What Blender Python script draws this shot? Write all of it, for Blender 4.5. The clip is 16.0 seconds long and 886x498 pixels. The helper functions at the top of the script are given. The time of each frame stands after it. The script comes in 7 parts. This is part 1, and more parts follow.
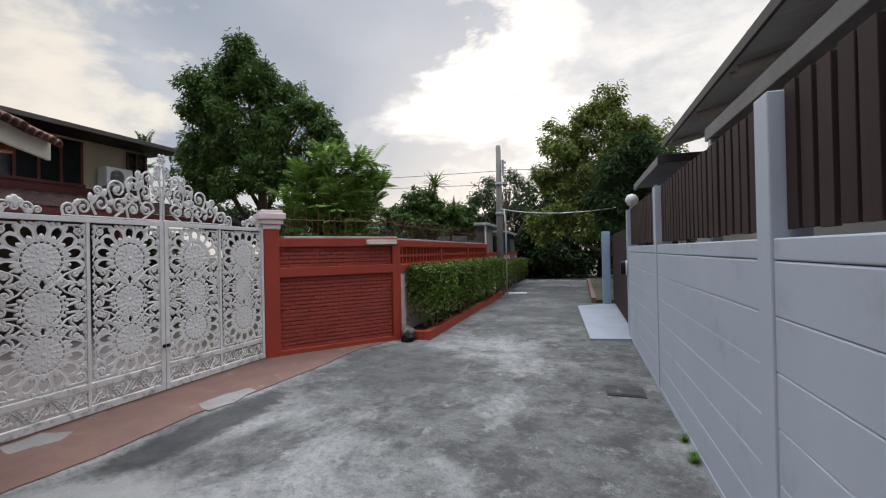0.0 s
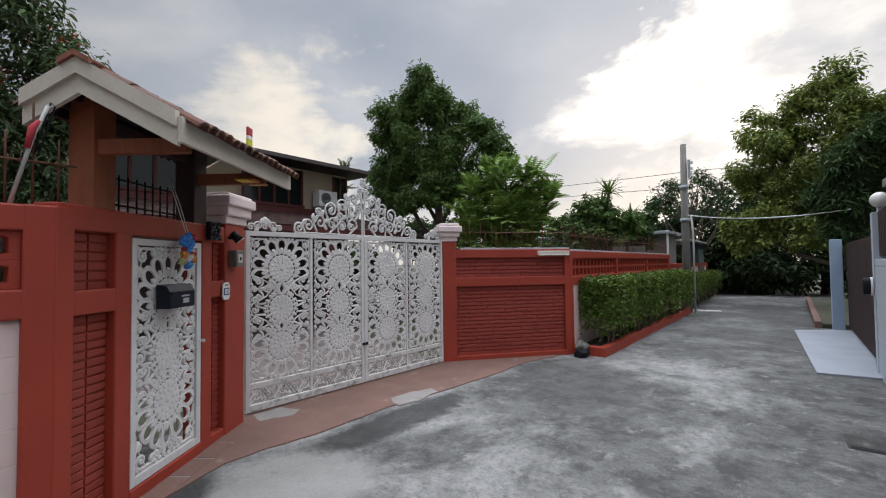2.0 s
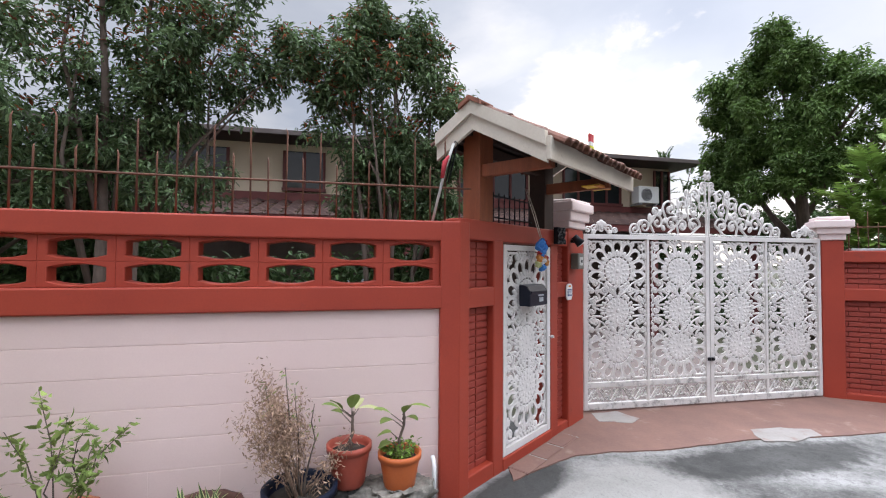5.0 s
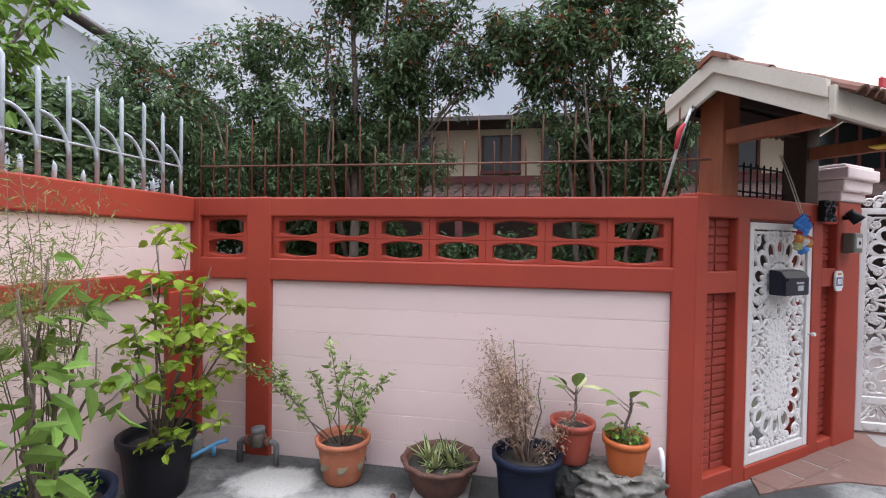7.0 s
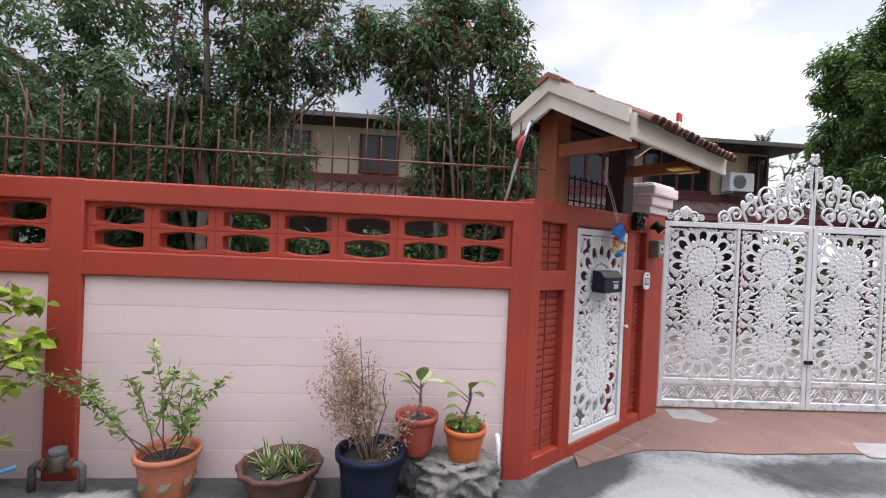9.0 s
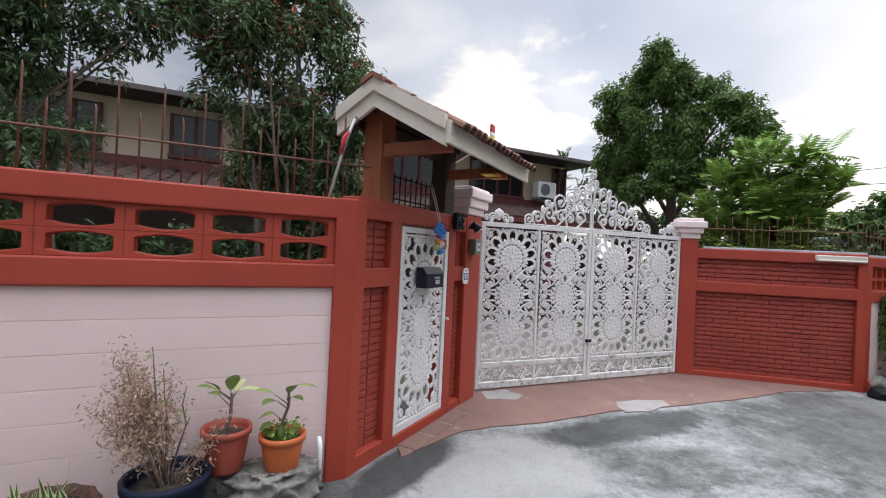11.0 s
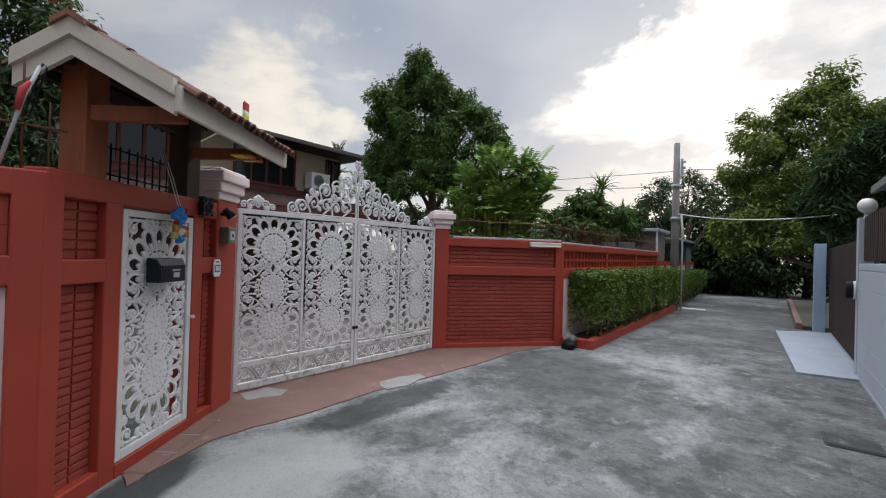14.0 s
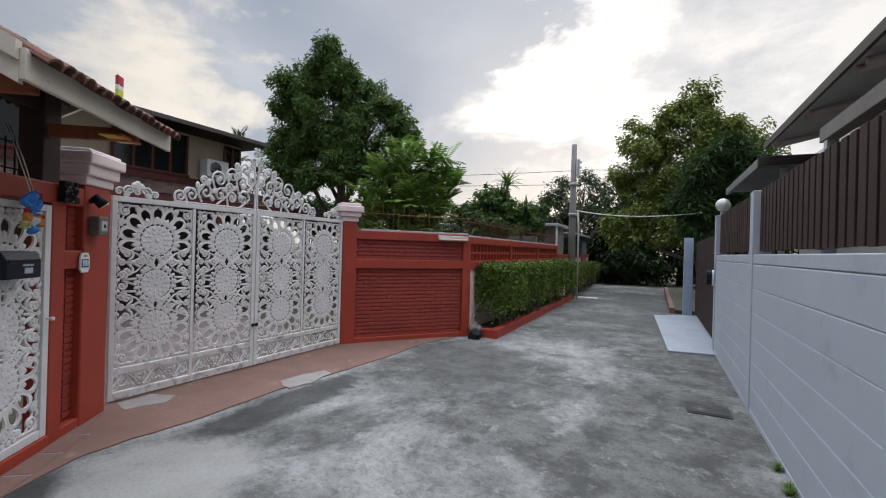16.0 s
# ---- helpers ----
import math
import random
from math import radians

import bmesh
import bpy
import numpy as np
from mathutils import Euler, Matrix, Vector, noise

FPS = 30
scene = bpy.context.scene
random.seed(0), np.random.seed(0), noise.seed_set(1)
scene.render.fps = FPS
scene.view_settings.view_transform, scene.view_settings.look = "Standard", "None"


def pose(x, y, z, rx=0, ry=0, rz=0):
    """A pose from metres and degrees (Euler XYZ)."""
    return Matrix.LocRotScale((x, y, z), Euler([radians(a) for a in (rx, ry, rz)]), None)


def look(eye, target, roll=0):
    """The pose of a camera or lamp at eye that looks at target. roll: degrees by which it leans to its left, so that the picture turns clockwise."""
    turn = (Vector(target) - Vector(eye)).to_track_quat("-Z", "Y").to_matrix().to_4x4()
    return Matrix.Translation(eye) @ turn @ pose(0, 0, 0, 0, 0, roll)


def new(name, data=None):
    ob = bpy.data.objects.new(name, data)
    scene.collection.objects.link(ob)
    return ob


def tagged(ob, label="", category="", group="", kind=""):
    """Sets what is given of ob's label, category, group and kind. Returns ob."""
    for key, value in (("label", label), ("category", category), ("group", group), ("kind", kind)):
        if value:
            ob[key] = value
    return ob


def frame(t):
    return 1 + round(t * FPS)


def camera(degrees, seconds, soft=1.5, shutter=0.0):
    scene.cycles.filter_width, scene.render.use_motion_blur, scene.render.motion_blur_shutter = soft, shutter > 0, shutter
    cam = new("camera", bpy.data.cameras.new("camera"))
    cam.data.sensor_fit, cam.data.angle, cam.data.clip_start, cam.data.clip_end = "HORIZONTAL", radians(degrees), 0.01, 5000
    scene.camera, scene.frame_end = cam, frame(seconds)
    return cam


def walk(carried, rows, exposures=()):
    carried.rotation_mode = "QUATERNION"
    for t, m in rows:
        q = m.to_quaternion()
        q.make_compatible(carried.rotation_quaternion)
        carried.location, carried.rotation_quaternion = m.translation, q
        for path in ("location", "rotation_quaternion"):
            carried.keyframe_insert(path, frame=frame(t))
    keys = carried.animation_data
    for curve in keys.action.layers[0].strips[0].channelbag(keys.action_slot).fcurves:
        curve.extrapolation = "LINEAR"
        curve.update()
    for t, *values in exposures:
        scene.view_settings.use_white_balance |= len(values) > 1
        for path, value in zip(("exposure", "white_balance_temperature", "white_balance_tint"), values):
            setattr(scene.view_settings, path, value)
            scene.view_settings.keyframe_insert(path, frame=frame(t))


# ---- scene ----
cam = camera(89.8, 16.0, soft=1.15)
PATH = [
    (0, (3.481, -0.577, 1.649), (2.892, 1.334, 1.662), -1.2),
    (0.5, (3.459, -0.582, 1.65), (2.724, 1.278, 1.684), -1.0),
    (1, (3.441, -0.588, 1.65), (2.541, 1.197, 1.696), -0.9),
    (1.5, (3.42, -0.618, 1.655), (2.346, 1.068, 1.713), -0.8),
    (2, (3.388, -0.653, 1.684), (2.155, 0.919, 1.751), -0.7),
    (2.5, (3.35, -0.682, 1.713), (1.981, 0.775, 1.785), -0.3),
    (3, (3.31, -0.72, 1.727), (1.795, 0.584, 1.81), -0.1),
    (3.5, (3.277, -0.77, 1.723), (1.613, 0.335, 1.818), -0.1),
    (4, (3.234, -0.812, 1.734), (1.454, 0.096, 1.827), 0.2),
    (4.5, (3.23, -0.851, 1.737), (1.357, -0.155, 1.818), 0.4),
    (5, (3.196, -0.916, 1.743), (1.254, -0.44, 1.803), 0.4),
    (5.2, (3.202, -0.958, 1.741), (1.239, -0.577, 1.784), 0.6),
    (7.3, (3.22, -1.179, 1.723), (1.264, -1.592, 1.68), 1.2),
    (7.5, (3.213, -1.12, 1.73), (1.263, -1.562, 1.682), 1.4),
    (8, (3.199, -1.031, 1.733), (1.223, -1.337, 1.68), 2.0),
    (8.5, (3.203, -0.978, 1.725), (1.204, -1.017, 1.69), 2.4),
    (9, (3.206, -0.944, 1.7), (1.213, -0.766, 1.687), 2.5),
    (9.2, (3.206, -0.935, 1.698), (1.222, -0.682, 1.693), 2.9),
    (11.5, (3.244, -0.783, 1.705), (1.532, 0.25, 1.711), 2.3),
    (12, (3.278, -0.736, 1.694), (1.685, 0.473, 1.704), 2.1),
    (12.5, (3.28, -0.707, 1.686), (1.816, 0.656, 1.701), 2.0),
    (13, (3.288, -0.686, 1.682), (1.944, 0.795, 1.694), 1.8),
    (13.5, (3.303, -0.675, 1.673), (2.047, 0.882, 1.686), 1.8),
    (14, (3.335, -0.673, 1.651), (2.138, 0.929, 1.67), 1.7),
    (14.5, (3.341, -0.666, 1.65), (2.203, 0.978, 1.669), 1.7),
    (15, (3.355, -0.651, 1.643), (2.294, 1.044, 1.661), 1.7),
    (15.5, (3.372, -0.642, 1.634), (2.404, 1.108, 1.651), 1.7),
    (16, (3.401, -0.625, 1.639), (2.536, 1.178, 1.642), 1.6),
]
walk(cam, [(t, look(e, g, r)) for t, e, g, r in PATH],
     [(0, 0.02, 6850, 12), (2, 0.04, 6900, 12), (3.5, 0.25, 6800, 13), (4.5, 0.72, 6850, 14), (5, 0.93, 6900, 15), (7.5, 1.0, 6800, 16), (8, 1.05, 6800, 16), (9, 1.0, 6850, 15), (11.5, 0.52, 6850, 13), (12.5, 0.22, 6800, 12), (14.5, 0.03, 6800, 12), (16, 0.03, 6800, 12)])

# ---- light ----
SUN = Vector((-0.21, 0.93, 0.31)).normalized()
world = bpy.data.worlds.new("overcast_evening")
scene.world = world
world.use_nodes = True


def sky_nodes():
    """Broken overcast: grey-blue cloud deck, white openings before the hidden sun, a warm glow low over the house."""
    nt = world.node_tree
    nt.nodes.clear()
    N, L = nt.nodes.new, nt.links.new
    out, bg = N("ShaderNodeOutputWorld"), N("ShaderNodeBackground")
    tc = N("ShaderNodeTexCoord")
    def math_(op, x, y, clamp=False):
        k = N("ShaderNodeMath"); k.operation = op; k.use_clamp = clamp
        for i, v in enumerate((x, y)):
            if isinstance(v, (int, float)): k.inputs[i].default_value = v
            else: L(v, k.inputs[i])
        return k.outputs[0]
    def rng(v, a, b, lo, hi, soft=False):
        r = N("ShaderNodeMapRange"); r.interpolation_type = "SMOOTHSTEP" if soft else "LINEAR"
        r.inputs["From Min"].default_value, r.inputs["From Max"].default_value = a, b
        r.inputs["To Min"].default_value, r.inputs["To Max"].default_value = lo, hi
        L(v, r.inputs["Value"])
        return r.outputs[0]
    def dot(src, d):
        k = N("ShaderNodeVectorMath"); k.operation = "DOT_PRODUCT"; k.inputs[1].default_value = Vector(d).normalized()
        L(src, k.inputs[0])
        return k.outputs["Value"]
    def noise_tex(scale, detail, rough, dist, loc, stretch=(1, 1, 2.1)):
        mp = N("ShaderNodeMapping"); mp.inputs["Scale"].default_value = stretch; mp.inputs["Location"].default_value = loc
        L(tc.outputs["Generated"], mp.inputs["Vector"])
        n = N("ShaderNodeTexNoise")
        n.inputs["Scale"].default_value, n.inputs["Detail"].default_value, n.inputs["Roughness"].default_value, n.inputs["Distortion"].default_value = scale, detail, rough, dist
        L(mp.outputs[0], n.inputs["Vector"])
        return n
    def mix(f, a, b):
        k = N("ShaderNodeMixRGB")
        if isinstance(f, float): k.inputs["Fac"].default_value = f
        else: L(f, k.inputs["Fac"])
        for q, v in ((1, a), (2, b)):
            if isinstance(v, tuple): k.inputs[q].default_value = (*v, 1)
            else: L(v, k.inputs[q])
        return k.outputs[0]
    sky = N("ShaderNodeTexSky")
    sky.sky_type, sky.sun_disc = "NISHITA", False
    sky.sun_elevation, sky.sun_rotation = math.asin(SUN.z), math.atan2(SUN.x, SUN.y)
    dim = N("ShaderNodeVectorMath"); dim.operation = "SCALE"; dim.inputs["Scale"].default_value = 0.10
    L(sky.outputs[0], dim.inputs[0])
    # directions ruffled by cloud-sized noise, so that the openings have torn edges
    ruffle = N("ShaderNodeVectorMath"); ruffle.operation = "MULTIPLY_ADD"
    ruffle.inputs[1].default_value = (0.62, 0.62, 0.42)
    L(noise_tex(5.0, 10, 0.58, 0.2, (1.3, 0.2, 2.7)).outputs["Color"], ruffle.inputs[0])
    shift = N("ShaderNodeVectorMath"); shift.operation = "ADD"; shift.inputs[1].default_value = (-0.31, -0.31, -0.21)
    L(tc.outputs["Generated"], ruffle.inputs[2]); L(ruffle.outputs[0], shift.inputs[0])
    unit = N("ShaderNodeVectorMath"); unit.operation = "NORMALIZE"; L(shift.outputs[0], unit.inputs[0])
    torn = unit.outputs[0]
    def patch(d, outer, inner, amount):
        return rng(dot(torn, d), math.cos(radians(outer)), math.cos(radians(inner)), 0.0, amount, True)
    bright = None
    for d, o, i, a in (((-0.14, 0.94, 0.29), 12, 2, 0.9), ((-0.27, 0.90, 0.31), 8, 1, 0.6), ((-0.20, 0.89, 0.415), 6, 1, 0.75), ((-0.10, 0.88, 0.47), 7, 1, 0.6), ((0.08, 0.94, 0.29), 20, 3, 0.6), ((0.45, 0.85, 0.3), 24, 8, 0.5),
                       ((-0.19, 0.95, 0.225), 5, 2, -0.7), ((-0.15, 0.90, 0.385), 4, 1, -0.5), ((-0.34, 0.84, 0.42), 9, 3, -0.5)):
        v = patch(d, o, i, a)
        bright = v if bright is None else math_("ADD", bright, v)
    broad = noise_tex(2.9, 7, 0.5, 0.35, (4.2, 2.3, 0.4)).outputs["Fac"]
    bright = math_("ADD", bright, rng(broad, 0.54, 0.70, 0.0, 0.30))
    bright = math_("MULTIPLY", bright, rng(noise_tex(6.5, 8, 0.6, 0.2, (7.7, 3.1, 0.9)).outputs["Fac"], 0.38, 0.6, 0.62, 1.05), True)
    deck = mix(rng(noise_tex(1.7, 6, 0.5, 0.2, (0.4, 5.1, 1.0)).outputs["Fac"], 0.38, 0.62, 0.0, 1.0), (0.36, 0.42, 0.52), (0.50, 0.555, 0.635))
    cloud = mix(bright, deck, (0.97, 0.975, 0.97))
    warm = math_("ADD", patch((-0.84, 0.48, 0.21), 14, 2, 0.8), patch((-0.79, 0.52, 0.29), 8, 2, 0.2), True)
    cloud = mix(warm, cloud, (1.02, 0.97, 0.87))
    sep = N("ShaderNodeSeparateXYZ"); L(tc.outputs["Generated"], sep.inputs[0])
    cloud = mix(rng(sep.outputs["Z"], 0.02, 0.22, 0.6, 0.0), cloud, (0.85, 0.84, 0.81))
    # glow of the sun behind the clouds, and the brighter zenith of an overcast sky
    around = dot(tc.outputs["Generated"], SUN)
    gain = math_("MULTIPLY", rng(around, 0.94, 1.0, 1.0, 1.1, True), rng(around, 0.15, 0.95, 0.66, 1.0, True))
    gain = math_("MULTIPLY", gain, rng(sep.outputs["Z"], 0.52, 1.0, 1.0, 11.5))
    fin = N("ShaderNodeVectorMath"); fin.operation = "SCALE"
    L(mix(0.90, dim.outputs[0], cloud), fin.inputs[0]); L(gain, fin.inputs["Scale"])
    L(fin.outputs[0], bg.inputs["Color"]); bg.inputs["Strength"].default_value = 1.0
    L(bg.outputs[0], out.inputs["Surface"])


sky_nodes()
sun = new("sun", bpy.data.lights.new("sun", "SUN"))
sun.data.energy, sun.data.angle, sun.data.color = 0.3, radians(25), (1.0, 0.93, 0.84)
sun.matrix_world = look(SUN * 60, (0, 0, 0))


# ---- materials ----
def mat(name, a, b=None, rough=0.7, big=1.2, small=40.0, bump=0.2, metal=0.0, dirt=None, amount=0.5, dscale=2.5, island=0.0, rand=0.0, spec=0.4, stretch=(1, 1, 1), trans=0.0):
    """a, b: base colours mixed by a broad and a fine noise; dirt: a third colour in stains of their own shape."""
    m = bpy.data.materials.new(name)
    m.use_nodes = True
    nt = m.node_tree
    N, L = nt.nodes.new, nt.links.new
    p = nt.nodes["Principled BSDF"]
    b = b or tuple(c * 0.8 for c in a)
    geo = N("ShaderNodeNewGeometry")
    mp = N("ShaderNodeMapping"); mp.inputs["Scale"].default_value = stretch
    L(geo.outputs["Position"], mp.inputs["Vector"])
    def tex(s, d=5, r=0.6):
        n = N("ShaderNodeTexNoise"); n.inputs["Scale"].default_value, n.inputs["Detail"].default_value, n.inputs["Roughness"].default_value = s, d, r
        L(mp.outputs[0], n.inputs["Vector"])
        return n
    def math_(op, x, y):
        k = N("ShaderNodeMath"); k.operation = op
        for i, v in enumerate((x, y)):
            if isinstance(v, (int, float)): k.inputs[i].default_value = v
            else: L(v, k.inputs[i])
        return k.outputs[0]
    n1, n2 = tex(big), tex(small, 3)
    f = math_("ADD", math_("MULTIPLY", n1.outputs["Fac"], 0.65), math_("MULTIPLY", n2.outputs["Fac"], 0.35))
    r = N("ShaderNodeMapRange"); r.inputs["From Min"].default_value, r.inputs["From Max"].default_value = 0.35, 0.65
    L(f, r.inputs["Value"])
    mix = N("ShaderNodeMixRGB"); mix.inputs[1].default_value, mix.inputs[2].default_value = (*a, 1), (*b, 1)
    L(r.outputs[0], mix.inputs[0])
    col = mix.outputs[0]
    if dirt:
        n3 = tex(dscale, 8, 0.65)
        d = N("ShaderNodeMapRange"); d.inputs["From Min"].default_value, d.inputs["From Max"].default_value = 0.72 - amount * 0.35, 0.8 - amount * 0.1
        L(n3.outputs["Fac"], d.inputs["Value"])
        mx = N("ShaderNodeMixRGB"); mx.inputs[2].default_value = (*dirt, 1)
        L(col, mx.inputs[1]); L(d.outputs[0], mx.inputs[0])
        col = mx.outputs[0]
    if island or rand:
        src = geo.outputs["Random Per Island"] if island else N("ShaderNodeObjectInfo").outputs["Random"]
        amt = island or rand
        hsv = N("ShaderNodeHueSaturation")
        L(math_("ADD", math_("MULTIPLY", src, amt * 2), 1 - amt), hsv.inputs["Value"])
        L(math_("ADD", math_("MULTIPLY", src, amt * 0.03), 0.5 - amt * 0.015), hsv.inputs["Hue"])
        L(col, hsv.inputs["Color"])
        col = hsv.outputs[0]
    L(col, p.inputs["Base Color"])
    p.inputs["Roughness"].default_value, p.inputs["Metallic"].default_value = rough, metal
    p.inputs["Specular IOR Level"].default_value = spec
    if bump:
        bn = N("ShaderNodeBump"); bn.inputs["Strength"].default_value, bn.inputs["Distance"].default_value = bump, 0.01
        L(f, bn.inputs["Height"]); L(bn.outputs[0], p.inputs["Normal"])
    if trans:
        tr = N("ShaderNodeBsdfTranslucent"); ms = N("ShaderNodeMixShader"); ms.inputs[0].default_value = trans
        L(col, tr.inputs["Color"]); L(p.outputs[0], ms.inputs[1]); L(tr.outputs[0], ms.inputs[2])
        L(ms.outputs[0], nt.nodes["Material Output"].inputs["Surface"])
    return m


M_RED = mat("red_wall_paint", (0.36, 0.048, 0.024), (0.29, 0.037, 0.02), 0.55, 1.5, 70, 0.12, dirt=(0.16, 0.035, 0.025), amount=0.25, dscale=5)
M_REDBRICK = mat("red_painted_brick", (0.33, 0.05, 0.032), (0.24, 0.036, 0.024), 0.6, 3, 60, 0.25, rand=0.04)
M_PINK = mat("pink_wall_paint", (0.72, 0.555, 0.51), (0.67, 0.51, 0.47), 0.7, 0.9, 90, 0.08, rand=0.02, dirt=(0.62, 0.46, 0.42), amount=0.12, dscale=4)
M_CAP = mat("pale_pink_cap_paint", (0.80, 0.66, 0.63), (0.70, 0.57, 0.54), 0.6, 3, 60, 0.1, dirt=(0.4, 0.33, 0.3), amount=0.2, dscale=7)
M_GATE = mat("white_gate_paint", (0.68, 0.645, 0.61), (0.57, 0.54, 0.51), 0.8, 5, 80, 0.1, dirt=(0.38, 0.33, 0.28), amount=0.2, dscale=9)
M_GATE_WORN = mat("worn_white_gate_paint", (0.68, 0.65, 0.615), (0.57, 0.54, 0.50), 0.7, 5, 60, 0.2, dirt=(0.06, 0.052, 0.045), amount=0.62, dscale=11)
def road_material():
    """Old concrete: broad pale washes, dark mould in blotches and specks, fine grain."""
    m = bpy.data.materials.new("stained_concrete")
    m.use_nodes = True
    nt = m.node_tree
    N, L = nt.nodes.new, nt.links.new
    p = nt.nodes["Principled BSDF"]
    geo = N("ShaderNodeNewGeometry")
    def tex(scale, detail, rough, dist=0.0, stretch=(1, 1, 1), off=0.0):
        mp = N("ShaderNodeMapping"); mp.inputs["Scale"].default_value = stretch; mp.inputs["Location"].default_value = (off, off * 0.7, 0)
        L(geo.outputs["Position"], mp.inputs["Vector"])
        n = N("ShaderNodeTexNoise")
        n.inputs["Scale"].default_value, n.inputs["Detail"].default_value, n.inputs["Roughness"].default_value, n.inputs["Distortion"].default_value = scale, detail, rough, dist
        L(mp.outputs[0], n.inputs["Vector"])
        return n.outputs["Fac"]
    def rng(v, a, b, lo=0.0, hi=1.0):
        r = N("ShaderNodeMapRange"); r.inputs["From Min"].default_value, r.inputs["From Max"].default_value = a, b
        r.inputs["To Min"].default_value, r.inputs["To Max"].default_value = lo, hi
        L(v, r.inputs["Value"])
        return r.outputs[0]
    def mix(f, a, b):
        k = N("ShaderNodeMixRGB"); L(f, k.inputs["Fac"])
        for q, v in ((1, a), (2, b)):
            if isinstance(v, tuple): k.inputs[q].default_value = (*v, 1)
            else: L(v, k.inputs[q])
        return k.outputs[0]
    grain, speck, blotch, wash = tex(75, 4, 0.7), tex(22, 6, 0.75), tex(1.9, 12, 0.78, 0.1), tex(0.62, 12, 0.68, 0.35, (1.0, 0.75, 1), 3.1)
    # the strip along the walls is newer and paler than the worn middle of the lane
    sx = N("ShaderNodeSeparateXYZ"); L(geo.outputs["Position"], sx.inputs[0])
    newer = N("ShaderNodeMath"); newer.operation = "ADD"
    L(wash, newer.inputs[0]); L(rng(sx.outputs["X"], 0.8, 3.6, 0.035, -0.05), newer.inputs[1])
    wash = newer.outputs[0]
    col = mix(rng(grain, 0.3, 0.7), (0.115, 0.112, 0.104), (0.195, 0.19, 0.177))
    col = mix(rng(blotch, 0.44, 0.58, 0.0, 0.8), col, (0.058, 0.057, 0.053))
    col = mix(rng(wash, 0.485, 0.62, 0.0, 0.72), col, (0.36, 0.35, 0.33))
    col = mix(rng(speck, 0.56, 0.70, 0.0, 0.75), col, (0.045, 0.044, 0.04))
    col = mix(rng(tex(7.5, 10, 0.82, 0.1, (1, 1, 1), 12.0), 0.52, 0.64, 0.0, 0.6), col, (0.055, 0.054, 0.05))
    col = mix(rng(tex(13, 9, 0.86, 0.0, (1, 1, 1), 17.0), 0.50, 0.60, 0.0, 0.45), col, (0.075, 0.073, 0.068))
    col = mix(rng(tex(4.2, 11, 0.8, 0.2, (1, 0.8, 1), 23.0), 0.55, 0.64, 0.0, 0.5), col, (0.34, 0.33, 0.31))
    def stain(cx, cy, rx, ry, turn, ragged_by, strength):
        mp = N("ShaderNodeMapping"); mp.vector_type = "TEXTURE"
        mp.inputs["Location"].default_value, mp.inputs["Rotation"].default_value, mp.inputs["Scale"].default_value = (cx, cy, 0), (0, 0, radians(turn)), (rx, ry, 1)
        L(geo.outputs["Position"], mp.inputs["Vector"])
        ln = N("ShaderNodeVectorMath"); ln.operation = "LENGTH"; L(mp.outputs[0], ln.inputs[0])
        ad = N("ShaderNodeMath"); ad.operation = "MULTIPLY_ADD"; ad.inputs[1].default_value = ragged_by
        L(tex(2.6, 9, 0.7, 0.3, (1, 1, 1), cx * 3 + cy), ad.inputs[0]); L(ln.outputs["Value"], ad.inputs[2])
        return rng(ad.outputs[0], 0.78 + ragged_by / 2, 1.12 + ragged_by / 2, strength, 0.0)
    pale, dark = (0.29, 0.278, 0.255), (0.04, 0.04, 0.037)
    col = mix(stain(2.4, 14.5, 2.2, 6.0, 0, 1.4, 0.5), col, (0.075, 0.073, 0.068))
    col = mix(stain(0.9, 5.6, 0.9, 1.5, 30, 1.5, 0.5), col, (0.07, 0.068, 0.063))
    col = mix(stain(0.34, 1.25, 0.62, 0.85, 20, 1.2, 0.75), col, pale)
    col = mix(stain(-0.02, 2.9, 0.30, 1.2, 0, 1.6, 0.8), col, dark)
    col = mix(stain(-0.05, 0.50, 0.24, 0.75, 36, 1.0, 0.9), col, dark)
    col = mix(stain(0.05, -1.9, 0.24, 2.0, 0, 0.9, 0.75), col, dark)
    col = mix(stain(0.95, -2.3, 0.60, 1.1, 10, 1.3, 0.8), col, pale)
    col = mix(stain(0.34, -2.85, 0.22, 0.30, 0, 1.6, 0.8), col, (0.45, 0.43, 0.39))
    col = mix(rng(tex(48, 3, 0.85, 0.0, (1, 1, 1), 5.0), 0.52, 0.70, 0.0, 0.32), col, (0.05, 0.05, 0.046))
    col = mix(rng(tex(30, 5, 0.8, 0.0, (1, 1, 1), 9.0), 0.60, 0.74, 0.0, 0.2), col, (0.36, 0.35, 0.33))
    L(col, p.inputs["Base Color"])
    p.inputs["Roughness"].default_value, p.inputs["Specular IOR Level"].default_value = 0.9, 0.1
    b = N("ShaderNodeBump"); b.inputs["Strength"].default_value, b.inputs["Distance"].default_value = 0.35, 0.008
    L(grain, b.inputs["Height"]); L(b.outputs[0], p.inputs["Normal"])
    return m


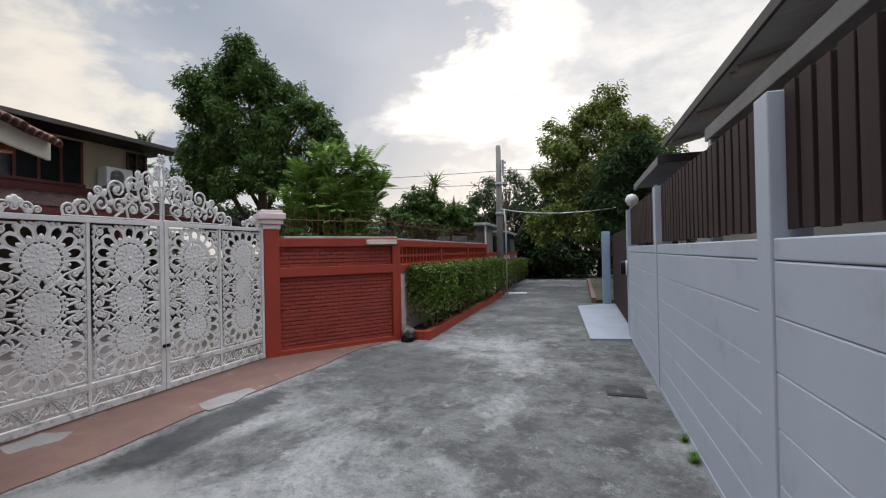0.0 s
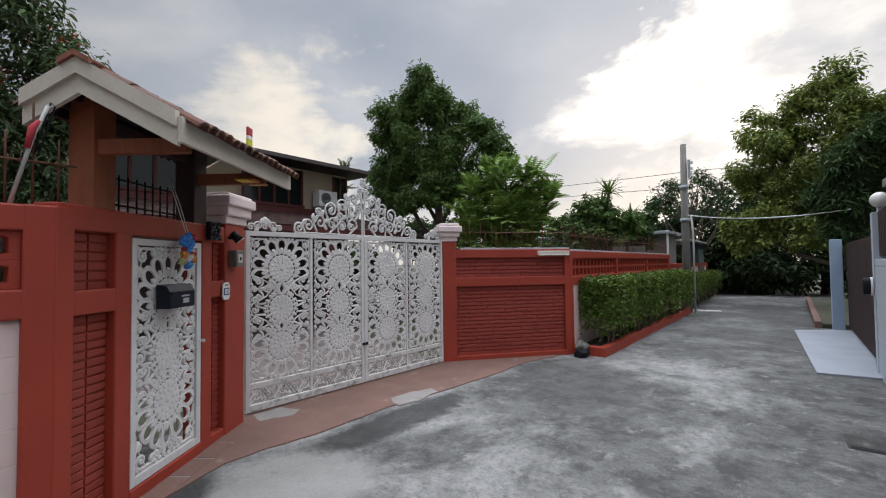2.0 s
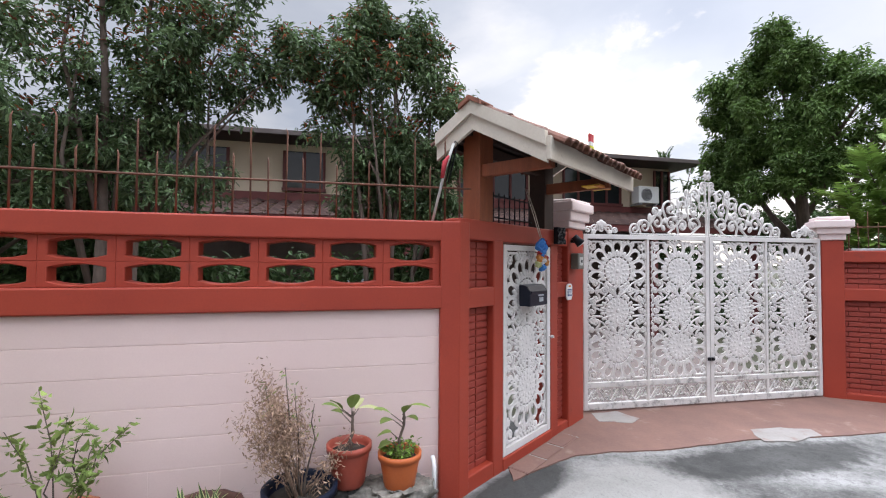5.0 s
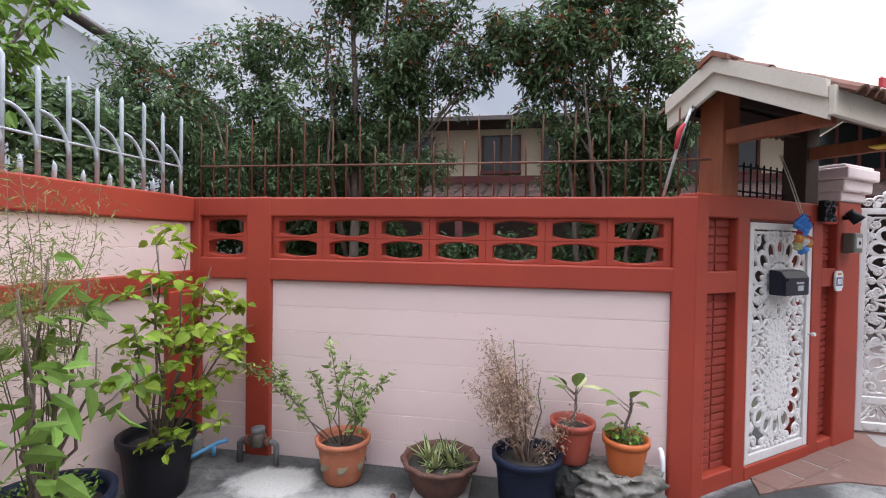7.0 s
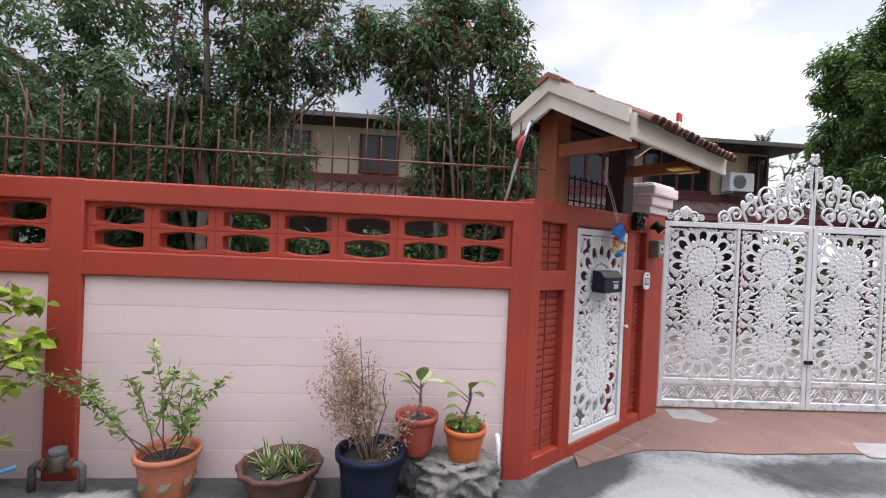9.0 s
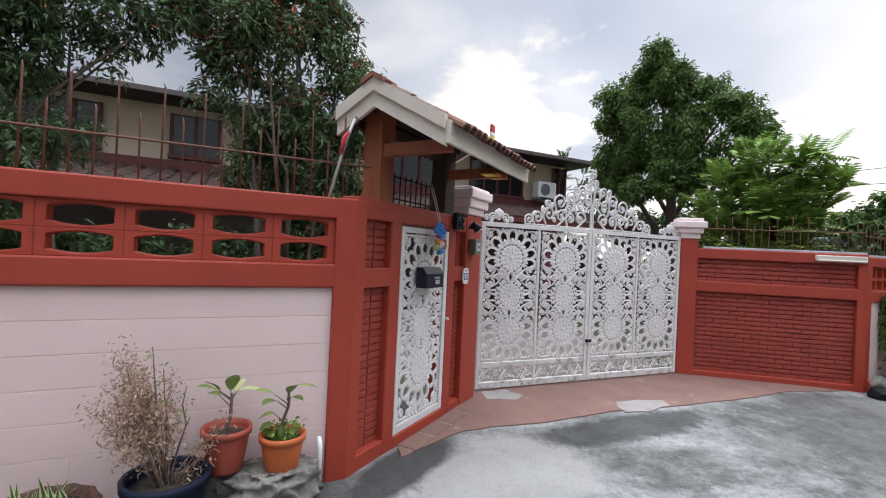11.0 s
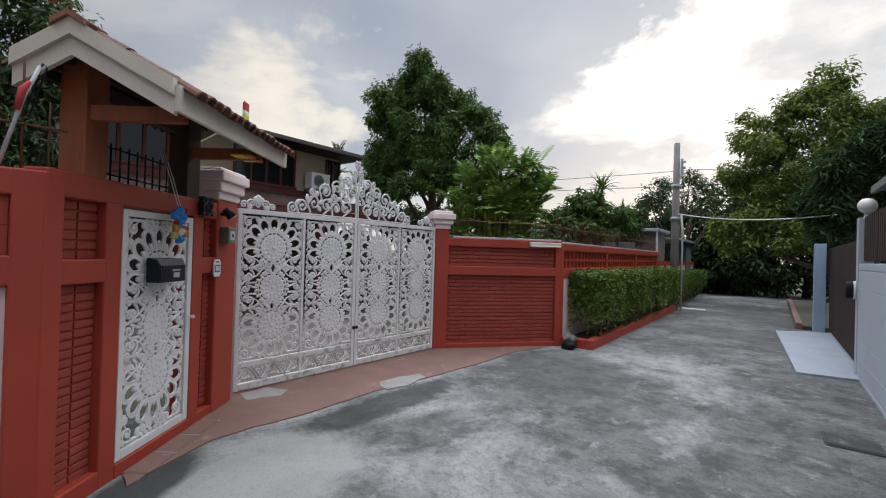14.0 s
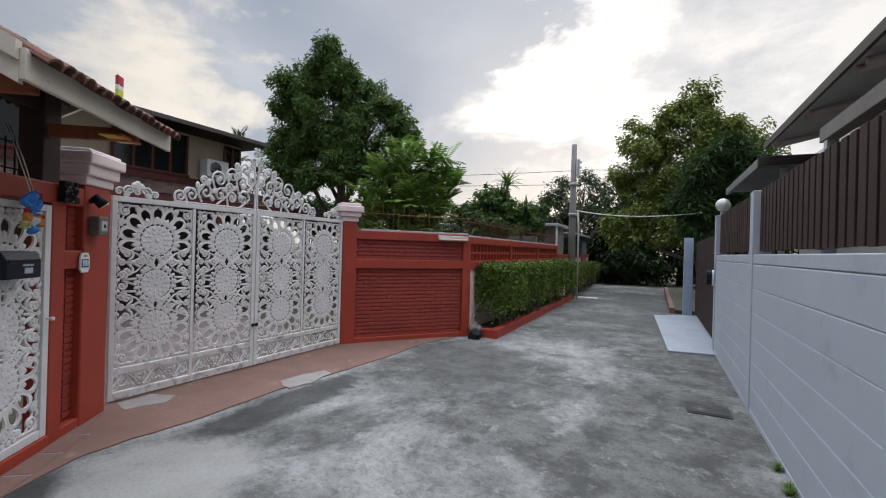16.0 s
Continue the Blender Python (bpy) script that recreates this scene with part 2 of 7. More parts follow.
M_ROAD = road_material()
M_EARTH = mat("dark_earth", (0.05, 0.04, 0.03), (0.03, 0.025, 0.02), 0.95, 2, 30, 0.6)
M_GROUND = mat("ground_grass_soil", (0.07, 0.075, 0.04), (0.05, 0.045, 0.03), 0.95, 1, 20, 0.5)
M_APRON = mat("red_apron_cement", (0.215, 0.118, 0.09), (0.155, 0.088, 0.07), 0.85, 2.2, 45, 0.25, dirt=(0.30, 0.22, 0.185), amount=0.35, dscale=3)
M_PATCH = mat("worn_cement_patch", (0.31, 0.285, 0.26), (0.24, 0.22, 0.20), 0.9, 3, 45, 0.3, dirt=(0.24, 0.15, 0.12), amount=0.5, dscale=6)
M_PAVE = mat("bluish_cement", (0.31, 0.33, 0.355), (0.26, 0.275, 0.30), 0.8, 1.5, 45, 0.15, dirt=(0.3, 0.31, 0.32), amount=0.3, dscale=3)
M_CEMENT = mat("pale_cement", (0.52, 0.51, 0.47), (0.42, 0.41, 0.38), 0.85, 2, 50, 0.25)
M_RWALL = mat("bluish_white_paint", (0.43, 0.465, 0.505), (0.39, 0.42, 0.46), 0.65, 1.1, 70, 0.12, dirt=(0.33, 0.35, 0.375), amount=0.35, dscale=2.2)
M_SLAT = mat("dark_brown_composite", (0.050, 0.028, 0.025), (0.034, 0.02, 0.018), 0.75, 4, 60, 0.15, rand=0.12, stretch=(4, 4, 0.4), spec=0.15)
M_BLUEPOST = mat("pale_blue_paint", (0.33, 0.42, 0.52), (0.28, 0.36, 0.46), 0.5, 3, 60, 0.05)
M_STEEL = mat("brown_painted_steel", (0.10, 0.045, 0.03), (0.16, 0.06, 0.03), 0.7, 8, 90, 0.2)
M_GREYSTEEL = mat("grey_painted_steel", (0.42, 0.46, 0.48), (0.3, 0.33, 0.35), 0.5, 6, 60, 0.1)
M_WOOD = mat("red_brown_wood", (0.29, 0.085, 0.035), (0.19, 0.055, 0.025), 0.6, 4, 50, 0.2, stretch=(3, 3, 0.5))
# much darker brown, for the soffit, battens, inner beam and one post
M_DARKWOOD = mat("dark_brown_wood", (0.055, 0.025, 0.018), (0.03, 0.016, 0.012), 0.7, 4, 50, 0.2)
M_FASCIA = mat("cream_fascia_paint", (0.60, 0.54, 0.45), (0.50, 0.44, 0.36), 0.6, 3, 60, 0.15, dirt=(0.25, 0.2, 0.16), amount=0.25, dscale=8)
M_TILE = mat("old_clay_roof_tile", (0.20, 0.085, 0.055), (0.11, 0.06, 0.045), 0.85, 5, 50, 0.5, dirt=(0.05, 0.045, 0.035), amount=0.6, dscale=8, rand=0.2)
M_RIDGE = mat("terracotta_ridge_tile", (0.27, 0.10, 0.06), (0.18, 0.07, 0.045), 0.8, 6, 50, 0.3, dirt=(0.07, 0.05, 0.04), amount=0.4, dscale=9)
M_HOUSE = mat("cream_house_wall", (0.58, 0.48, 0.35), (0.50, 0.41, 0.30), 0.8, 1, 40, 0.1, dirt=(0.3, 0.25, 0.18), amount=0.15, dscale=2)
# lower storey colour carries the shade under the lean-to roof
M_LOWER = mat("shade_dark_plaster", (0.14, 0.10, 0.085), (0.09, 0.065, 0.055), 0.85, 1.5, 40, 0.15)
M_OLDTILE = mat("blackened_roof_tile", (0.045, 0.024, 0.019), (0.028, 0.017, 0.015), 0.95, 5, 50, 0.4, dirt=(0.11, 0.042, 0.025), amount=0.35, dscale=6, island=0.25, spec=0.1)
M_HOUSERED = mat("maroon_house_trim", (0.14, 0.035, 0.03), (0.10, 0.025, 0.022), 0.6, 2, 50, 0.1)
M_GUTTER = mat("grey_brown_gutter", (0.12, 0.095, 0.09), (0.08, 0.06, 0.055), 0.6, 3, 40, 0.1)
M_ROOFDARK = mat("dark_roof_sheet", (0.06, 0.045, 0.04), (0.04, 0.032, 0.03), 0.7, 2, 40, 0.2)
M_GLASS = mat("dark_window_glass", (0.02, 0.022, 0.025), (0.015, 0.017, 0.02), 0.08, 2, 20, 0.0, spec=0.6)
M_ROOFGREY = mat("grey_roof_sheet", (0.50, 0.49, 0.48), (0.40, 0.39, 0.38), 0.6, 2, 40, 0.2)
M_DULLMETAL = mat("dull_dark_metal", (0.16, 0.165, 0.17), (0.11, 0.113, 0.12), 0.6, 3, 40, 0.15, metal=0.2)
M_METAL = mat("galvanised_sheet", (0.55, 0.57, 0.58), (0.42, 0.44, 0.45), 0.45, 2, 30, 0.1, metal=0.3)
M_WHITE = mat("white_plastic", (0.75, 0.75, 0.73), (0.68, 0.68, 0.66), 0.4, 4, 60, 0.03)
M_BLACK = mat("black_plastic", (0.014, 0.014, 0.017), (0.010, 0.010, 0.012), 0.45, 4, 60, 0.05, spec=0.15)
M_NAVY = mat("dark_blue_plastic_pot", (0.010, 0.015, 0.030), (0.007, 0.010, 0.021), 0.5, 4, 60, 0.08, dirt=(0.06, 0.055, 0.05), amount=0.15, dscale=8, spec=0.12)
M_TERRA = mat("terracotta", (0.42, 0.14, 0.07), (0.33, 0.10, 0.05), 0.75, 5, 60, 0.2, dirt=(0.42, 0.3, 0.22), amount=0.3, dscale=9)
M_ORANGE = mat("orange_plastic_pot", (0.50, 0.12, 0.03), (0.42, 0.095, 0.025), 0.5, 4, 60, 0.06)
M_REDPOT = mat("red_plastic_pot", (0.33, 0.06, 0.035), (0.27, 0.05, 0.03), 0.5, 4, 60, 0.06)
M_BOWL = mat("dark_clay_bowl", (0.115, 0.052, 0.038), (0.06, 0.03, 0.022), 0.6, 6, 50, 0.3, dirt=(0.03, 0.02, 0.016), amount=0.4, dscale=7, spec=0.2)
M_ROCK = mat("pale_limestone", (0.27, 0.25, 0.21), (0.12, 0.11, 0.095), 0.9, 7, 45, 0.9, dirt=(0.022, 0.022, 0.02), amount=0.75, dscale=5)
M_BARK = mat("grey_brown_bark", (0.16, 0.12, 0.095), (0.08, 0.06, 0.048), 0.95, 6, 40, 0.7, stretch=(1, 1, 0.3))
M_CONCPOLE = mat("weathered_concrete_pole", (0.24, 0.22, 0.2), (0.17, 0.155, 0.14), 0.9, 2, 40, 0.3)


def leafmat(name, a, b, island=0.35, rough=0.6, trans=0.22):
    return mat(name, a, b, rough, 1.6, 12, 0.0, island=island, spec=0.2, trans=trans)


M_MANGO = leafmat("dark_tree_leaves", (0.125, 0.20, 0.052), (0.07, 0.125, 0.036), 0.35, 0.5, 0.28)
M_FROND = leafmat("light_green_fronds", (0.22, 0.34, 0.075), (0.14, 0.235, 0.055))
M_SPIKY = leafmat("yellow_green_straps", (0.13, 0.20, 0.035), (0.07, 0.13, 0.028))
M_BUSH = leafmat("glossy_shrub_leaves", (0.125, 0.185, 0.08), (0.065, 0.105, 0.048), 0.55, 0.4, 0.3)
M_REDTIP = leafmat("red_new_leaves", (0.30, 0.085, 0.04), (0.19, 0.06, 0.03), 0.4)
M_HEDGE = leafmat("hedge_leaves", (0.12, 0.18, 0.026), (0.06, 0.095, 0.016), 0.45)
M_YELLOWTREE = leafmat("olive_tree_leaves", (0.26, 0.30, 0.07), (0.12, 0.165, 0.045), 0.45)
M_FEATHER = leafmat("pale_feathery_leaves", (0.25, 0.26, 0.09), (0.17, 0.19, 0.06), 0.3)
M_OLIVE = leafmat("dull_olive_leaves", (0.25, 0.31, 0.085), (0.13, 0.19, 0.05), 0.5)
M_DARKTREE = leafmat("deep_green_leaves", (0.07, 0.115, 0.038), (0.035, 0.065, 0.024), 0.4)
# leaf green darkened to stand in for shade at the lane's end
M_FARWOOD = leafmat("shade_dark_wood_leaves", (0.045, 0.075, 0.026), (0.024, 0.042, 0.016), 0.4)
M_BRIGHT = leafmat("bright_green_leaves", (0.33, 0.40, 0.045), (0.16, 0.26, 0.032), 0.45, 0.6, 0.4)
M_DRY = leafmat("dry_brown_twigs", (0.42, 0.29, 0.205), (0.30, 0.20, 0.14), 0.35, 0.8)
M_MID = leafmat("mid_green_leaves", (0.17, 0.28, 0.05), (0.10, 0.18, 0.035), 0.35)
M_CREAMLEAF = leafmat("cream_leaf_margin", (0.50, 0.50, 0.26), (0.42, 0.44, 0.2), 0.15)


# ---- mesh helpers ----
def box(bm, x0, x1, y0, y1, z0, z1, bevel=0.0):
    vs = [bm.verts.new(c) for c in ((x0, y0, z0), (x1, y0, z0), (x1, y1, z0), (x0, y1, z0), (x0, y0, z1), (x1, y0, z1), (x1, y1, z1), (x0, y1, z1))]
    fs = [bm.faces.new([vs[i] for i in q]) for q in ((3, 2, 1, 0), (4, 5, 6, 7), (0, 1, 5, 4), (1, 2, 6, 5), (2, 3, 7, 6), (3, 0, 4, 7))]
    if bevel:
        bmesh.ops.bevel(bm, geom=list({e for f in fs for e in f.edges}), offset=bevel, segments=2, affect="EDGES", profile=0.5)


def tube(bm, pts, radii, seg=8, cap=True):
    pts = [Vector(p) for p in pts]
    if isinstance(radii, (int, float)):
        radii = [radii] * len(pts)
    rings = []
    side = None
    for i, p in enumerate(pts):
        d = (pts[min(i + 1, len(pts) - 1)] - pts[max(i - 1, 0)]).normalized()
        if side is None:
            side = d.cross((0, 0, 1) if abs(d.z) < 0.9 else (1, 0, 0)).normalized()
        side = (side - d * side.dot(d)).normalized()
        up = d.cross(side)
        rings.append([bm.verts.new(p + (side * math.cos(a) + up * math.sin(a)) * radii[i]) for a in (2 * math.pi * k / seg for k in range(seg))])
    for r, q in zip(rings, rings[1:]):
        for k in range(seg):
            f = bm.faces.new((r[k], r[(k + 1) % seg], q[(k + 1) % seg], q[k]))
            f.smooth = True
    if cap:
        bm.faces.new(rings[0][::-1])
        bm.faces.new(rings[-1])


def lathe(bm, prof, seg=28, centre=(0, 0, 0), wave=0.0, waves=0, open_top=True):
    rings = []
    for i, (r, z) in enumerate(prof):
        row = []
        for k in range(seg):
            a = 2 * math.pi * k / seg
            rr = r * (1 + (wave * math.cos(waves * a) if i >= len(prof) // 2 - 2 and waves else 0))
            row.append(bm.verts.new((centre[0] + rr * math.cos(a), centre[1] + rr * math.sin(a), centre[2] + z)))
        rings.append(row)
    for r, q in zip(rings, rings[1:]):
        for k in range(seg):
            f = bm.faces.new((r[k], r[(k + 1) % seg], q[(k + 1) % seg], q[k]))
            f.smooth = True
    bm.faces.new(rings[0][::-1])
    bm.faces.new(rings[-1])


def stroke(bm, pts, w=0.014, d=0.018, y=0.0, taper=1.0):
    """A flat cast bar that follows points (x, z) in the plane y, its face rounded by a raised middle line."""
    n = len(pts)
    rows = []
    for i in range(n):
        a, b = pts[max(i - 1, 0)], pts[min(i + 1, n - 1)]
        dx, dz = b[0] - a[0], b[1] - a[1]
        l = math.hypot(dx, dz) or 1
        ww = w * 0.5 * (1 + (taper - 1) * i / max(n - 1, 1))
        nx, nz = -dz / l * ww, dx / l * ww
        x, z = pts[i]
        rows.append([bm.verts.new(c) for c in ((x + nx, y + d * 0.5, z + nz), (x + nx, y - d * 0.2, z + nz), (x, y - d * 0.5, z), (x - nx, y - d * 0.2, z - nz), (x - nx, y + d * 0.5, z - nz))])
    for r, q in zip(rows, rows[1:]):
        for k in range(4):
            f = bm.faces.new((r[k], r[k + 1], q[k + 1], q[k]))
            f.smooth = True
        bm.faces.new((r[4], r[0], q[0], q[4]))


def blob(bm, x, z, r, y=0.0, d=0.02, sx=1.0, seg=10, rot=0.0, crown=0.55):
    """A domed boss or small leaf, flat behind."""
    ca, sa = math.cos(rot), math.sin(rot)
    ring = lambda k, yy: [bm.verts.new((x + ca * r * k * sx * math.cos(a) - sa * r * k * math.sin(a), yy, z + sa * r * k * sx * math.cos(a) + ca * r * k * math.sin(a))) for a in (2 * math.pi * i / seg for i in range(seg))]
    a, b, c = ring(1, y + d * 0.4), ring(1, y - d * 0.1), ring(crown, y - d * 0.5)
    for r1, r2 in ((a, b), (b, c)):
        for k in range(seg):
            f = bm.faces.new((r1[k], r2[k], r2[(k + 1) % seg], r1[(k + 1) % seg]))
            f.smooth = True
    bm.faces.new(c[::-1])
    bm.faces.new(a)


def mesh_of(name, bm, material):
    me = bpy.data.meshes.new(name)
    bmesh.ops.recalc_face_normals(bm, faces=bm.faces[:])
    bm.to_mesh(me)
    bm.free()
    me.materials.append(material)
    return me


def part(name, bm, material, parent=None, label="", m=None):
    me = bm if isinstance(bm, bpy.types.Mesh) else mesh_of(name, bm, material)
    ob = new(name, me)
    ob.parent = parent
    if m is not None:
        ob.matrix_basis = m
    return tagged(ob, label)


def boxpart(name, dims, material, parent, bevel=0.008, label=""):
    bm = bmesh.new()
    box(bm, *dims, bevel=bevel)
    return part(name, bm, material, parent, label)


def thing(name, m, label, category, group="", kind=""):
    ob = new(name)
    ob.empty_display_size = 0.1
    ob.matrix_basis = m
    return tagged(ob, label, category, group, kind)


def along(p0, p1):
    """Local frame of a wall: x along it to the viewer's right, y into the plot, z up."""
    u = (Vector((*p1, 0)) - Vector((*p0, 0))).normalized()
    m = Matrix((( u.x, -u.y, 0, p0[0]), (u.y, u.x, 0, p0[1]), (0, 0, 1, 0), (0, 0, 0, 1)))
    return m


def pydata(name, verts, faces, material, parent=None, label="", smooth=False):
    me = bpy.data.meshes.new(name)
    me.from_pydata(verts, [], faces)
    me.materials.append(material)
    ob = new(name, me)
    ob.parent = parent
    return tagged(ob, label)


def leaves(rng, points, size, aspect=0.42, up=0.5, outward=None, fold=0.25, ovate=False):
    """Small folded leaves (two triangles each) at the given points."""
    n = len(points)
    nrm = rng.normal(size=(n, 3)); nrm[:, 2] += up * 2
    if outward is not None: nrm += outward * 1.2
    nrm /= np.linalg.norm(nrm, axis=1)[:, None]
    t = rng.normal(size=(n, 3)); t[:, 2] -= 0.5
    t -= nrm * (t * nrm).sum(1)[:, None]
    t /= np.linalg.norm(t, axis=1)[:, None] + 1e-9
    s = np.cross(nrm, t)
    L = size * rng.uniform(0.6, 1.25, n)[:, None]
    W = L * aspect * 0.5
    if ovate:
        v = np.empty((n, 7, 3))
        bend = nrm * L * 0.12
        v[:, 0] = points
        v[:, 1] = points + t * L * 0.25 + s * W * 0.85 + nrm * W * fold
        v[:, 2] = points + t * L * 0.62 + s * W * 0.8 + nrm * W * fold - bend * 0.5
        v[:, 3] = points + t * L - bend * 1.6
        v[:, 4] = points + t * L * 0.62 - s * W * 0.8 + nrm * W * fold - bend * 0.5
        v[:, 5] = points + t * L * 0.25 - s * W * 0.85 + nrm * W * fold
        v[:, 6] = points + t * L * 0.5 - bend * 0.3
        f = np.arange(n * 7).reshape(n, 7)
        tri = np.concatenate([f[:, [a, b, 6]] for a, b in ((0, 1), (1, 2), (2, 3), (3, 4), (4, 5), (5, 0))])
        return v.reshape(-1, 3), tri
    v = np.empty((n, 4, 3))
    v[:, 0] = points
    v[:, 1] = points + t * L * 0.45 + s * W + nrm * W * fold
    v[:, 2] = points + t * L
    v[:, 3] = points + t * L * 0.45 - s * W + nrm * W * fold
    f = np.arange(n * 4).reshape(n, 4)
    tri = np.concatenate([f[:, [0, 1, 2]], f[:, [0, 2, 3]]])
    return v.reshape(-1, 3), tri


def blades(rng, points, t, nrm, size, aspect, droop=0.18, fold=0.22):
    """Pointed oval leaves folded along the midrib, their tips drooping; t: along the leaf, nrm: its upper face."""
    n = len(points)
    nrm = nrm / (np.linalg.norm(nrm, axis=1)[:, None] + 1e-9)
    t = t - nrm * (t * nrm).sum(1)[:, None]
    t /= np.linalg.norm(t, axis=1)[:, None] + 1e-9
    s = np.cross(nrm, t)
    L = size * rng.uniform(0.6, 1.25, n)[:, None]
    W = L * aspect * 0.5
    v = np.empty((n, 6, 3))
    v[:, 0] = points
    v[:, 1] = points + t * L * 0.30 + s * W * 0.9 + nrm * W * fold
    v[:, 2] = points + t * L * 0.66 + s * W * 0.75 + nrm * (W * fold - L * droop * 0.4)
    v[:, 3] = points + t * L * 0.97 - nrm * L * droop
    v[:, 4] = points + t * L * 0.66 - s * W * 0.75 + nrm * (W * fold - L * droop * 0.4)
    v[:, 5] = points + t * L * 0.30 - s * W * 0.9 + nrm * W * fold
    f = np.arange(n * 6).reshape(n, 6)
    return v.reshape(-1, 3), np.concatenate([f[:, [0, 1, 2, 3]], f[:, [0, 3, 4, 5]]])


def tufts(rng, blobs, count, per, reach, inner=0.22):
    """Leaf tufts near the skin of lobes (x, y, z, rx, ry, rz): points, growing directions, upper sides, tuft centres."""
    big = np.repeat(np.array(blobs, float), 9, 0)
    e = rng.normal(size=(len(big), 3)); e /= np.linalg.norm(e, axis=1)[:, None]
    b = np.concatenate([big[:, :3] + e * big[:, 3:] * rng.uniform(0.45, 0.95, (len(big), 1)), big[:, 3:] * rng.uniform(0.22, 0.5, (len(big), 1))], 1)
    w = b[:, 3] * b[:, 4] + b[:, 4] * b[:, 5]
    idx = rng.choice(len(b), count, p=w / w.sum())
    d = rng.normal(size=(count, 3)); d[:, 2] += 0.15
    d /= np.linalg.norm(d, axis=1)[:, None]
    rad = np.where(rng.random(count) < inner, rng.uniform(0.15, 0.75, count), rng.uniform(0.78, 1.12, count))
    c = b[idx, :3] + d * rad[:, None] * b[idx, 3:]
    dd = np.repeat(d, per, 0)
    o = rng.normal(size=(count * per, 3)) + dd * 0.7
    o /= np.linalg.norm(o, axis=1)[:, None]
    pts = np.repeat(c, per, 0) + o * reach * rng.uniform(0.15, 1.0, (count * per, 1)) * np.repeat(rng.uniform(0.6, 1.25, count), per)[:, None]
    t = o * 0.8 + rng.normal(size=o.shape) * 0.55 + np.array([0, 0, -0.35])
    up = o * 0.6 + rng.normal(size=o.shape) * 0.45 + np.array([0, 0, 0.75])
    return pts, t, up, c


def tree(name, base, blobs, material, label, clumps=500, per=40, spread=0.22, size=0.16, aspect=0.42, trunk=0.2, seed=1, limbs=6, group="", extra=None, category="tree", stems=None, inner=0.22):
    """Trunk or stems, limbs to the lobes, a crown of leaf tufts. stems: (foot, top, radius) of each stem, or None for one trunk."""
    rng = np.random.default_rng(seed)
    root = thing(name, pose(*base), label, category, group)
    b0 = Vector(base)
    top = sum((Vector(b[:3]) for b in blobs), Vector()) / len(blobs) - b0
    lines = []
    for foot, head, r in stems or ((base, tuple(top + b0), trunk),):
        a, e = Vector(foot) - b0, Vector(head) - b0
        pts = [a.lerp(e, f) + Vector((rng.normal(), rng.normal(), 0)) * 0.035 * e.length * f * (1 - f) for f in (0, 0.1, 0.25, 0.4, 0.55, 0.7, 0.85, 1.0)]
        pts[0].z -= 0.05
        bm = bmesh.new()
        tube(bm, pts, [r * k for k in (1.3, 1.05, 0.92, 0.82, 0.7, 0.55, 0.4, 0.15)], 9)
        part("trunk", bm, M_BARK, root)
        lines.append(pts)
    for i in range(limbs):
        b = blobs[i % len(blobs)]
        e = Vector(b[:3]) - b0 + Vector(rng.normal(size=3)) * b[3] * 0.35
        line = min(lines, key=lambda q: (q[4] - e).length)
        st = line[2 + i % 4]
        mid = st.lerp(e, 0.55) + Vector(rng.normal(size=3)) * 0.06 * (e - st).length
        bm = bmesh.new()
        tube(bm, [st, mid, e], [trunk * 0.4, trunk * 0.26, trunk * 0.07], 6)
        part("limb", bm, M_BARK, root)
    pts, t, up, c = tufts(rng, [(b[0] - b0.x, b[1] - b0.y, b[2] - b0.z, *b[3:]) for b in blobs], clumps, per, spread, inner)
    keep = pts[:, 2] > 0.15
    v, f = blades(rng, pts[keep], t[keep], up[keep], size, aspect)
    pydata("crown", v, f, material, root)
    if extra:
        mtl, share = extra
        sel = c[(rng.random(len(c)) < share) & (c[:, 2] > np.quantile(c[:, 2], 0.35))]
        o = rng.normal(size=(len(sel) * 16, 3)) + np.array([0, 0, 0.6])
        o /= np.linalg.norm(o, axis=1)[:, None]
        v, f = blades(rng, np.repeat(sel, 16, 0) + o * spread * 0.85, o + np.array([0, 0, 0.4]), rng.normal(size=o.shape) * 0.5 + o * 0.3 + np.array([0, 0, 0.6]), size * 0.85, aspect)
        pydata("new_leaves", v, f, mtl, root, "reddish young leaves")
    return root


# ---- ground ----
def sheet(name, poly, z, thick, material, label, category, kind="structure"):
    bm = bmesh.new()
    lo = [bm.verts.new((x, y, z - thick)) for x, y in poly]
    hi = [bm.verts.new((x, y, z)) for x, y in poly]
    bm.faces.new(hi)
    n = len(poly)
    for i in range(n):
        bm.faces.new((lo[i], lo[(i + 1) % n], hi[(i + 1) % n], hi[i]))
    return tagged(part(name, bm, material), label, category, "", kind)


def ragged(pts, step=0.06, amp=0.03, seed=1):
    """A closed outline with worn, uneven edges."""
    out = []
    for (x0, y0), (x1, y1) in zip(pts, pts[1:] + pts[:1]):
        n = max(1, int(math.hypot(x1 - x0, y1 - y0) / step))
        for i in range(n):
            x, y = x0 + (x1 - x0) * i / n, y0 + (y1 - y0) * i / n
            out.append((x + amp * noise.noise((x * 6, y * 6, seed)), y + amp * noise.noise((x * 6, y * 6, seed + 9))))
    return out


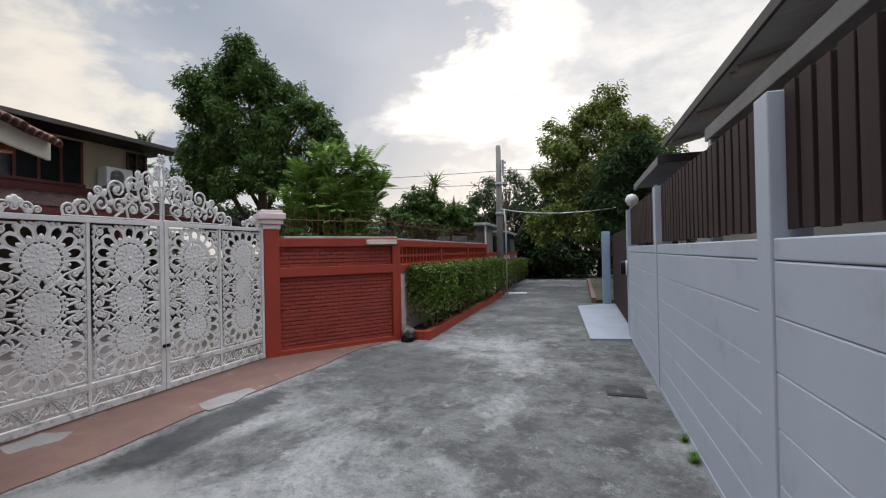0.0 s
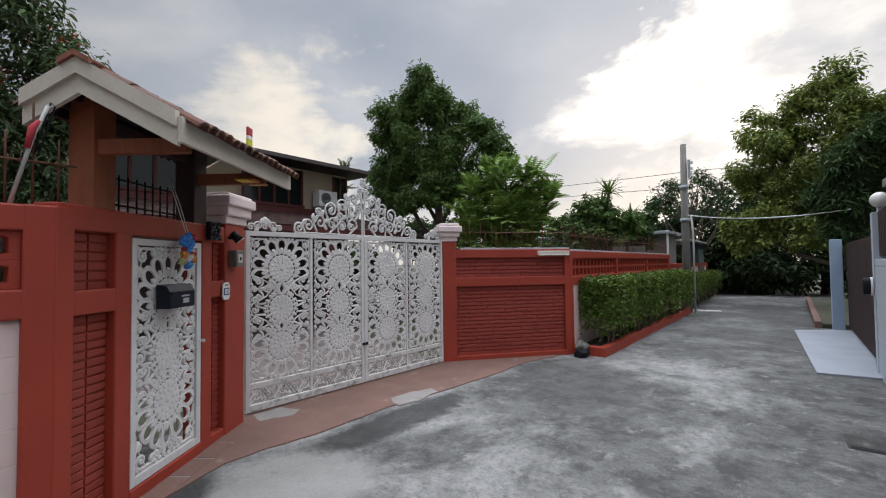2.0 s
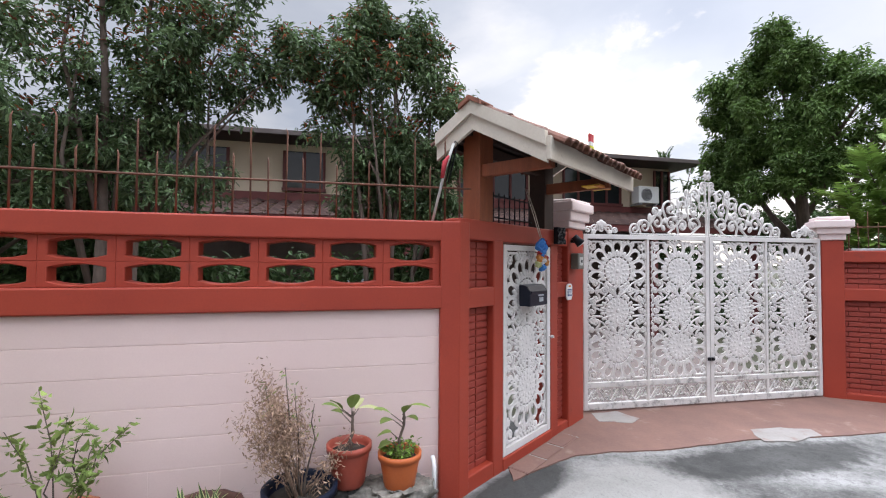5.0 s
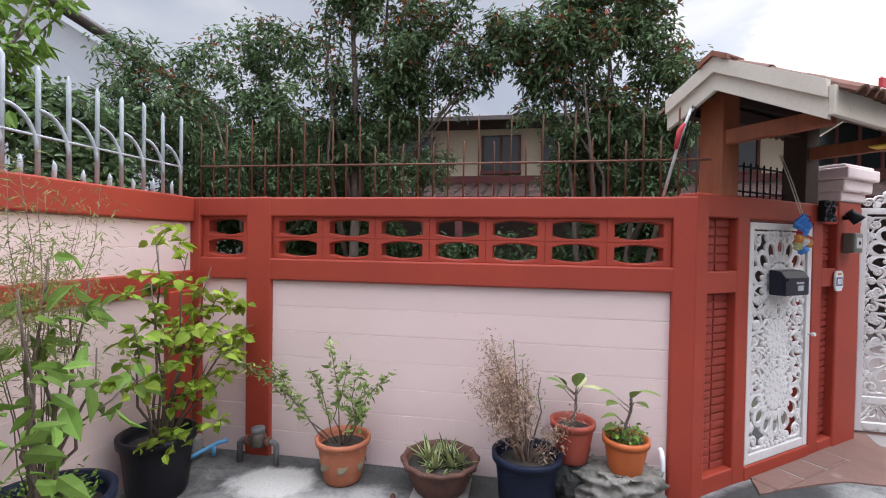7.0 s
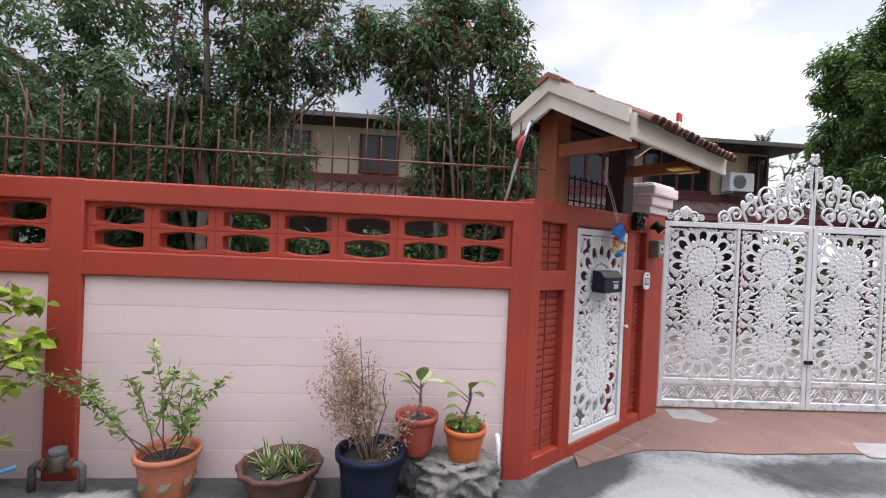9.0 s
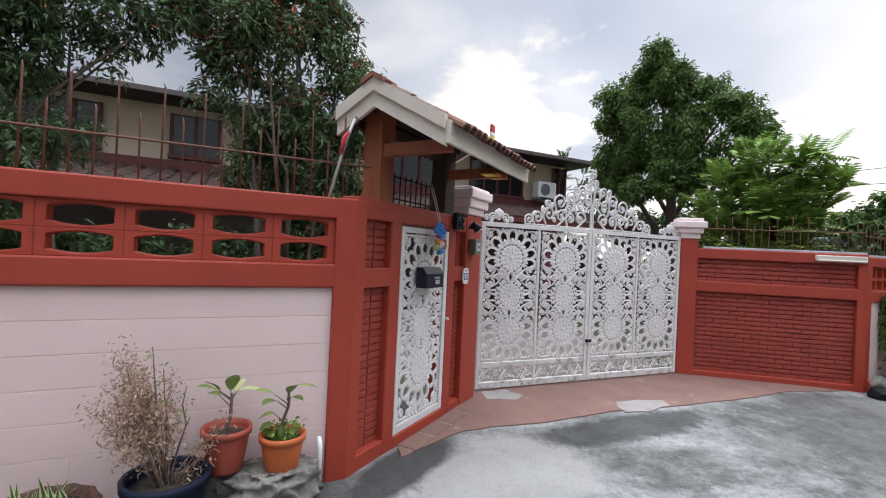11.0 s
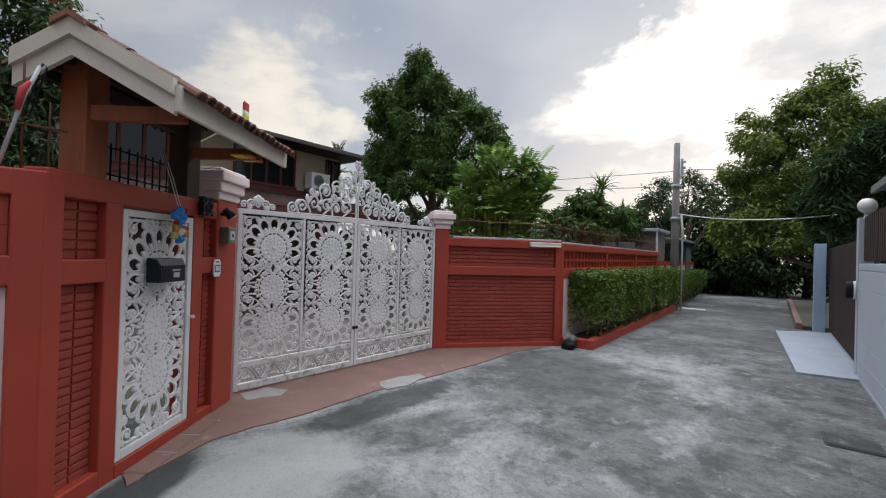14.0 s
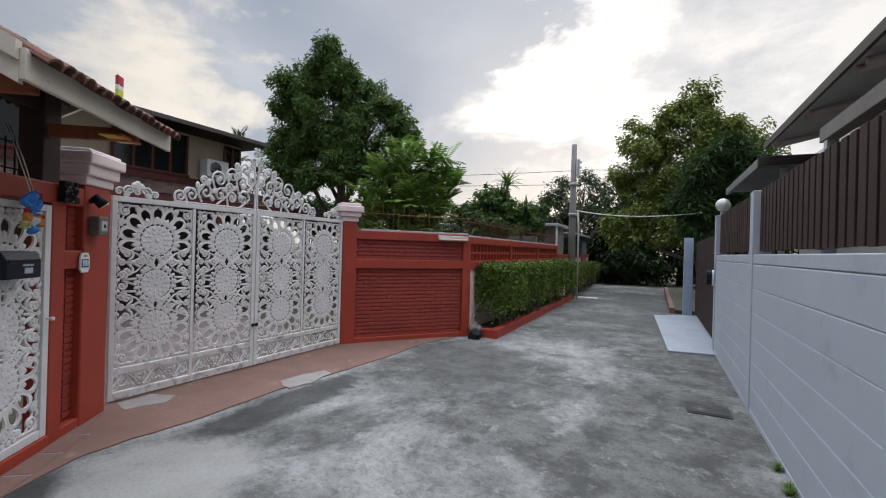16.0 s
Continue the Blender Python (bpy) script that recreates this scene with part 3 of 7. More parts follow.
sheet("ground", [(-600, -600), (600, -600), (600, 600), (-600, 600)], -0.02, 0.05, M_GROUND, "dark soil and grass beyond the lane", "ground")
sheet("road", [(-1.6, -3.85), (14, -3.85), (14, -12), (20, -12), (20, 24.5), (30, 24.5), (30, 30), (-30, 30), (-30, 24.5), (0.1, 24.5), (0.15, 7.2), (-1.6, 5.5)], 0.0, 0.1, M_ROAD, "grey stained concrete lane with pale wash marks", "road")
sheet("apron", ragged([(-1.6, 1.75), (-1.3, 1.72), (-0.35, 0.53), (-0.16, 0.50), (-0.30, 0.80), (-0.46, 1.2), (-0.46, 1.6), (-0.40, 2.1), (-0.41, 3.1), (-0.28, 4.1), (-0.20, 5.2), (-0.21, 6.1), (0.05, 7.05), (-0.2, 6.82), (-1.35, 5.43), (-1.6, 5.43)], 0.08, 0.02, 2), 0.012, 0.03, M_APRON, "faded terracotta cement apron before the gate", "apron")
sheet("cement_patch", ragged([(-0.62, 3.35), (-0.35, 3.2), (-0.27, 3.5), (-0.33, 3.9), (-0.48, 3.98), (-0.58, 3.7)], 0.04, 0.035, 3), 0.015, 0.02, M_PATCH, "pale patch of cement on the apron", "patch")
sheet("cement_patch", ragged([(-1.42, 2.0), (-1.18, 1.93), (-1.05, 2.25), (-1.16, 2.42), (-1.42, 2.32)], 0.04, 0.035, 3), 0.015, 0.02, M_PATCH, "pale patch of cement beside the gate post", "patch")


M_MOULD = mat("dark_mould_on_cement", (0.036, 0.035, 0.031), (0.065, 0.062, 0.056), 0.95, 6, 40, 0.3, dirt=(0.17, 0.16, 0.145), amount=0.45, dscale=6)



def slab_thing(name, dims, material, label, category, kind="structure", bevel=0.01):
    bm = bmesh.new()
    box(bm, *dims, bevel=bevel)
    return tagged(part(name, bm, material), label, category, "", kind)


# ---- front wall, with the pink panel and ventilation blocks ----
def vent_block_mesh(w=0.4, h=0.165, d=0.09):
    bm = bmesh.new()
    n = 28
    def arc(k, gx, gz):
        t = math.pi * (k % 14 + 0.5) / 14
        x = math.cos(t) if k < 14 else -math.cos(t)
        z = (1 - 0.36 * x * x) * (h / 2 - gz)
        return x * (w / 2 - gx), z if k < 14 else -z
    def rect(k):
        t = math.pi * (k % 14 + 0.5) / 14
        x = max(-1.0, min(1.0, 1.15 * (math.cos(t) if k < 14 else -math.cos(t))))
        return x * w / 2, h / 2 if k < 14 else -h / 2
    rows = []
    for fn, y in ((rect, d), (rect, 0.004), (lambda k: (rect(k)[0] * 0.985, rect(k)[1] * 0.965), 0.0), (lambda k: arc(k, 0.044, 0.012), 0.0), (lambda k: arc(k, 0.049, 0.016), 0.006), (lambda k: arc(k, 0.055, 0.021), d)):
        rows.append([bm.verts.new((x, y, z)) for x, z in (fn(k) for k in range(n))])
    rows.append(rows[0])
    for r, q in zip(rows, rows[1:]):
        for k in range(n):
            bm.faces.new((r[k], r[(k + 1) % n], q[(k + 1) % n], q[k]))
    return mesh_of("vent_block", bm, M_RED)


VENT = vent_block_mesh()


def course_mesh(w, h, d, material):
    """A course of plastered blocks whose upper edge is a shallow lip facing up."""
    bm = bmesh.new()
    w2, prof = w / 2, ((d, 0), (0.0008, 0), (0, 0.0008), (0, h - 0.008), (0.0065, h), (d, h))
    a, b = [[bm.verts.new((x, y, z)) for y, z in prof] for x in (-w2, w2)]
    for i in range(6):
        bm.faces.new((a[i], b[i], b[(i + 1) % 6], a[(i + 1) % 6]))
    bm.faces.new(a[::-1]); bm.faces.new(b)
    bmesh.ops.recalc_face_normals(bm, faces=bm.faces[:])
    return mesh_of("block_course", bm, material)


def block_mesh(w, h, d, material, ch=0.003):
    if material is M_PINK or material is M_RWALL: return course_mesh(w, h, d, material)
    bm = bmesh.new()
    w2 = w / 2
    f = [bm.verts.new(c) for c in ((-w2, ch, 0), (w2, ch, 0), (w2, ch, h), (-w2, ch, h), (-w2, 0, ch), (w2, 0, ch), (w2, 0, h - ch), (-w2, 0, h - ch), (-w2, d, 0), (w2, d, 0), (w2, d, h), (-w2, d, h))]
    for q in ((4, 5, 6, 7), (0, 1, 5, 4), (7, 6, 2, 3), (0, 4, 7, 3), (1, 2, 6, 5), (8, 9, 1, 0), (3, 2, 10, 11), (9, 10, 2, 1), (8, 0, 3, 11), (11, 10, 9, 8)):
        bm.faces.new([f[i] for i in q])
    return mesh_of("block", bm, material)


def block_field(parent, x0, x1, z0, z1, width, course, y, material, name="block", depth=0.06, gap=0.0015, bond=True, vgap=0.002):
    rows = max(1, round((z1 - z0) / course))
    ch = (z1 - z0) / rows
    n = max(1, round((x1 - x0) / width))
    w = (x1 - x0) / n
    full, half = block_mesh(w - gap, ch - vgap, depth, material), block_mesh(w / 2 - gap, ch - vgap, depth, material)
    for r in range(rows):
        z = z0 + r * ch
        xs = [(x0 + w * (i + 0.5), full) for i in range(n)]
        if bond and r % 2:
            xs = [(x0 + w * 0.25, half)] + [(x0 + w * (i + 1), full) for i in range(n - 1)] + [(x1 - w * 0.25, half)]
        for x, me in xs:
            part(name, me, material, parent, m=pose(x, y, z))


def vents(parent, x0, x1, z0, z1, n, y=0.03):
    w, h = (x1 - x0) / n, (z1 - z0) / 2
    for i in range(n):
        for r in range(2):
            part("vent_block", VENT, M_RED, parent, m=Matrix.LocRotScale((x0 + w * (i + 0.5), y, z0 + h * (r + 0.5)), None, (w / 0.4, 1, h / 0.165)))


def spikes(parent, x0, x1, base, material, tall=0.62, low=0.42, pitch=0.115, rail=0.26, y=0.08, r=0.0065, rails=True, seed=3):
    rng = random.Random(seed)
    n = int((x1 - x0) / pitch)
    for i in range(n + 1):
        x = x0 + i * pitch
        hgt = (tall if i % 2 == 0 else low) + rng.uniform(-0.015, 0.015)
        bm = bmesh.new()
        tube(bm, [(x, y, base - 0.02), (x + rng.uniform(-0.006, 0.006), y, base + hgt - 0.03), (x + rng.uniform(-0.008, 0.008), y, base + hgt)], [r, r, 0.001], 6)
        part("spike", bm, material, parent)
    if rails:
        bm = bmesh.new()
        tube(bm, [(x0, y - 0.008, base + rail), ((x0 + x1) / 2, y - 0.008, base + rail - 0.006), (x1, y - 0.008, base + rail)], 0.008, 6)
        part("rail", bm, material, parent)


FW = thing("wall_front", along((0, 0), (0, 1)), "red painted boundary wall with pink block panel and openwork blocks", "wall", kind="structure")
T = 2.05
boxpart("coping", (-3.79, 0.0, 0, 0.17, 1.90, T), M_RED, FW, 0.012)
boxpart("beam", (-3.79, 0.0, 0.0, 0.17, 1.40, 1.57), M_RED, FW, 0.012)
boxpart("post", (-0.15, 0.0, -0.003, 0.173, -0.05, T + 0.003), M_RED, FW, 0.012)
boxpart("post", (-3.31, -3.10, -0.004, 0.173, -0.05, T + 0.003), M_RED, FW, 0.012)
boxpart("post", (-3.95, -3.72, -0.003, 0.173, -0.05, T), M_RED, FW, 0.012)
vents(FW, -3.10, -0.15, 1.57, 1.90, 7)
vents(FW, -3.72, -3.31, 1.57, 1.90, 1)
block_field(FW, -3.10, -0.15, 0.4, 1.40, 3, 0.2, 0.035, M_PINK, "block_course", bond=False, gap=0.0006, vgap=0.0)
block_field(FW, -3.10, -0.15, 0.0, 0.40, 0.42, 0.2, 0.035, M_PINK, gap=0.0012, vgap=0.0)
block_field(FW, -3.72, -3.31, 0.0, 1.40, 0.41, 0.2, 0.035, M_PINK, "block_course", bond=False, gap=0.0006, vgap=0.0)
boxpart("backing", (-3.72, -0.15, 0.096, 0.165, -0.05, 1.40), M_PINK, FW, 0)
WS = thing("railing", along((0, 0), (0, 1)), "rusty brown steel spikes along the wall top", "railing")
spikes(WS, -3.78, 0.1, T, M_STEEL)

# ---- side wall towards the street, pink with red bands ----
SW = thing("wall_side", along((4.4, -3.79), (0, -3.79)), "pink block wall with red bands and posts", "wall", kind="structure")
boxpart("coping", (0, 4.4, -0.02, 0.17, 1.85, T), M_RED, SW, 0.012)
boxpart("beam", (0, 4.4, -0.01, 0.17, 1.30, 1.46), M_RED, SW, 0.012)
boxpart("post", (4.13, 4.37, -0.03, 0.17, -0.05, 1.31), M_RED, SW, 0.012)
block_field(SW, 0, 4.4, 1.46, 1.85, 4.4, 0.2, 0.02, M_PINK, "block_course", bond=False, gap=0.0006, vgap=0.0)
block_field(SW, 0, 4.13, 0.0, 1.30, 4.2, 0.19, 0.02, M_PINK, "block_course", bond=False, gap=0.0006, vgap=0.0)
boxpart("backing", (0, 4.4, 0.08, 0.16, -0.05, 1.85), M_PINK, SW, 0)
SS = thing("railing", along((4.4, -3.79), (0, -3.79)), "grey steel railing of spikes with curved tops", "railing")
spikes(SS, 2.2, 4.36, T, M_GREYSTEEL, 0.64, 0.1, 0.09, 0.24, 0.08, 0.013, seed=5)
for k in range(12):
    x = 2.2 + k * 0.18
    bm = bmesh.new(); tube(bm, [(x + 0.17 * math.sin(a), 0.07, T + 0.14 + 0.24 * math.cos(a)) for a in (math.pi / 2 * i / 8 for i in range(9))], 0.011, 6)
    part("scroll", bm, M_GREYSTEEL, SS)

# ---- slanting wall with the small door ----
D0, D1 = (0, 0), (-1.40, 1.92)
DW = thing("wall_door", along(D0, D1), "red painted slanting wall with brick panels round a small gate", "wall", kind="structure")
boxpart("coping", (0.0, 2.3, 0.0, 0.17, 1.92, 2.08), M_RED, DW, 0.012)
boxpart("post", (-0.01, 0.12, -0.004, 0.17, -0.05, 2.055), M_RED, DW, 0.012)
boxpart("post", (0.45, 0.60, -0.003, 0.17, -0.05, 1.93), M_RED, DW, 0.012)
boxpart("post", (1.47, 1.63, -0.003, 0.17, -0.05, 1.93), M_RED, DW, 0.012)
boxpart("beam", (0.11, 0.46, 0.0, 0.16, 1.39, 1.545), M_RED, DW, 0.01)
boxpart("beam", (0.11, 0.46, 0.0, 0.16, -0.05, 0.12), M_RED, DW, 0.01)
boxpart("threshold", (0.59, 1.48, -0.01, 0.16, -0.05, 0.10), M_RED, DW, 0.01)
boxpart("backing", (0.11, 0.46, 0.073, 0.16, 0.1, 1.93), M_RED, DW, 0)
boxpart("beam", (1.62, 1.87, 0.0, 0.16, 1.39, 1.545), M_RED, DW, 0.01)
boxpart("beam", (1.62, 1.87, 0.0, 0.16, -0.05, 0.09), M_RED, DW, 0.01)
boxpart("backing", (1.62, 1.87, 0.073, 0.16, 0.1, 1.93), M_RED, DW, 0)
for a, b in ((0.12, 1.39), (1.545, 1.92)):
    for x0, x1 in ((0.125, 0.28), (0.29, 0.445), (1.635, 1.745), (1.755, 1.865)):
        block_field(DW, x0, x1, a, b, 0.2, 0.058, 0.060, M_REDBRICK, "brick", 0.03, 0.005, False, 0.012)

GP = thing("gate_post", along(D0, D1), "red gate post with a moulded pale pink cap", "gate post", "gate posts")
boxpart("shaft", (1.86, 2.26, -0.01, 0.3, -0.05, 2.12), M_RED, GP, 0.015)
for i, (g, z0, z1) in enumerate(((0.0, 2.12, 2.20), (0.035, 2.20, 2.30), (0.07, 2.30, 2.40), (0.04, 2.40, 2.43))):
    boxpart("cap", (1.84 - g, 2.28 + g, -0.03 - g, 0.32 + g, z0, z1), M_CAP, GP, 0.015, "moulded pale pink cap")


# ---- slanting brick panel on the far side of the gate ----
P0, P1 = (-1.33, 5.38), (0.17, 7.25)
PL = math.hypot(P1[0] - P0[0], P1[1] - P0[1])
PW = thing("wall_panel", along(P0, P1), "red painted slanting wall with narrow brick courses", "wall", kind="structure")
boxpart("coping", (0.0, PL, 0.0, 0.17, 1.78, 1.93), M_RED, PW, 0.012)
boxpart("beam", (0.15, PL, 0.0, 0.17, 1.28, 1.44), M_RED, PW, 0.012)
boxpart("plinth", (0.15, PL, 0.0, 0.17, -0.05, 0.09), M_RED, PW, 0.012)
boxpart("post", (PL - 0.12, PL, -0.004, 0.173, -0.05, 1.935), M_RED, PW, 0.012)
boxpart("backing", (0.15, PL - 0.1, 0.075, 0.165, 0.05, 1.8), M_RED, PW, 0)
boxpart("metal_capping", (0.3, PL, 0.03, 0.2, 1.932, 1.96), M_METAL, PW, 0.004, "thin galvanised capping strip")
for a, b in ((0.09, 1.28), (1.44, 1.78)):
    block_field(PW, 0.16, PL - 0.12, a, b, 0.22, 0.066, 0.05, M_REDBRICK, "brick", 0.03, 0.006, True, 0.016)
GP2 = thing("gate_post", along(P0, P1), "red gate post with a moulded pale pink cap", "gate post", "gate posts")
boxpart("shaft", (-0.02, 0.22, -0.012, 0.24, -0.05, 2.07), M_RED, GP2, 0.015)
for g, z0, z1 in ((0.0, 2.07, 2.15), (0.035, 2.15, 2.23), (0.07, 2.23, 2.33), (0.03, 2.33, 2.38)):
    boxpart("cap", (-0.04 - g, 0.24 + g, -0.03 - g, 0.26 + g, z0, z1), M_CAP, GP2, 0.014, "moulded pale pink cap")
PS = thing("railing", along(P0, P1), "rusty brown steel spikes along the wall top", "railing")
spikes(PS, 0.3, PL, 1.94, M_STEEL, 0.5, 0.36, 0.1, 0.3, 0.1, 0.006, seed=8)

# ---- wall behind the hedge ----
H0 = (0.17, 7.25)
HW = thing("wall_hedge", along(H0, (0.17, 8.25)), "red wall with small square openings behind the hedge", "wall", kind="structure")
HL = 8.6
boxpart("coping", (0.0, HL, 0.0, 0.17, 1.76, 1.90), M_RED, HW, 0.012)
boxpart("beam", (0.0, HL, 0.0, 0.17, 1.26, 1.42), M_RED, HW, 0.012)
boxpart("wall_body", (0.0, HL, 0.03, 0.15, -0.05, 1.27), M_PINK, HW, 0)
boxpart("metal_capping", (0.0, HL, 0.02, 0.2, 1.903, 1.93), M_METAL, HW, 0.004, "thin galvanised capping strip")
for k in range(4):
    boxpart("post", (k * 2.75 - 0.02, k * 2.75 + 0.12, -0.005, 0.175, -0.05, 1.902), M_RED, HW, 0.012)
sq = bmesh.new()
for z0, z1 in ((0.0, 0.025), (0.145, 0.17)):
    box(sq, 0, 0.2, 0, 0.09, z0, z1)
for x0 in (0.0, 0.175):
    box(sq, x0, x0 + 0.025, 0.001, 0.089, 0.025, 0.145)
SQ = mesh_of("square_block", sq, M_RED)
for i in range(int((HL - 0.1) / 0.202)):
    for r in range(2):
        part("square_block", SQ, M_RED, HW, m=pose(0.12 + i * 0.202, 0.035, 1.42 + r * 0.17))
HS = thing("railing", along(H0, (0.17, 8.25)), "rusty brown steel spikes along the wall top", "railing")
spikes(HS, 0.05, HL, 1.92, M_STEEL, 0.46, 0.34, 0.11, 0.28, 0.1, 0.006, seed=9)
FW2 = thing("wall_far", along((0.2, 15.6), (0.2, 24)), "far low wall with pink panels and red posts", "wall", kind="structure")
boxpart("wall_body", (0, 8.3, 0.03, 0.15, -0.05, 1.45), M_PINK, FW2, 0)
boxpart("coping", (0, 8.3, 0, 0.18, 1.45, 1.6), M_RED, FW2, 0.01)
for k in range(8):
    boxpart("post", (k * 1.15, k * 1.15 + 0.12, -0.01, 0.17, -0.05, 1.47), M_RED, FW2, 0.01)
KERB = slab_thing("kerb", (0.62, 0.76, 7.3, 15.7, -0.05, 0.17), M_RED, "red painted kerb of the hedge bed", "kerb", bevel=0.015)
slab_thing("kerb", (0.17, 0.62, 7.3, 7.44, -0.05, 0.168), M_RED, "red painted end of the hedge bed kerb", "kerb", bevel=0.015)
slab_thing("planting_bed", (0.18, 0.62, 7.43, 15.65, -0.05, 0.12), M_EARTH, "dark soil under the hedge", "soil", bevel=0.0)


# ---- street wall of the neighbour, with upright slats ----
RX = 4.33
RW = thing("wall_street", along((RX, 8.45), (RX, 0)), "bluish white panel wall with grooved courses and posts", "wall", kind="structure")
for y in (8.45, 5.22, 1.99, -1.30, -4.6):
    s = 8.45 - y
    boxpart("post", (s + 0.0, s + 0.17, -0.012, 0.16, -0.05, 2.36), M_RWALL, RW, 0.008)
for a, b in ((8.28, 5.22), (5.05, 1.99), (1.82, -1.30), (-1.47, -4.6)):
    block_field(RW, 8.45 - a, 8.45 - b, 0.05, 1.58, 3.3, 0.255, 0.0, M_RWALL, "concrete_panel", 0.1, 0.001, False, 0.004)
    boxpart("sill", (8.45 - a, 8.45 - b, -0.001, 0.15, 1.58, 1.68), M_RWALL, RW, 0.008)
    boxpart("footing", (8.45 - a, 8.45 - b, -0.004, 0.12, -0.05, 0.05), M_RWALL, RW, 0.006)
for a, b in ((8.28, 5.22), (5.05, 1.99), (1.82, -1.30), (-1.47, -4.6)):
    SF = thing("slat_fence", along((RX, a), (RX, b)), "dark brown upright slats on the wall", "fence", "slat fence bays")
    for z in (1.78, 2.2):
        boxpart("rail", (0, a - b, 0.075, 0.105, z, z + 0.05), M_BLACK, SF, 0.003)
    slat = bmesh.new()
    box(slat, 0, 0.104, 0.05, 0.075, 1.715, 2.365, 0.003)
    SL = mesh_of("slat", slat, M_SLAT)
    n = int((a - b) / 0.138)
    for i in range(n):
        part("slat", SL, M_SLAT, SF, m=pose((i + 0.1) * (a - b) / n, 0, random.uniform(-0.006, 0.006), 0, random.uniform(-0.3, 0.3), 0))

# neighbour's carport roof and house wall behind the slats
M_PALEWOOD = mat("weathered_pale_timber", (0.52, 0.47, 0.42), (0.38, 0.34, 0.30), 0.8, 5, 60, 0.2, stretch=(0.5, 4, 4))
M_CREAMWALL = mat("cream_white_plaster", (0.76, 0.72, 0.65), (0.70, 0.66, 0.59), 0.75, 1.2, 60, 0.1)
NR = thing("carport_roof", pose(0, 0, -0.09), "grey metal carport roof on purlins above the neighbour's wall", "roof")
bm = bmesh.new()
ys = np.arange(-5.0, 5.95, 0.05)
prev = None
for i, y in enumerate(ys):
    w = 0.012 * math.cos(i * math.pi / 2)
    row = [bm.verts.new((x, y, z + w)) for x, z in ((4.58, 3.1), (5.6, 3.34), (7.5, 3.8))] + [bm.verts.new((x, y, z + w + 0.01)) for x, z in ((7.5, 3.8), (4.58, 3.1))]
    if prev:
        for k in range(5):
            bm.faces.new((prev[k], prev[(k + 1) % 5], row[(k + 1) % 5], row[k]))
    prev = row
part("sheet", bm, M_ROOFGREY, NR)
for y in (-4, -2.8, -1.6, -0.4, 0.8, 2.0, 3.2, 4.4, 5.6):
    bm = bmesh.new()
    tube(bm, [(4.62, y, 3.04), (5.5, y, 3.25), (7.4, y, 3.69)], 0.036, 4)
    part("rafter", bm, M_PALEWOOD, NR)
    bm = bmesh.new()
    tube(bm, [(4.62, y + 0.16, 3.05), (5.5, y + 0.16, 3.26), (7.4, y + 0.16, 3.7)], 0.028, 4)
    part("rafter", bm, M_PALEWOOD, NR)
boxpart("fascia", (4.545, 4.57, -5, 5.92, 3.05, 3.13), M_ROOFDARK, NR, 0.004)
boxpart("wall_plate", (4.60, 4.70, -5, 4.05, 2.70, 2.82), M_CONCPOLE, NR, 0.006, "dull painted beam under the sheets")
for y in (-4.4, -1.4, 3.9):
    boxpart("post", (4.61, 4.69, y, y + 0.08, 0.04, 2.70), M_GREYSTEEL, NR, 0.004)
slab_thing("wall_neighbour", (5.45, 5.6, -5, 8.2, -0.05, 3.2), M_CREAMWALL, "cream white wall of the neighbour's house", "wall")
N2 = thing("gate_roof", pose(0, 0, 0), "small grey roof beside the neighbour's gate", "roof")
for k in range(14):
    bm = bmesh.new()
    y = 6.05 + k * 0.19
    box(bm, 4.55, 5.6, y, y + 0.187, 2.80 + 0.0, 2.84, 0.004)
    part("roof_panel", bm, M_DULLMETAL, N2)
boxpart("fascia", (4.50, 4.55, 6.0, 8.75, 2.76, 2.87), M_DULLMETAL, N2, 0.006)
boxpart("fascia", (4.50, 5.6, 5.95, 6.0, 2.78, 2.89), M_ROOFDARK, N2, 0.006)
boxpart("bracket", (4.8, 4.86, 6.3, 6.36, 1.6, 2.80), M_GREYSTEEL, N2, 0.004)
boxpart("bracket", (4.8, 4.86, 8.3, 8.36, 1.6, 2.80), M_GREYSTEEL, N2, 0.004)

# neighbour's drive: pale slab, blue post and sliding gate
sheet("pavement", [(3.62, 7.85), (4.36, 7.95), (4.9, 8.4), (4.9, 13.3), (4.05, 13.2), (3.38, 12.7)], 0.035, 0.06, M_PAVE, "pale cement ramp before the neighbour's gate", "ramp")
slab_thing("gate_pillar", (4.10, 4.32, 13.3, 13.62, -0.05, 2.15), M_BLUEPOST, "pale blue gate pillar", "gate pillar", "object", 0.012)
NG = thing("sliding_gate", pose(0, 0, 0), "dark brown sliding gate of the neighbour", "gate")
boxpart("gate_frame", (4.40, 4.45, 8.5, 13.3, 0.08, 2.05), M_SLAT, NG, 0.006)
for k in range(30):
    boxpart("board", (4.385, 4.40, 8.52 + k * 0.159, 8.52 + k * 0.159 + 0.15, 0.12, 2.0), M_SLAT, NG, 0.0)
slab_thing("kerb", (3.78, 3.92, 13.7, 23.0, -0.05, 0.16), M_APRON, "dull red kerb along the far lane", "kerb", bevel=0.012)
slab_thing("verge", (3.92, 9.0, 13.7, 23.0, -0.05, 0.10), M_GROUND, "grass verge beside the lane", "verge", bevel=0)


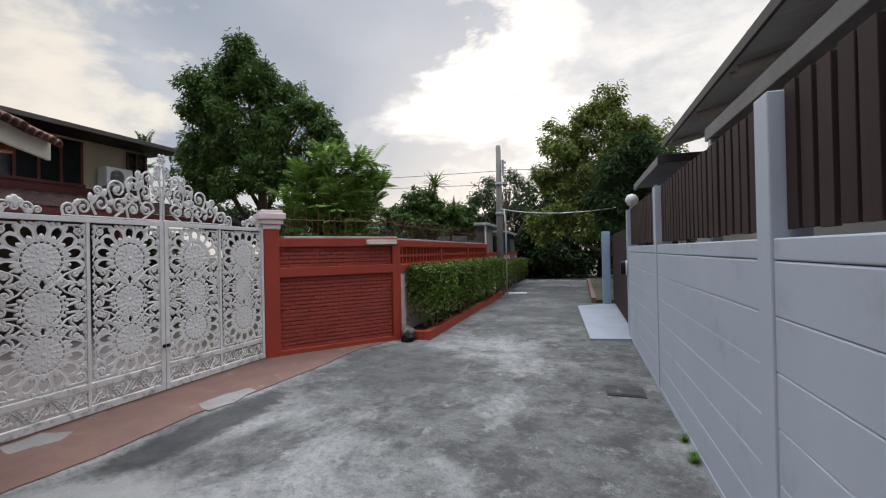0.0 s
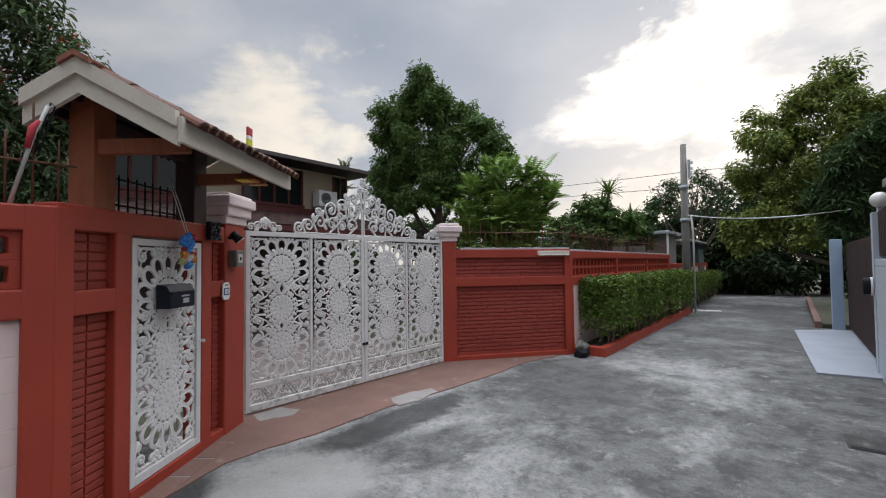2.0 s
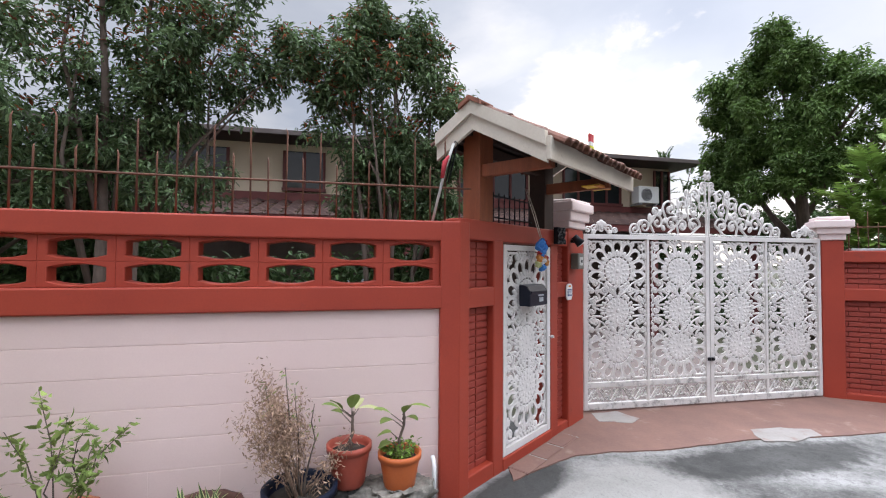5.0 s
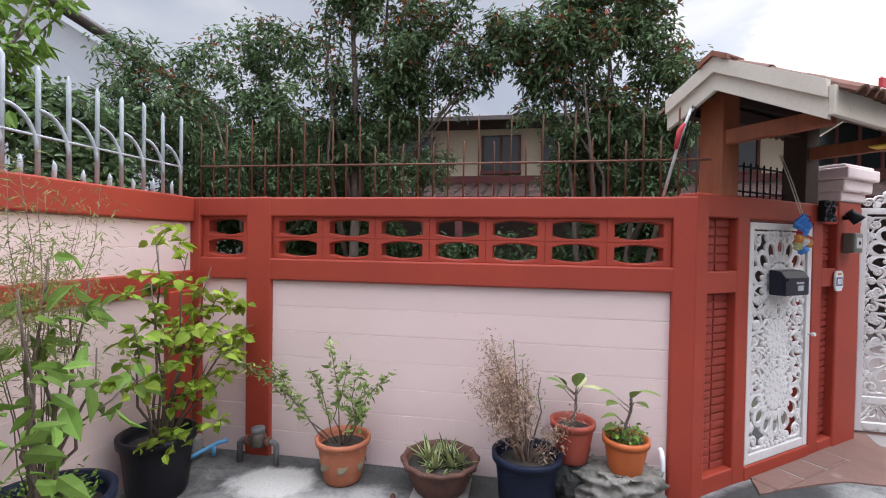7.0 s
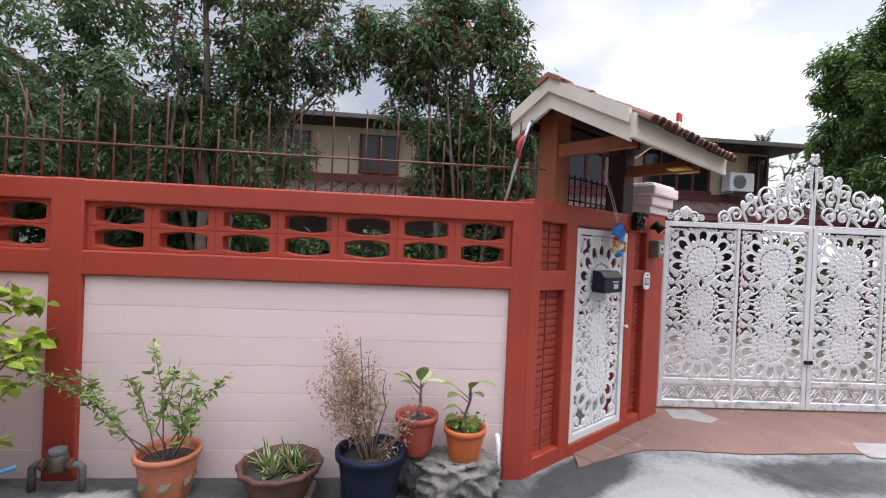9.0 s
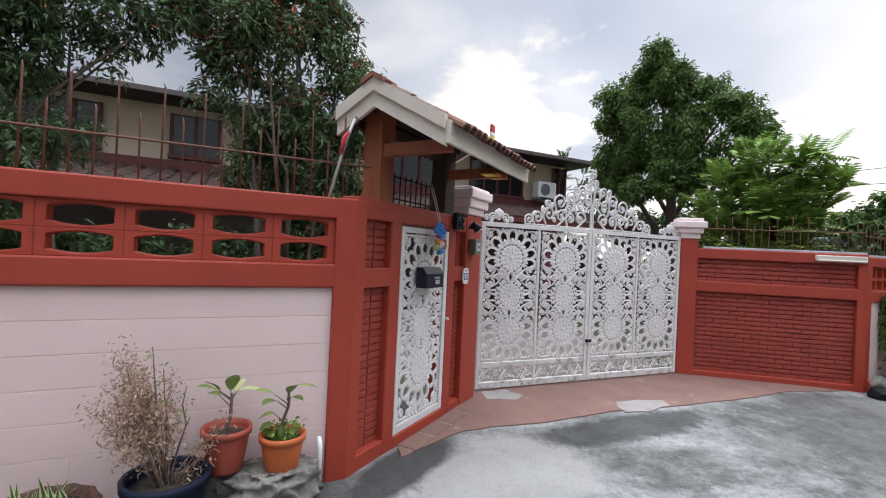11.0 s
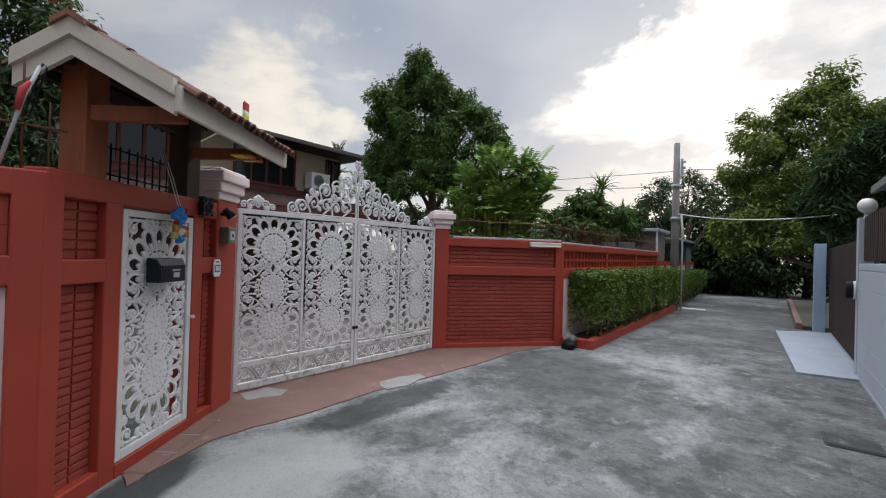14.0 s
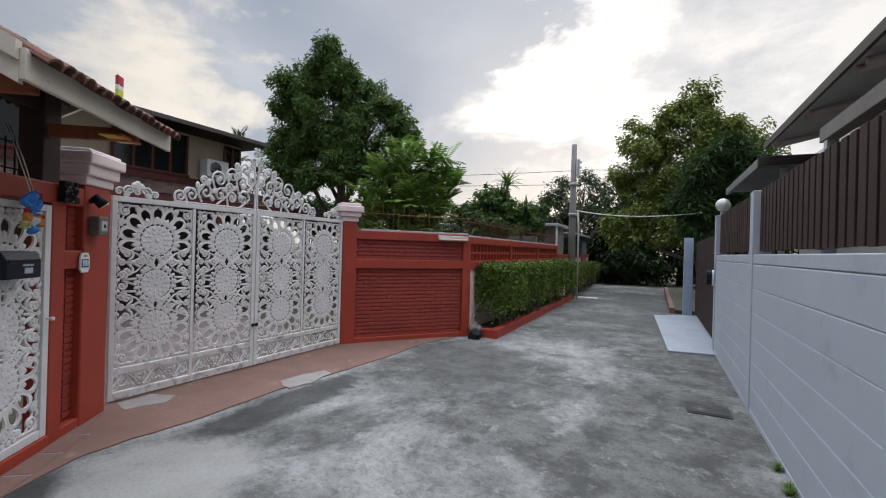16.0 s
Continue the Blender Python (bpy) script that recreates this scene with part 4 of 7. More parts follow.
# ---- small roof over the door ----
u = Vector((D1[0], D1[1], 0)).normalized()
PORCH = thing("porch_roof", along(D0, D1), "small tiled gable roof on wooden posts above the door", "roof")
S0, S1 = 0.07, 1.80
RIDGE, ZR = -0.05, 2.925
EO, ZO = -0.67, 2.585       # outer eave: y outward is negative
EI, ZI = 0.30, 2.73
boxpart("timber_post", (0.25, 0.44, 0.0, 0.17, 2.075, 2.80), M_WOOD, PORCH, 0.008)
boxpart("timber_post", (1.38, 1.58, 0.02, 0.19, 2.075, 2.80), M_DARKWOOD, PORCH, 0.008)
boxpart("tie_beam", (0.28, 0.34, -0.6, 0.2, 2.43, 2.53), M_WOOD, PORCH, 0.006)
boxpart("tie_beam", (1.42, 1.48, -0.6, 0.2, 2.43, 2.53), M_WOOD, PORCH, 0.006)
boxpart("tie_beam", (0.3, 1.6, 0.06, 0.12, 2.62, 2.72), M_DARKWOOD, PORCH, 0.006)


def slope(y):
    return ZR - abs(y - RIDGE) * (ZR - ZO) / (RIDGE - EO)


def sloped(bm, x0, x1, ya, yb, below, above):
    """A board that follows the roof slope from ya to yb."""
    pts = [(x, y, slope(y) + h) for x in (x0, x1) for y, h in ((ya, below), (yb, below), (yb, above), (ya, above))]
    vs = [bm.verts.new(p) for p in pts]
    for q in ((0, 1, 2, 3), (7, 6, 5, 4), (0, 4, 5, 1), (1, 5, 6, 2), (2, 6, 7, 3), (3, 7, 4, 0)):
        bm.faces.new([vs[i] for i in q])


for ya, yb in ((RIDGE, EO), (RIDGE, EI)):
    for x0, x1, b, t in ((S0, S0 + 0.03, -0.17, -0.055), (S0 - 0.025, S0 + 0.02, -0.055, 0.045), (S1 - 0.03, S1, -0.15, 0.03)):
        bm = bmesh.new(); sloped(bm, x0, x1, ya, yb, b, t)
        part("barge_board", bm, M_FASCIA, PORCH, "cream painted barge board")
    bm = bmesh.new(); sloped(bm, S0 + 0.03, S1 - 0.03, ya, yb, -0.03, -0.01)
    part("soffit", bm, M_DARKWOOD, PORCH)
    for k in range(4):
        y = ya + (yb - ya) * (k + 0.7) / 4.2
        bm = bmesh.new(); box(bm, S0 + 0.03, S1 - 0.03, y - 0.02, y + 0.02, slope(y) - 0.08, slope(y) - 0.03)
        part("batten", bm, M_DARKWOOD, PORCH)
boxpart("eave_board", (S0, S1, EO - 0.03, EO, ZO - 0.15, ZO + 0.01), M_FASCIA, PORCH, 0.004, "cream painted eave board")
tb = bmesh.new()
R, TL = 0.055, 0.3
rings = []
for j, (f, rr) in enumerate(((0, 0.95), (0.5, 1.0), (1.0, 1.08))):
    rings.append([tb.verts.new((R * rr * math.cos(math.pi * k / 6), -TL * f, R * 0.75 * rr * math.sin(math.pi * k / 6))) for k in range(7)])
    rings.append([tb.verts.new((R * rr * 0.8 * math.cos(math.pi * k / 6), -TL * f, R * 0.75 * rr * math.sin(math.pi * k / 6) - 0.012)) for k in range(7)])
for a, b in ((0, 2), (2, 4), (3, 1), (5, 3), (4, 5)):
    for k in range(6):
        tb.faces.new((rings[a][k], rings[a][k + 1], rings[b][k + 1], rings[b][k]))
TILE = mesh_of("roof_tile", tb, M_TILE)
ang = math.degrees(math.atan2(ZR - ZO, RIDGE - EO))
ncol = 17
for c in range(ncol):
    x = S0 + 0.04 + (S1 - S0 - 0.08) * (c + 0.5) / ncol
    for r in range(3):
        y = RIDGE - (0.02 + r * 0.225)
        part("roof_tile", TILE, M_TILE, PORCH, m=pose(x, y, slope(y) + 0.02, ang + random.uniform(-2, 2), 0, random.uniform(-2, 2)))
        y = RIDGE + (0.02 + r * 0.08)
        part("roof_tile", TILE, M_TILE, PORCH, m=pose(x, y, slope(y) + 0.02, ang, 0, 180 + random.uniform(-2, 2)))
for c in range(6):
    bm = bmesh.new()
    x = S0 - 0.03 + c * 0.3
    for yb in (RIDGE - 0.10, RIDGE + 0.10):
        sloped(bm, x + 0.01, x + 0.315, RIDGE, yb, 0.046 + 0.004 * (c % 2), 0.07 + 0.004 * (c % 2))
    part("ridge_tile", bm, M_RIDGE, PORCH)


bm = bmesh.new(); sloped(bm, S0 - 0.045, S0 + 0.14, RIDGE, RIDGE - 0.10, 0.047, 0.082); sloped(bm, S0 - 0.045, S0 + 0.14, RIDGE, RIDGE + 0.10, 0.047, 0.082)
part("ridge_end", bm, M_RIDGE, PORCH, "terracotta ridge end tile")


# ---- cast lace gates ----
def spiral(cx, cz, r, turns=1.35, start=0.0, sign=1, n=20, inner=0.16):
    return [(cx + r * (1 - (1 - inner) * t) * math.cos(start + sign * turns * 2 * math.pi * t), cz + r * (1 - (1 - inner) * t) * math.sin(start + sign * turns * 2 * math.pi * t)) for t in (i / (n - 1) for i in range(n))]


def scroll(bm, cx, cz, r, start, sign, w=0.024, d=0.018, tail=None):
    pts = spiral(cx, cz, r, 1.3, start, sign)
    stroke(bm, ([tail] if tail else []) + pts, w, d, 0, 0.75)
    blob(bm, pts[-1][0], pts[-1][1], w * 0.85, 0, d * 1.1)


def petal_cell(bm, cx, cz, a0, a1, r0, r1, d=0.016):
    """A cast plate sector with a teardrop opening and a scalloped outer edge."""
    n = 20
    am, ha = (a0 + a1) / 2, (a1 - a0) / 2
    def polar(a, r):
        return (cx + r * math.cos(a), cz + r * math.sin(a))
    outer, hole = [], []
    rm = (r0 + r1) / 2
    for k in range(n):
        t = 2 * math.pi * k / n
        c, q = math.cos(t), math.sin(t)
        m = max(abs(c), abs(q))
        ro = rm + (r1 - r0) / 2 * c / m
        fo = q / m
        if c / m > 0.99: ro += 0.022 * (1 - fo * fo)
        outer.append(polar(am + ha * fo, ro))
        rh = rm + 0.004 + (r1 - r0) * 0.46 * c
        fh = 0.90 * q * (0.80 + 0.06 * c) * (1 - 0.35 * max(0.0, c) ** 2)
        hole.append(polar(am + ha * fh, rh))
    rows = [[bm.verts.new((x, y, z)) for x, z in o] for o, y in ((outer, d * 0.5), (outer, -d * 0.25), (hole, -d * 0.5), (hole, d * 0.5))]
    for r, w in zip(rows, rows[1:] + rows[:1]):
        for k in range(n):
            bm.faces.new((r[k], r[(k + 1) % n], w[(k + 1) % n], w[k]))
    bx, bz = polar(am, r0 + 0.026)
    blob(bm, bx, bz, 0.024, 0, 0.018, 1.7, 8, am)


def rosette(bm, cx, cz, r, fan):
    blob(bm, cx, cz, r * 0.53, 0.0, 0.012, 1, 30, 0, 0.96)
    for q, rr, size in ((14, 0.42, 0.05), (10, 0.27, 0.045)):
        for k in range(q):
            a = 2 * math.pi * (k + 0.25) / q
            blob(bm, cx + r * rr * math.cos(a), cz + r * rr * math.sin(a), r * size, -0.006, 0.0035, 1.7, 7, a)
    blob(bm, cx, cz, r * 0.08, -0.006, 0.006, 1, 10)
    stroke(bm, [(cx + r * 0.61 * math.cos(a), cz + r * 0.61 * math.sin(a)) for a in (2 * math.pi * k / 28 for k in range(29))], 0.017, 0.016)
    for k in range(20):
        a = 2 * math.pi * (k + 0.5) / 20
        ca, sa = math.cos(a), math.sin(a)
        stroke(bm, [(cx + r * 0.50 * ca, cz + r * 0.50 * sa), (cx + r * 0.63 * ca, cz + r * 0.63 * sa)], 0.020, 0.015)
        blob(bm, cx + r * 0.67 * ca, cz + r * 0.67 * sa, r * 0.068, 0, 0.017, 1.5, 7, a)
    if fan:
        lo, hi, n = fan
        for k in range(n):
            petal_cell(bm, cx, cz, lo + (hi - lo) * k / n, lo + (hi - lo) * (k + 1) / n, r * 0.62, r * 1.15)


def lace_mesh(w, h, name, zs, r):
    """w x h panel, x from 0, z from 0; zs: heights of the rosettes."""
    bm = bmesh.new()
    cx = w / 2
    pi = math.pi
    rosette(bm, cx, zs[2], r, (-0.14 * pi, 1.14 * pi, 9))
    rosette(bm, cx, zs[1], r * 0.95, None)
    rosette(bm, cx, zs[0], r, (-1.14 * pi, 0.14 * pi, 9))
    for s in (-1, 1):
        for zc, fl in (((zs[2] + zs[1]) / 2, 1), ((zs[1] + zs[0]) / 2, -1)):
            x = lambda f: cx + s * f * w / 2
            scroll(bm, x(0.42), zc + 0.02 * fl, 0.05, pi / 2, s, tail=(cx, zc - 0.08 * fl))
            scroll(bm, x(0.72), zc + 0.085, 0.058, -pi / 2, -s, tail=(x(0.4), zc - 0.05))
            scroll(bm, x(0.72), zc - 0.085, 0.058, pi / 2, s, tail=(x(0.4), zc + 0.05))
            scroll(bm, x(0.87), zc + 0.0, 0.040, pi, s, tail=(x(0.55), zc))
            stroke(bm, [(cx, zc - 0.07), (x(0.25), zc - 0.02), (x(0.5), zc + 0.09), (x(0.95), zc + 0.17)], 0.016, 0.018)
            stroke(bm, [(cx, zc + 0.07), (x(0.25), zc + 0.02), (x(0.5), zc - 0.09), (x(0.95), zc - 0.17)], 0.016, 0.018)
            for f, dz, rr in ((0.28, 0.075, 0.022), (0.28, -0.075, 0.022), (0.58, 0.0, 0.022), (0.95, 0.06, 0.018), (0.95, -0.06, 0.018), (0.14, 0.0, 0.026)):
                blob(bm, x(f), zc + dz, rr, 0, 0.02, 1.5, 8, pi / 4 * s)
        zc = zs[1]
        for dz in (-0.11, 0.0, 0.11):
            scroll(bm, cx + s * (w / 2 - 0.062), zc + dz, 0.05, pi / 2 if dz <= 0 else -pi / 2, s if dz <= 0 else -s, tail=(cx + s * r * 0.64, zc + dz * 0.6))
            blob(bm, cx + s * (w / 2 - 0.02), zc + dz + 0.055, 0.018, 0, 0.02, 1.3, 8, 0.8)
        for zt, f in ((h, -1), (0.0, 1)):
            zr = zs[2] if f < 0 else zs[0]
            gap = abs(zt - zr) - r
            scroll(bm, cx + s * (w / 2 - 0.075), zt + f * 0.075, 0.058, -pi / 2 * f, s * f, tail=(cx + s * (w / 2 - 0.2), zt + f * 0.02))
            scroll(bm, cx + s * (w / 2 - 0.05), zt + f * 0.19, 0.04, pi / 2 * f, -s * f, tail=(cx + s * (w / 2), zt + f * 0.12))
            scroll(bm, cx + s * (w / 2 - 0.20), zt + f * 0.045, 0.034, 0 if s < 0 else pi, -s * f)
            blob(bm, cx + s * (w / 2 - 0.03), zt + f * 0.03, 0.026, 0, 0.02, 1.4, 8, pi / 4 * s)
            stroke(bm, [(cx + s * (w / 2 - 0.01 - 0.12 * t), zt + f * (0.30 - 0.29 * t ** 0.6)) for t in (i / 8 for i in range(9))], 0.012, 0.016)
            if gap > 0.10:
                for q in (0.04, 0.12):
                    scroll(bm, cx + s * q, zt + f * (gap * 0.5), min(0.045, gap * 0.4), pi / 2, s * (1 if q > 0.1 else -1))
            for q in range(3):
                blob(bm, cx + s * (0.03 + q * 0.055), zt + f * 0.016, 0.02, 0, 0.02, 1.4, 8, 0.5 * s)
        # scalloped lace edge along the stile
        for k in range(int(h / 0.075)):
            z = 0.04 + k * 0.075
            stroke(bm, [(cx + s * (w / 2 - 0.002 - 0.02 * math.sin(pi * t)), z - 0.0375 + 0.075 * t) for t in (0, 0.25, 0.5, 0.75, 1)], 0.009, 0.014)
    return mesh_of(name, bm, M_GATE)


def band_mesh(w, h):
    bm = bmesh.new()
    n = max(2, round(w / 0.17))
    p = w / n
    for i in range(n):
        x = p * (i + 0.5)
        s = 1 if i % 2 else -1
        scroll(bm, x, h / 2, h * 0.36, -math.pi / 2 * s, s, 0.014, 0.016, tail=(x - p * 0.6, h / 2 + s * h * 0.42))
        stroke(bm, [(x - p * 0.5 + p * t, h / 2 + s * h * 0.44 * math.cos(math.pi * t)) for t in (i2 / 8 for i2 in range(9))], 0.013, 0.016)
        blob(bm, x - p * 0.3, h / 2 - s * h * 0.3, 0.018, 0, 0.018, 1.4, 8, -s)
        blob(bm, x + p * 0.38, h / 2 + s * h * 0.22, 0.016, 0, 0.018, 1.5, 8, s)
    return mesh_of("scroll_band", bm, M_GATE_WORN)


def crest_mesh(w):
    """Half of the crest over the double gate: rises from x=0 to the finial at x=w."""
    bm = bmesh.new()
    pi = math.pi
    top = lambda x: 0.05 + 0.42 * max(0.0, (x / w)) ** 0.8
    # rising leaf scrolls
    for x, z, r, st, sg in ((0.06, 0.06, 0.055, pi, -1), (0.19, 0.085, 0.07, pi, -1), (0.36, 0.13, 0.085, 1.1 * pi, -1), (0.33, 0.24, 0.04, 0, 1), (0.55, 0.12, 0.075, 0, 1), (0.53, 0.27, 0.085, pi, -1), (0.70, 0.10, 0.065, pi, -1), (0.71, 0.33, 0.075, 0.9 * pi, -1), (0.66, 0.20, 0.05, 0, 1), (0.86, 0.11, 0.08, 0, 1), (0.84, 0.27, 0.07, pi, -1), (0.88, 0.42, 0.06, pi, -1), (0.78, 0.43, 0.04, 0.5 * pi, 1), (0.97, 0.30, 0.05, 0, 1), (0.98, 0.47, 0.045, pi, 1)):
        scroll(bm, x * w / 1.05, z * 1.08, r * 1.15, st, sg, 0.021, 0.022, tail=(x * w / 1.05 - 0.05, max(0.005, z - 0.1)))
    arc = [(w * t, top(w * t) * 0.98) for t in (i / 16 for i in range(2, 15))]
    for i, (x, z) in enumerate(arc):
        if i % 2 == 0:
            blob(bm, x, z + 0.005, 0.028, 0, 0.022, 1.7, 8, 0.7 + 0.5 * (i % 3))
        if i % 2 and i > 3:
            blob(bm, x + 0.01, z * 0.62, 0.03, 0, 0.022, 1.5, 8, 0.4)
            blob(bm, x - 0.02, z * 0.32, 0.026, 0, 0.022, 1.5, 8, 2.2)
    # stem and finial at the meeting stile
    stroke(bm, [(w - 0.012, 0.0), (w - 0.012, 0.3), (w - 0.03, 0.45), (w - 0.015, 0.60)], 0.02, 0.022)
    scroll(bm, w - 0.055, 0.56, 0.045, 0, 1, 0.018, 0.022)
    scroll(bm, w - 0.025, 0.66, 0.035, -pi / 2, 1, 0.016, 0.022)
    blob(bm, w - 0.02, 0.71, 0.022, 0, 0.024, 1, 8)
    stroke(bm, [(0.0, 0.012), (w, 0.012)], 0.014, 0.02)
    return mesh_of("crest", bm, M_GATE)


def corner_crest_mesh(w=0.45):
    bm = bmesh.new()
    pi = math.pi
    for x, z, r, st, sg in ((0.05, 0.05, 0.045, 0, 1), (0.14, 0.07, 0.05, pi, -1), (0.31, 0.07, 0.05, 0, 1), (0.40, 0.045, 0.04, pi, -1), (0.225, 0.06, 0.045, 0, 1)):
        scroll(bm, x, z, r, st, sg, 0.018, 0.02)
    for x, z in ((0.225, 0.14), (0.19, 0.12), (0.26, 0.12), (0.225, 0.10), (0.12, 0.03), (0.33, 0.03)):
        blob(bm, x, z, 0.03, 0, 0.022, 1.3, 8, x * 9)
    return mesh_of("corner_crest", bm, M_GATE)


GL = math.hypot(0.14, 3.42)
G0, G1 = (-1.47, 1.93), (-1.33, 5.35)
ZB, ZT2 = 0.03, 2.09
LEAF = GL / 2 - 0.005
LACE = lace_mesh(LEAF / 2 - 0.065, 1.66, "lace_panel", (0.37, 0.82, 1.29), 0.31)
BAND = band_mesh(LEAF / 2 - 0.065, 0.17)
CREST = crest_mesh(1.08)
CORNER = corner_crest_mesh()
for side in (0, 1):
    base = along(G0, G1) @ pose(side * (LEAF + 0.01), 0.03, 0)
    LEAFT = thing("gate_leaf", base, "white cast metal gate leaf with rosettes, paint worn below", "gate", "double gate leaves")
    boxpart("stile", (0, 0.05, -0.025, 0.025, ZB, ZT2), M_GATE, LEAFT, 0.004)
    boxpart("stile", (LEAF - 0.05, LEAF, -0.025, 0.025, ZB, ZT2), M_GATE, LEAFT, 0.004)
    boxpart("mullion", (LEAF / 2 - 0.018, LEAF / 2 + 0.018, -0.018, 0.018, ZB + 0.04, ZT2 - 0.05), M_GATE, LEAFT, 0.003)
    boxpart("top_rail", (0.05, LEAF - 0.05, -0.024, 0.024, ZT2 - 0.055, ZT2), M_GATE, LEAFT, 0.004)
    boxpart("lock_rail", (0.05, LEAF - 0.05, -0.022, 0.022, 0.285, 0.345), M_GATE_WORN, LEAFT, 0.004, "rail with flaking white paint")
    boxpart("bottom_rail", (0.05, LEAF - 0.05, -0.024, 0.024, ZB, ZB + 0.075), M_GATE_WORN, LEAFT, 0.004, "rail with flaking white paint")
    for k in range(2):
        part("lace_panel", LACE, M_GATE, LEAFT, m=pose(0.056 + k * LEAF / 2 - (0.006 if k else 0), 0, 0.36))
        part("scroll_band", BAND, M_GATE_WORN, LEAFT, m=pose(0.056 + k * LEAF / 2 - (0.006 if k else 0), 0, 0.11))
    if side == 0:
        part("crest", CREST, M_GATE, LEAFT, m=pose(LEAF - 1.08, 0, ZT2) @ Matrix.Diagonal((1, 1, 1.14, 1)))
        part("corner_crest", CORNER, M_GATE, LEAFT, m=pose(0.02, 0, ZT2))
    else:
        part("crest", CREST, M_GATE, LEAFT, m=pose(1.08, 0, ZT2) @ Matrix.Diagonal((-1, 1, 1.14, 1)))
        part("corner_crest", CORNER, M_GATE, LEAFT, m=pose(LEAF - 0.44, 0, ZT2))
    boxpart("latch", (LEAF - 0.04 if side == 0 else 0.005, LEAF - 0.005 if side == 0 else 0.04, -0.05, -0.026, 0.55, 0.59), M_BLACK, LEAFT, 0.003)

DOOR = thing("door_gate", along(D0, D1), "white cast metal door with rosettes and scrolls, closed", "gate")
DX0, DX1 = 0.605, 1.465
boxpart("stile", (DX0, DX0 + 0.05, 0.0, 0.04, 0.105, 1.90), M_GATE, DOOR, 0.004)
boxpart("stile", (DX1 - 0.065, DX1, 0.0, 0.04, 0.105, 1.90), M_GATE, DOOR, 0.004)
boxpart("top_rail", (DX0 + 0.05, DX1 - 0.065, 0.001, 0.039, 1.85, 1.90), M_GATE, DOOR, 0.004)
boxpart("bottom_rail", (DX0 + 0.05, DX1 - 0.065, 0.001, 0.039, 0.105, 0.17), M_GATE, DOOR, 0.004)
part("lace_panel", lace_mesh(0.735, 1.67, "lace_panel", (0.44, 0.84, 1.26), 0.30), M_GATE, DOOR, m=pose(DX0 + 0.055, 0.02, 0.175))
bm = bmesh.new(); tube(bm, [(DX1 - 0.03, 0.0, 1.02), (DX1 - 0.03, -0.032, 1.02)], [0.008, 0.008], 8); tube(bm, [(DX1 - 0.03, -0.03, 1.02), (DX1 - 0.03, -0.052, 1.02)], [0.016, 0.013], 10)
part("knob", bm, M_WHITE, DOOR, "white door knob")


# ---- the house behind ----
HX = -9.0
HO = thing("house", pose(0, 0, 0), "two-storey cream house with dark eaves and maroon trim", "house")
boxpart("wall", (HX - 7, HX, -9, 9.6, 3.0, 4.86), M_HOUSE, HO, 0)
boxpart("ground_floor_wall", (HX - 7, HX - 0.02, -9, 9.6, -0.05, 3.0), M_LOWER, HO, 0, "lower wall, coloured dark for the lean-to's shade")
boxpart("roof", (HX - 8, HX + 0.9, -10, 10.1, 4.80, 4.88), M_ROOFDARK, HO, 0.01)
boxpart("gutter", (HX + 0.85, HX + 0.95, -10, 10.1, 4.80, 4.92), M_GUTTER, HO, 0.01)
bm = bmesh.new()
for v in (0,):
    a = [bm.verts.new(p) for p in ((HX + 0.9, -10, 4.90), (HX + 0.9, 10.1, 4.90), (HX - 3.5, 8.5, 5.5), (HX - 3.5, -9, 5.5), (HX - 8, -10, 4.90), (HX - 8, 10.1, 4.90))]
    for q in ((0, 1, 2, 3), (3, 2, 5, 4), (1, 5, 2), (0, 3, 4)):
        bm.faces.new([a[i] for i in q])
part("roof_slope", bm, M_ROOFDARK, HO)
boxpart("floor_band", (HX, HX + 0.12, -9, 9.6, 3.25, 3.52), M_HOUSERED, HO, 0.01)
for y0, y1, z0, z1 in ((5.8, 7.75, 3.6, 4.72), (9.0, 9.55, 3.6, 4.72), (2.5, 4.6, 3.6, 4.72), (-2.2, -1.2, 3.65, 4.62), (-0.6, 0.6, 3.65, 4.62), (-5.4, -3.55, 3.65, 4.62)):
    w = boxpart("window", (HX, HX + 0.05, y0, y1, z0, z1), M_GLASS, HO, 0.004)
    n = max(2, round((y1 - y0) / 0.5))
    for k in range(n + 1):
        y = y0 + (y1 - y0) * k / n
        boxpart("frame", (HX + 0.05, HX + 0.09, y - 0.035, y + 0.035, z0, z1), M_HOUSERED, w, 0.004)
    boxpart("sill", (HX, HX + 0.14, y0 - 0.05, y1 + 0.05, z0 - 0.08, z0), M_HOUSERED, w, 0.004)
LR = thing("lean_to_roof", pose(0, 0, 0), "low old tiled roof in front of the house", "roof")
bm = bmesh.new()
for k in range(60):
    y0 = -9 + k * 0.32
    for r in range(6):
        xa, za = HX + 0.1 + r * 0.5, 3.3 - r * 0.11
        q = [bm.verts.new(p) for p in ((xa, y0, za), (xa, y0 + 0.3, za), (xa + 0.52, y0 + 0.3, za - 0.09), (xa + 0.52, y0, za - 0.09), (xa + 0.26, y0 + 0.15, za + 0.02))]
        for a, b in ((0, 1), (1, 2), (2, 3), (3, 0)):
            bm.faces.new((q[a], q[b], q[4]))
tagged(part("tiles", bm, M_OLDTILE, LR), kind="stuff")
boxpart("beam", (HX + 3.0, HX + 3.1, -9, 9.6, 2.5, 2.66), M_HOUSERED, LR, 0.01)
for k in range(7):
    boxpart("column", (HX + 2.9, HX + 3.05, -8.5 + k * 3, -8.35 + k * 3, -0.05, 2.6), M_HOUSERED, LR, 0.01)

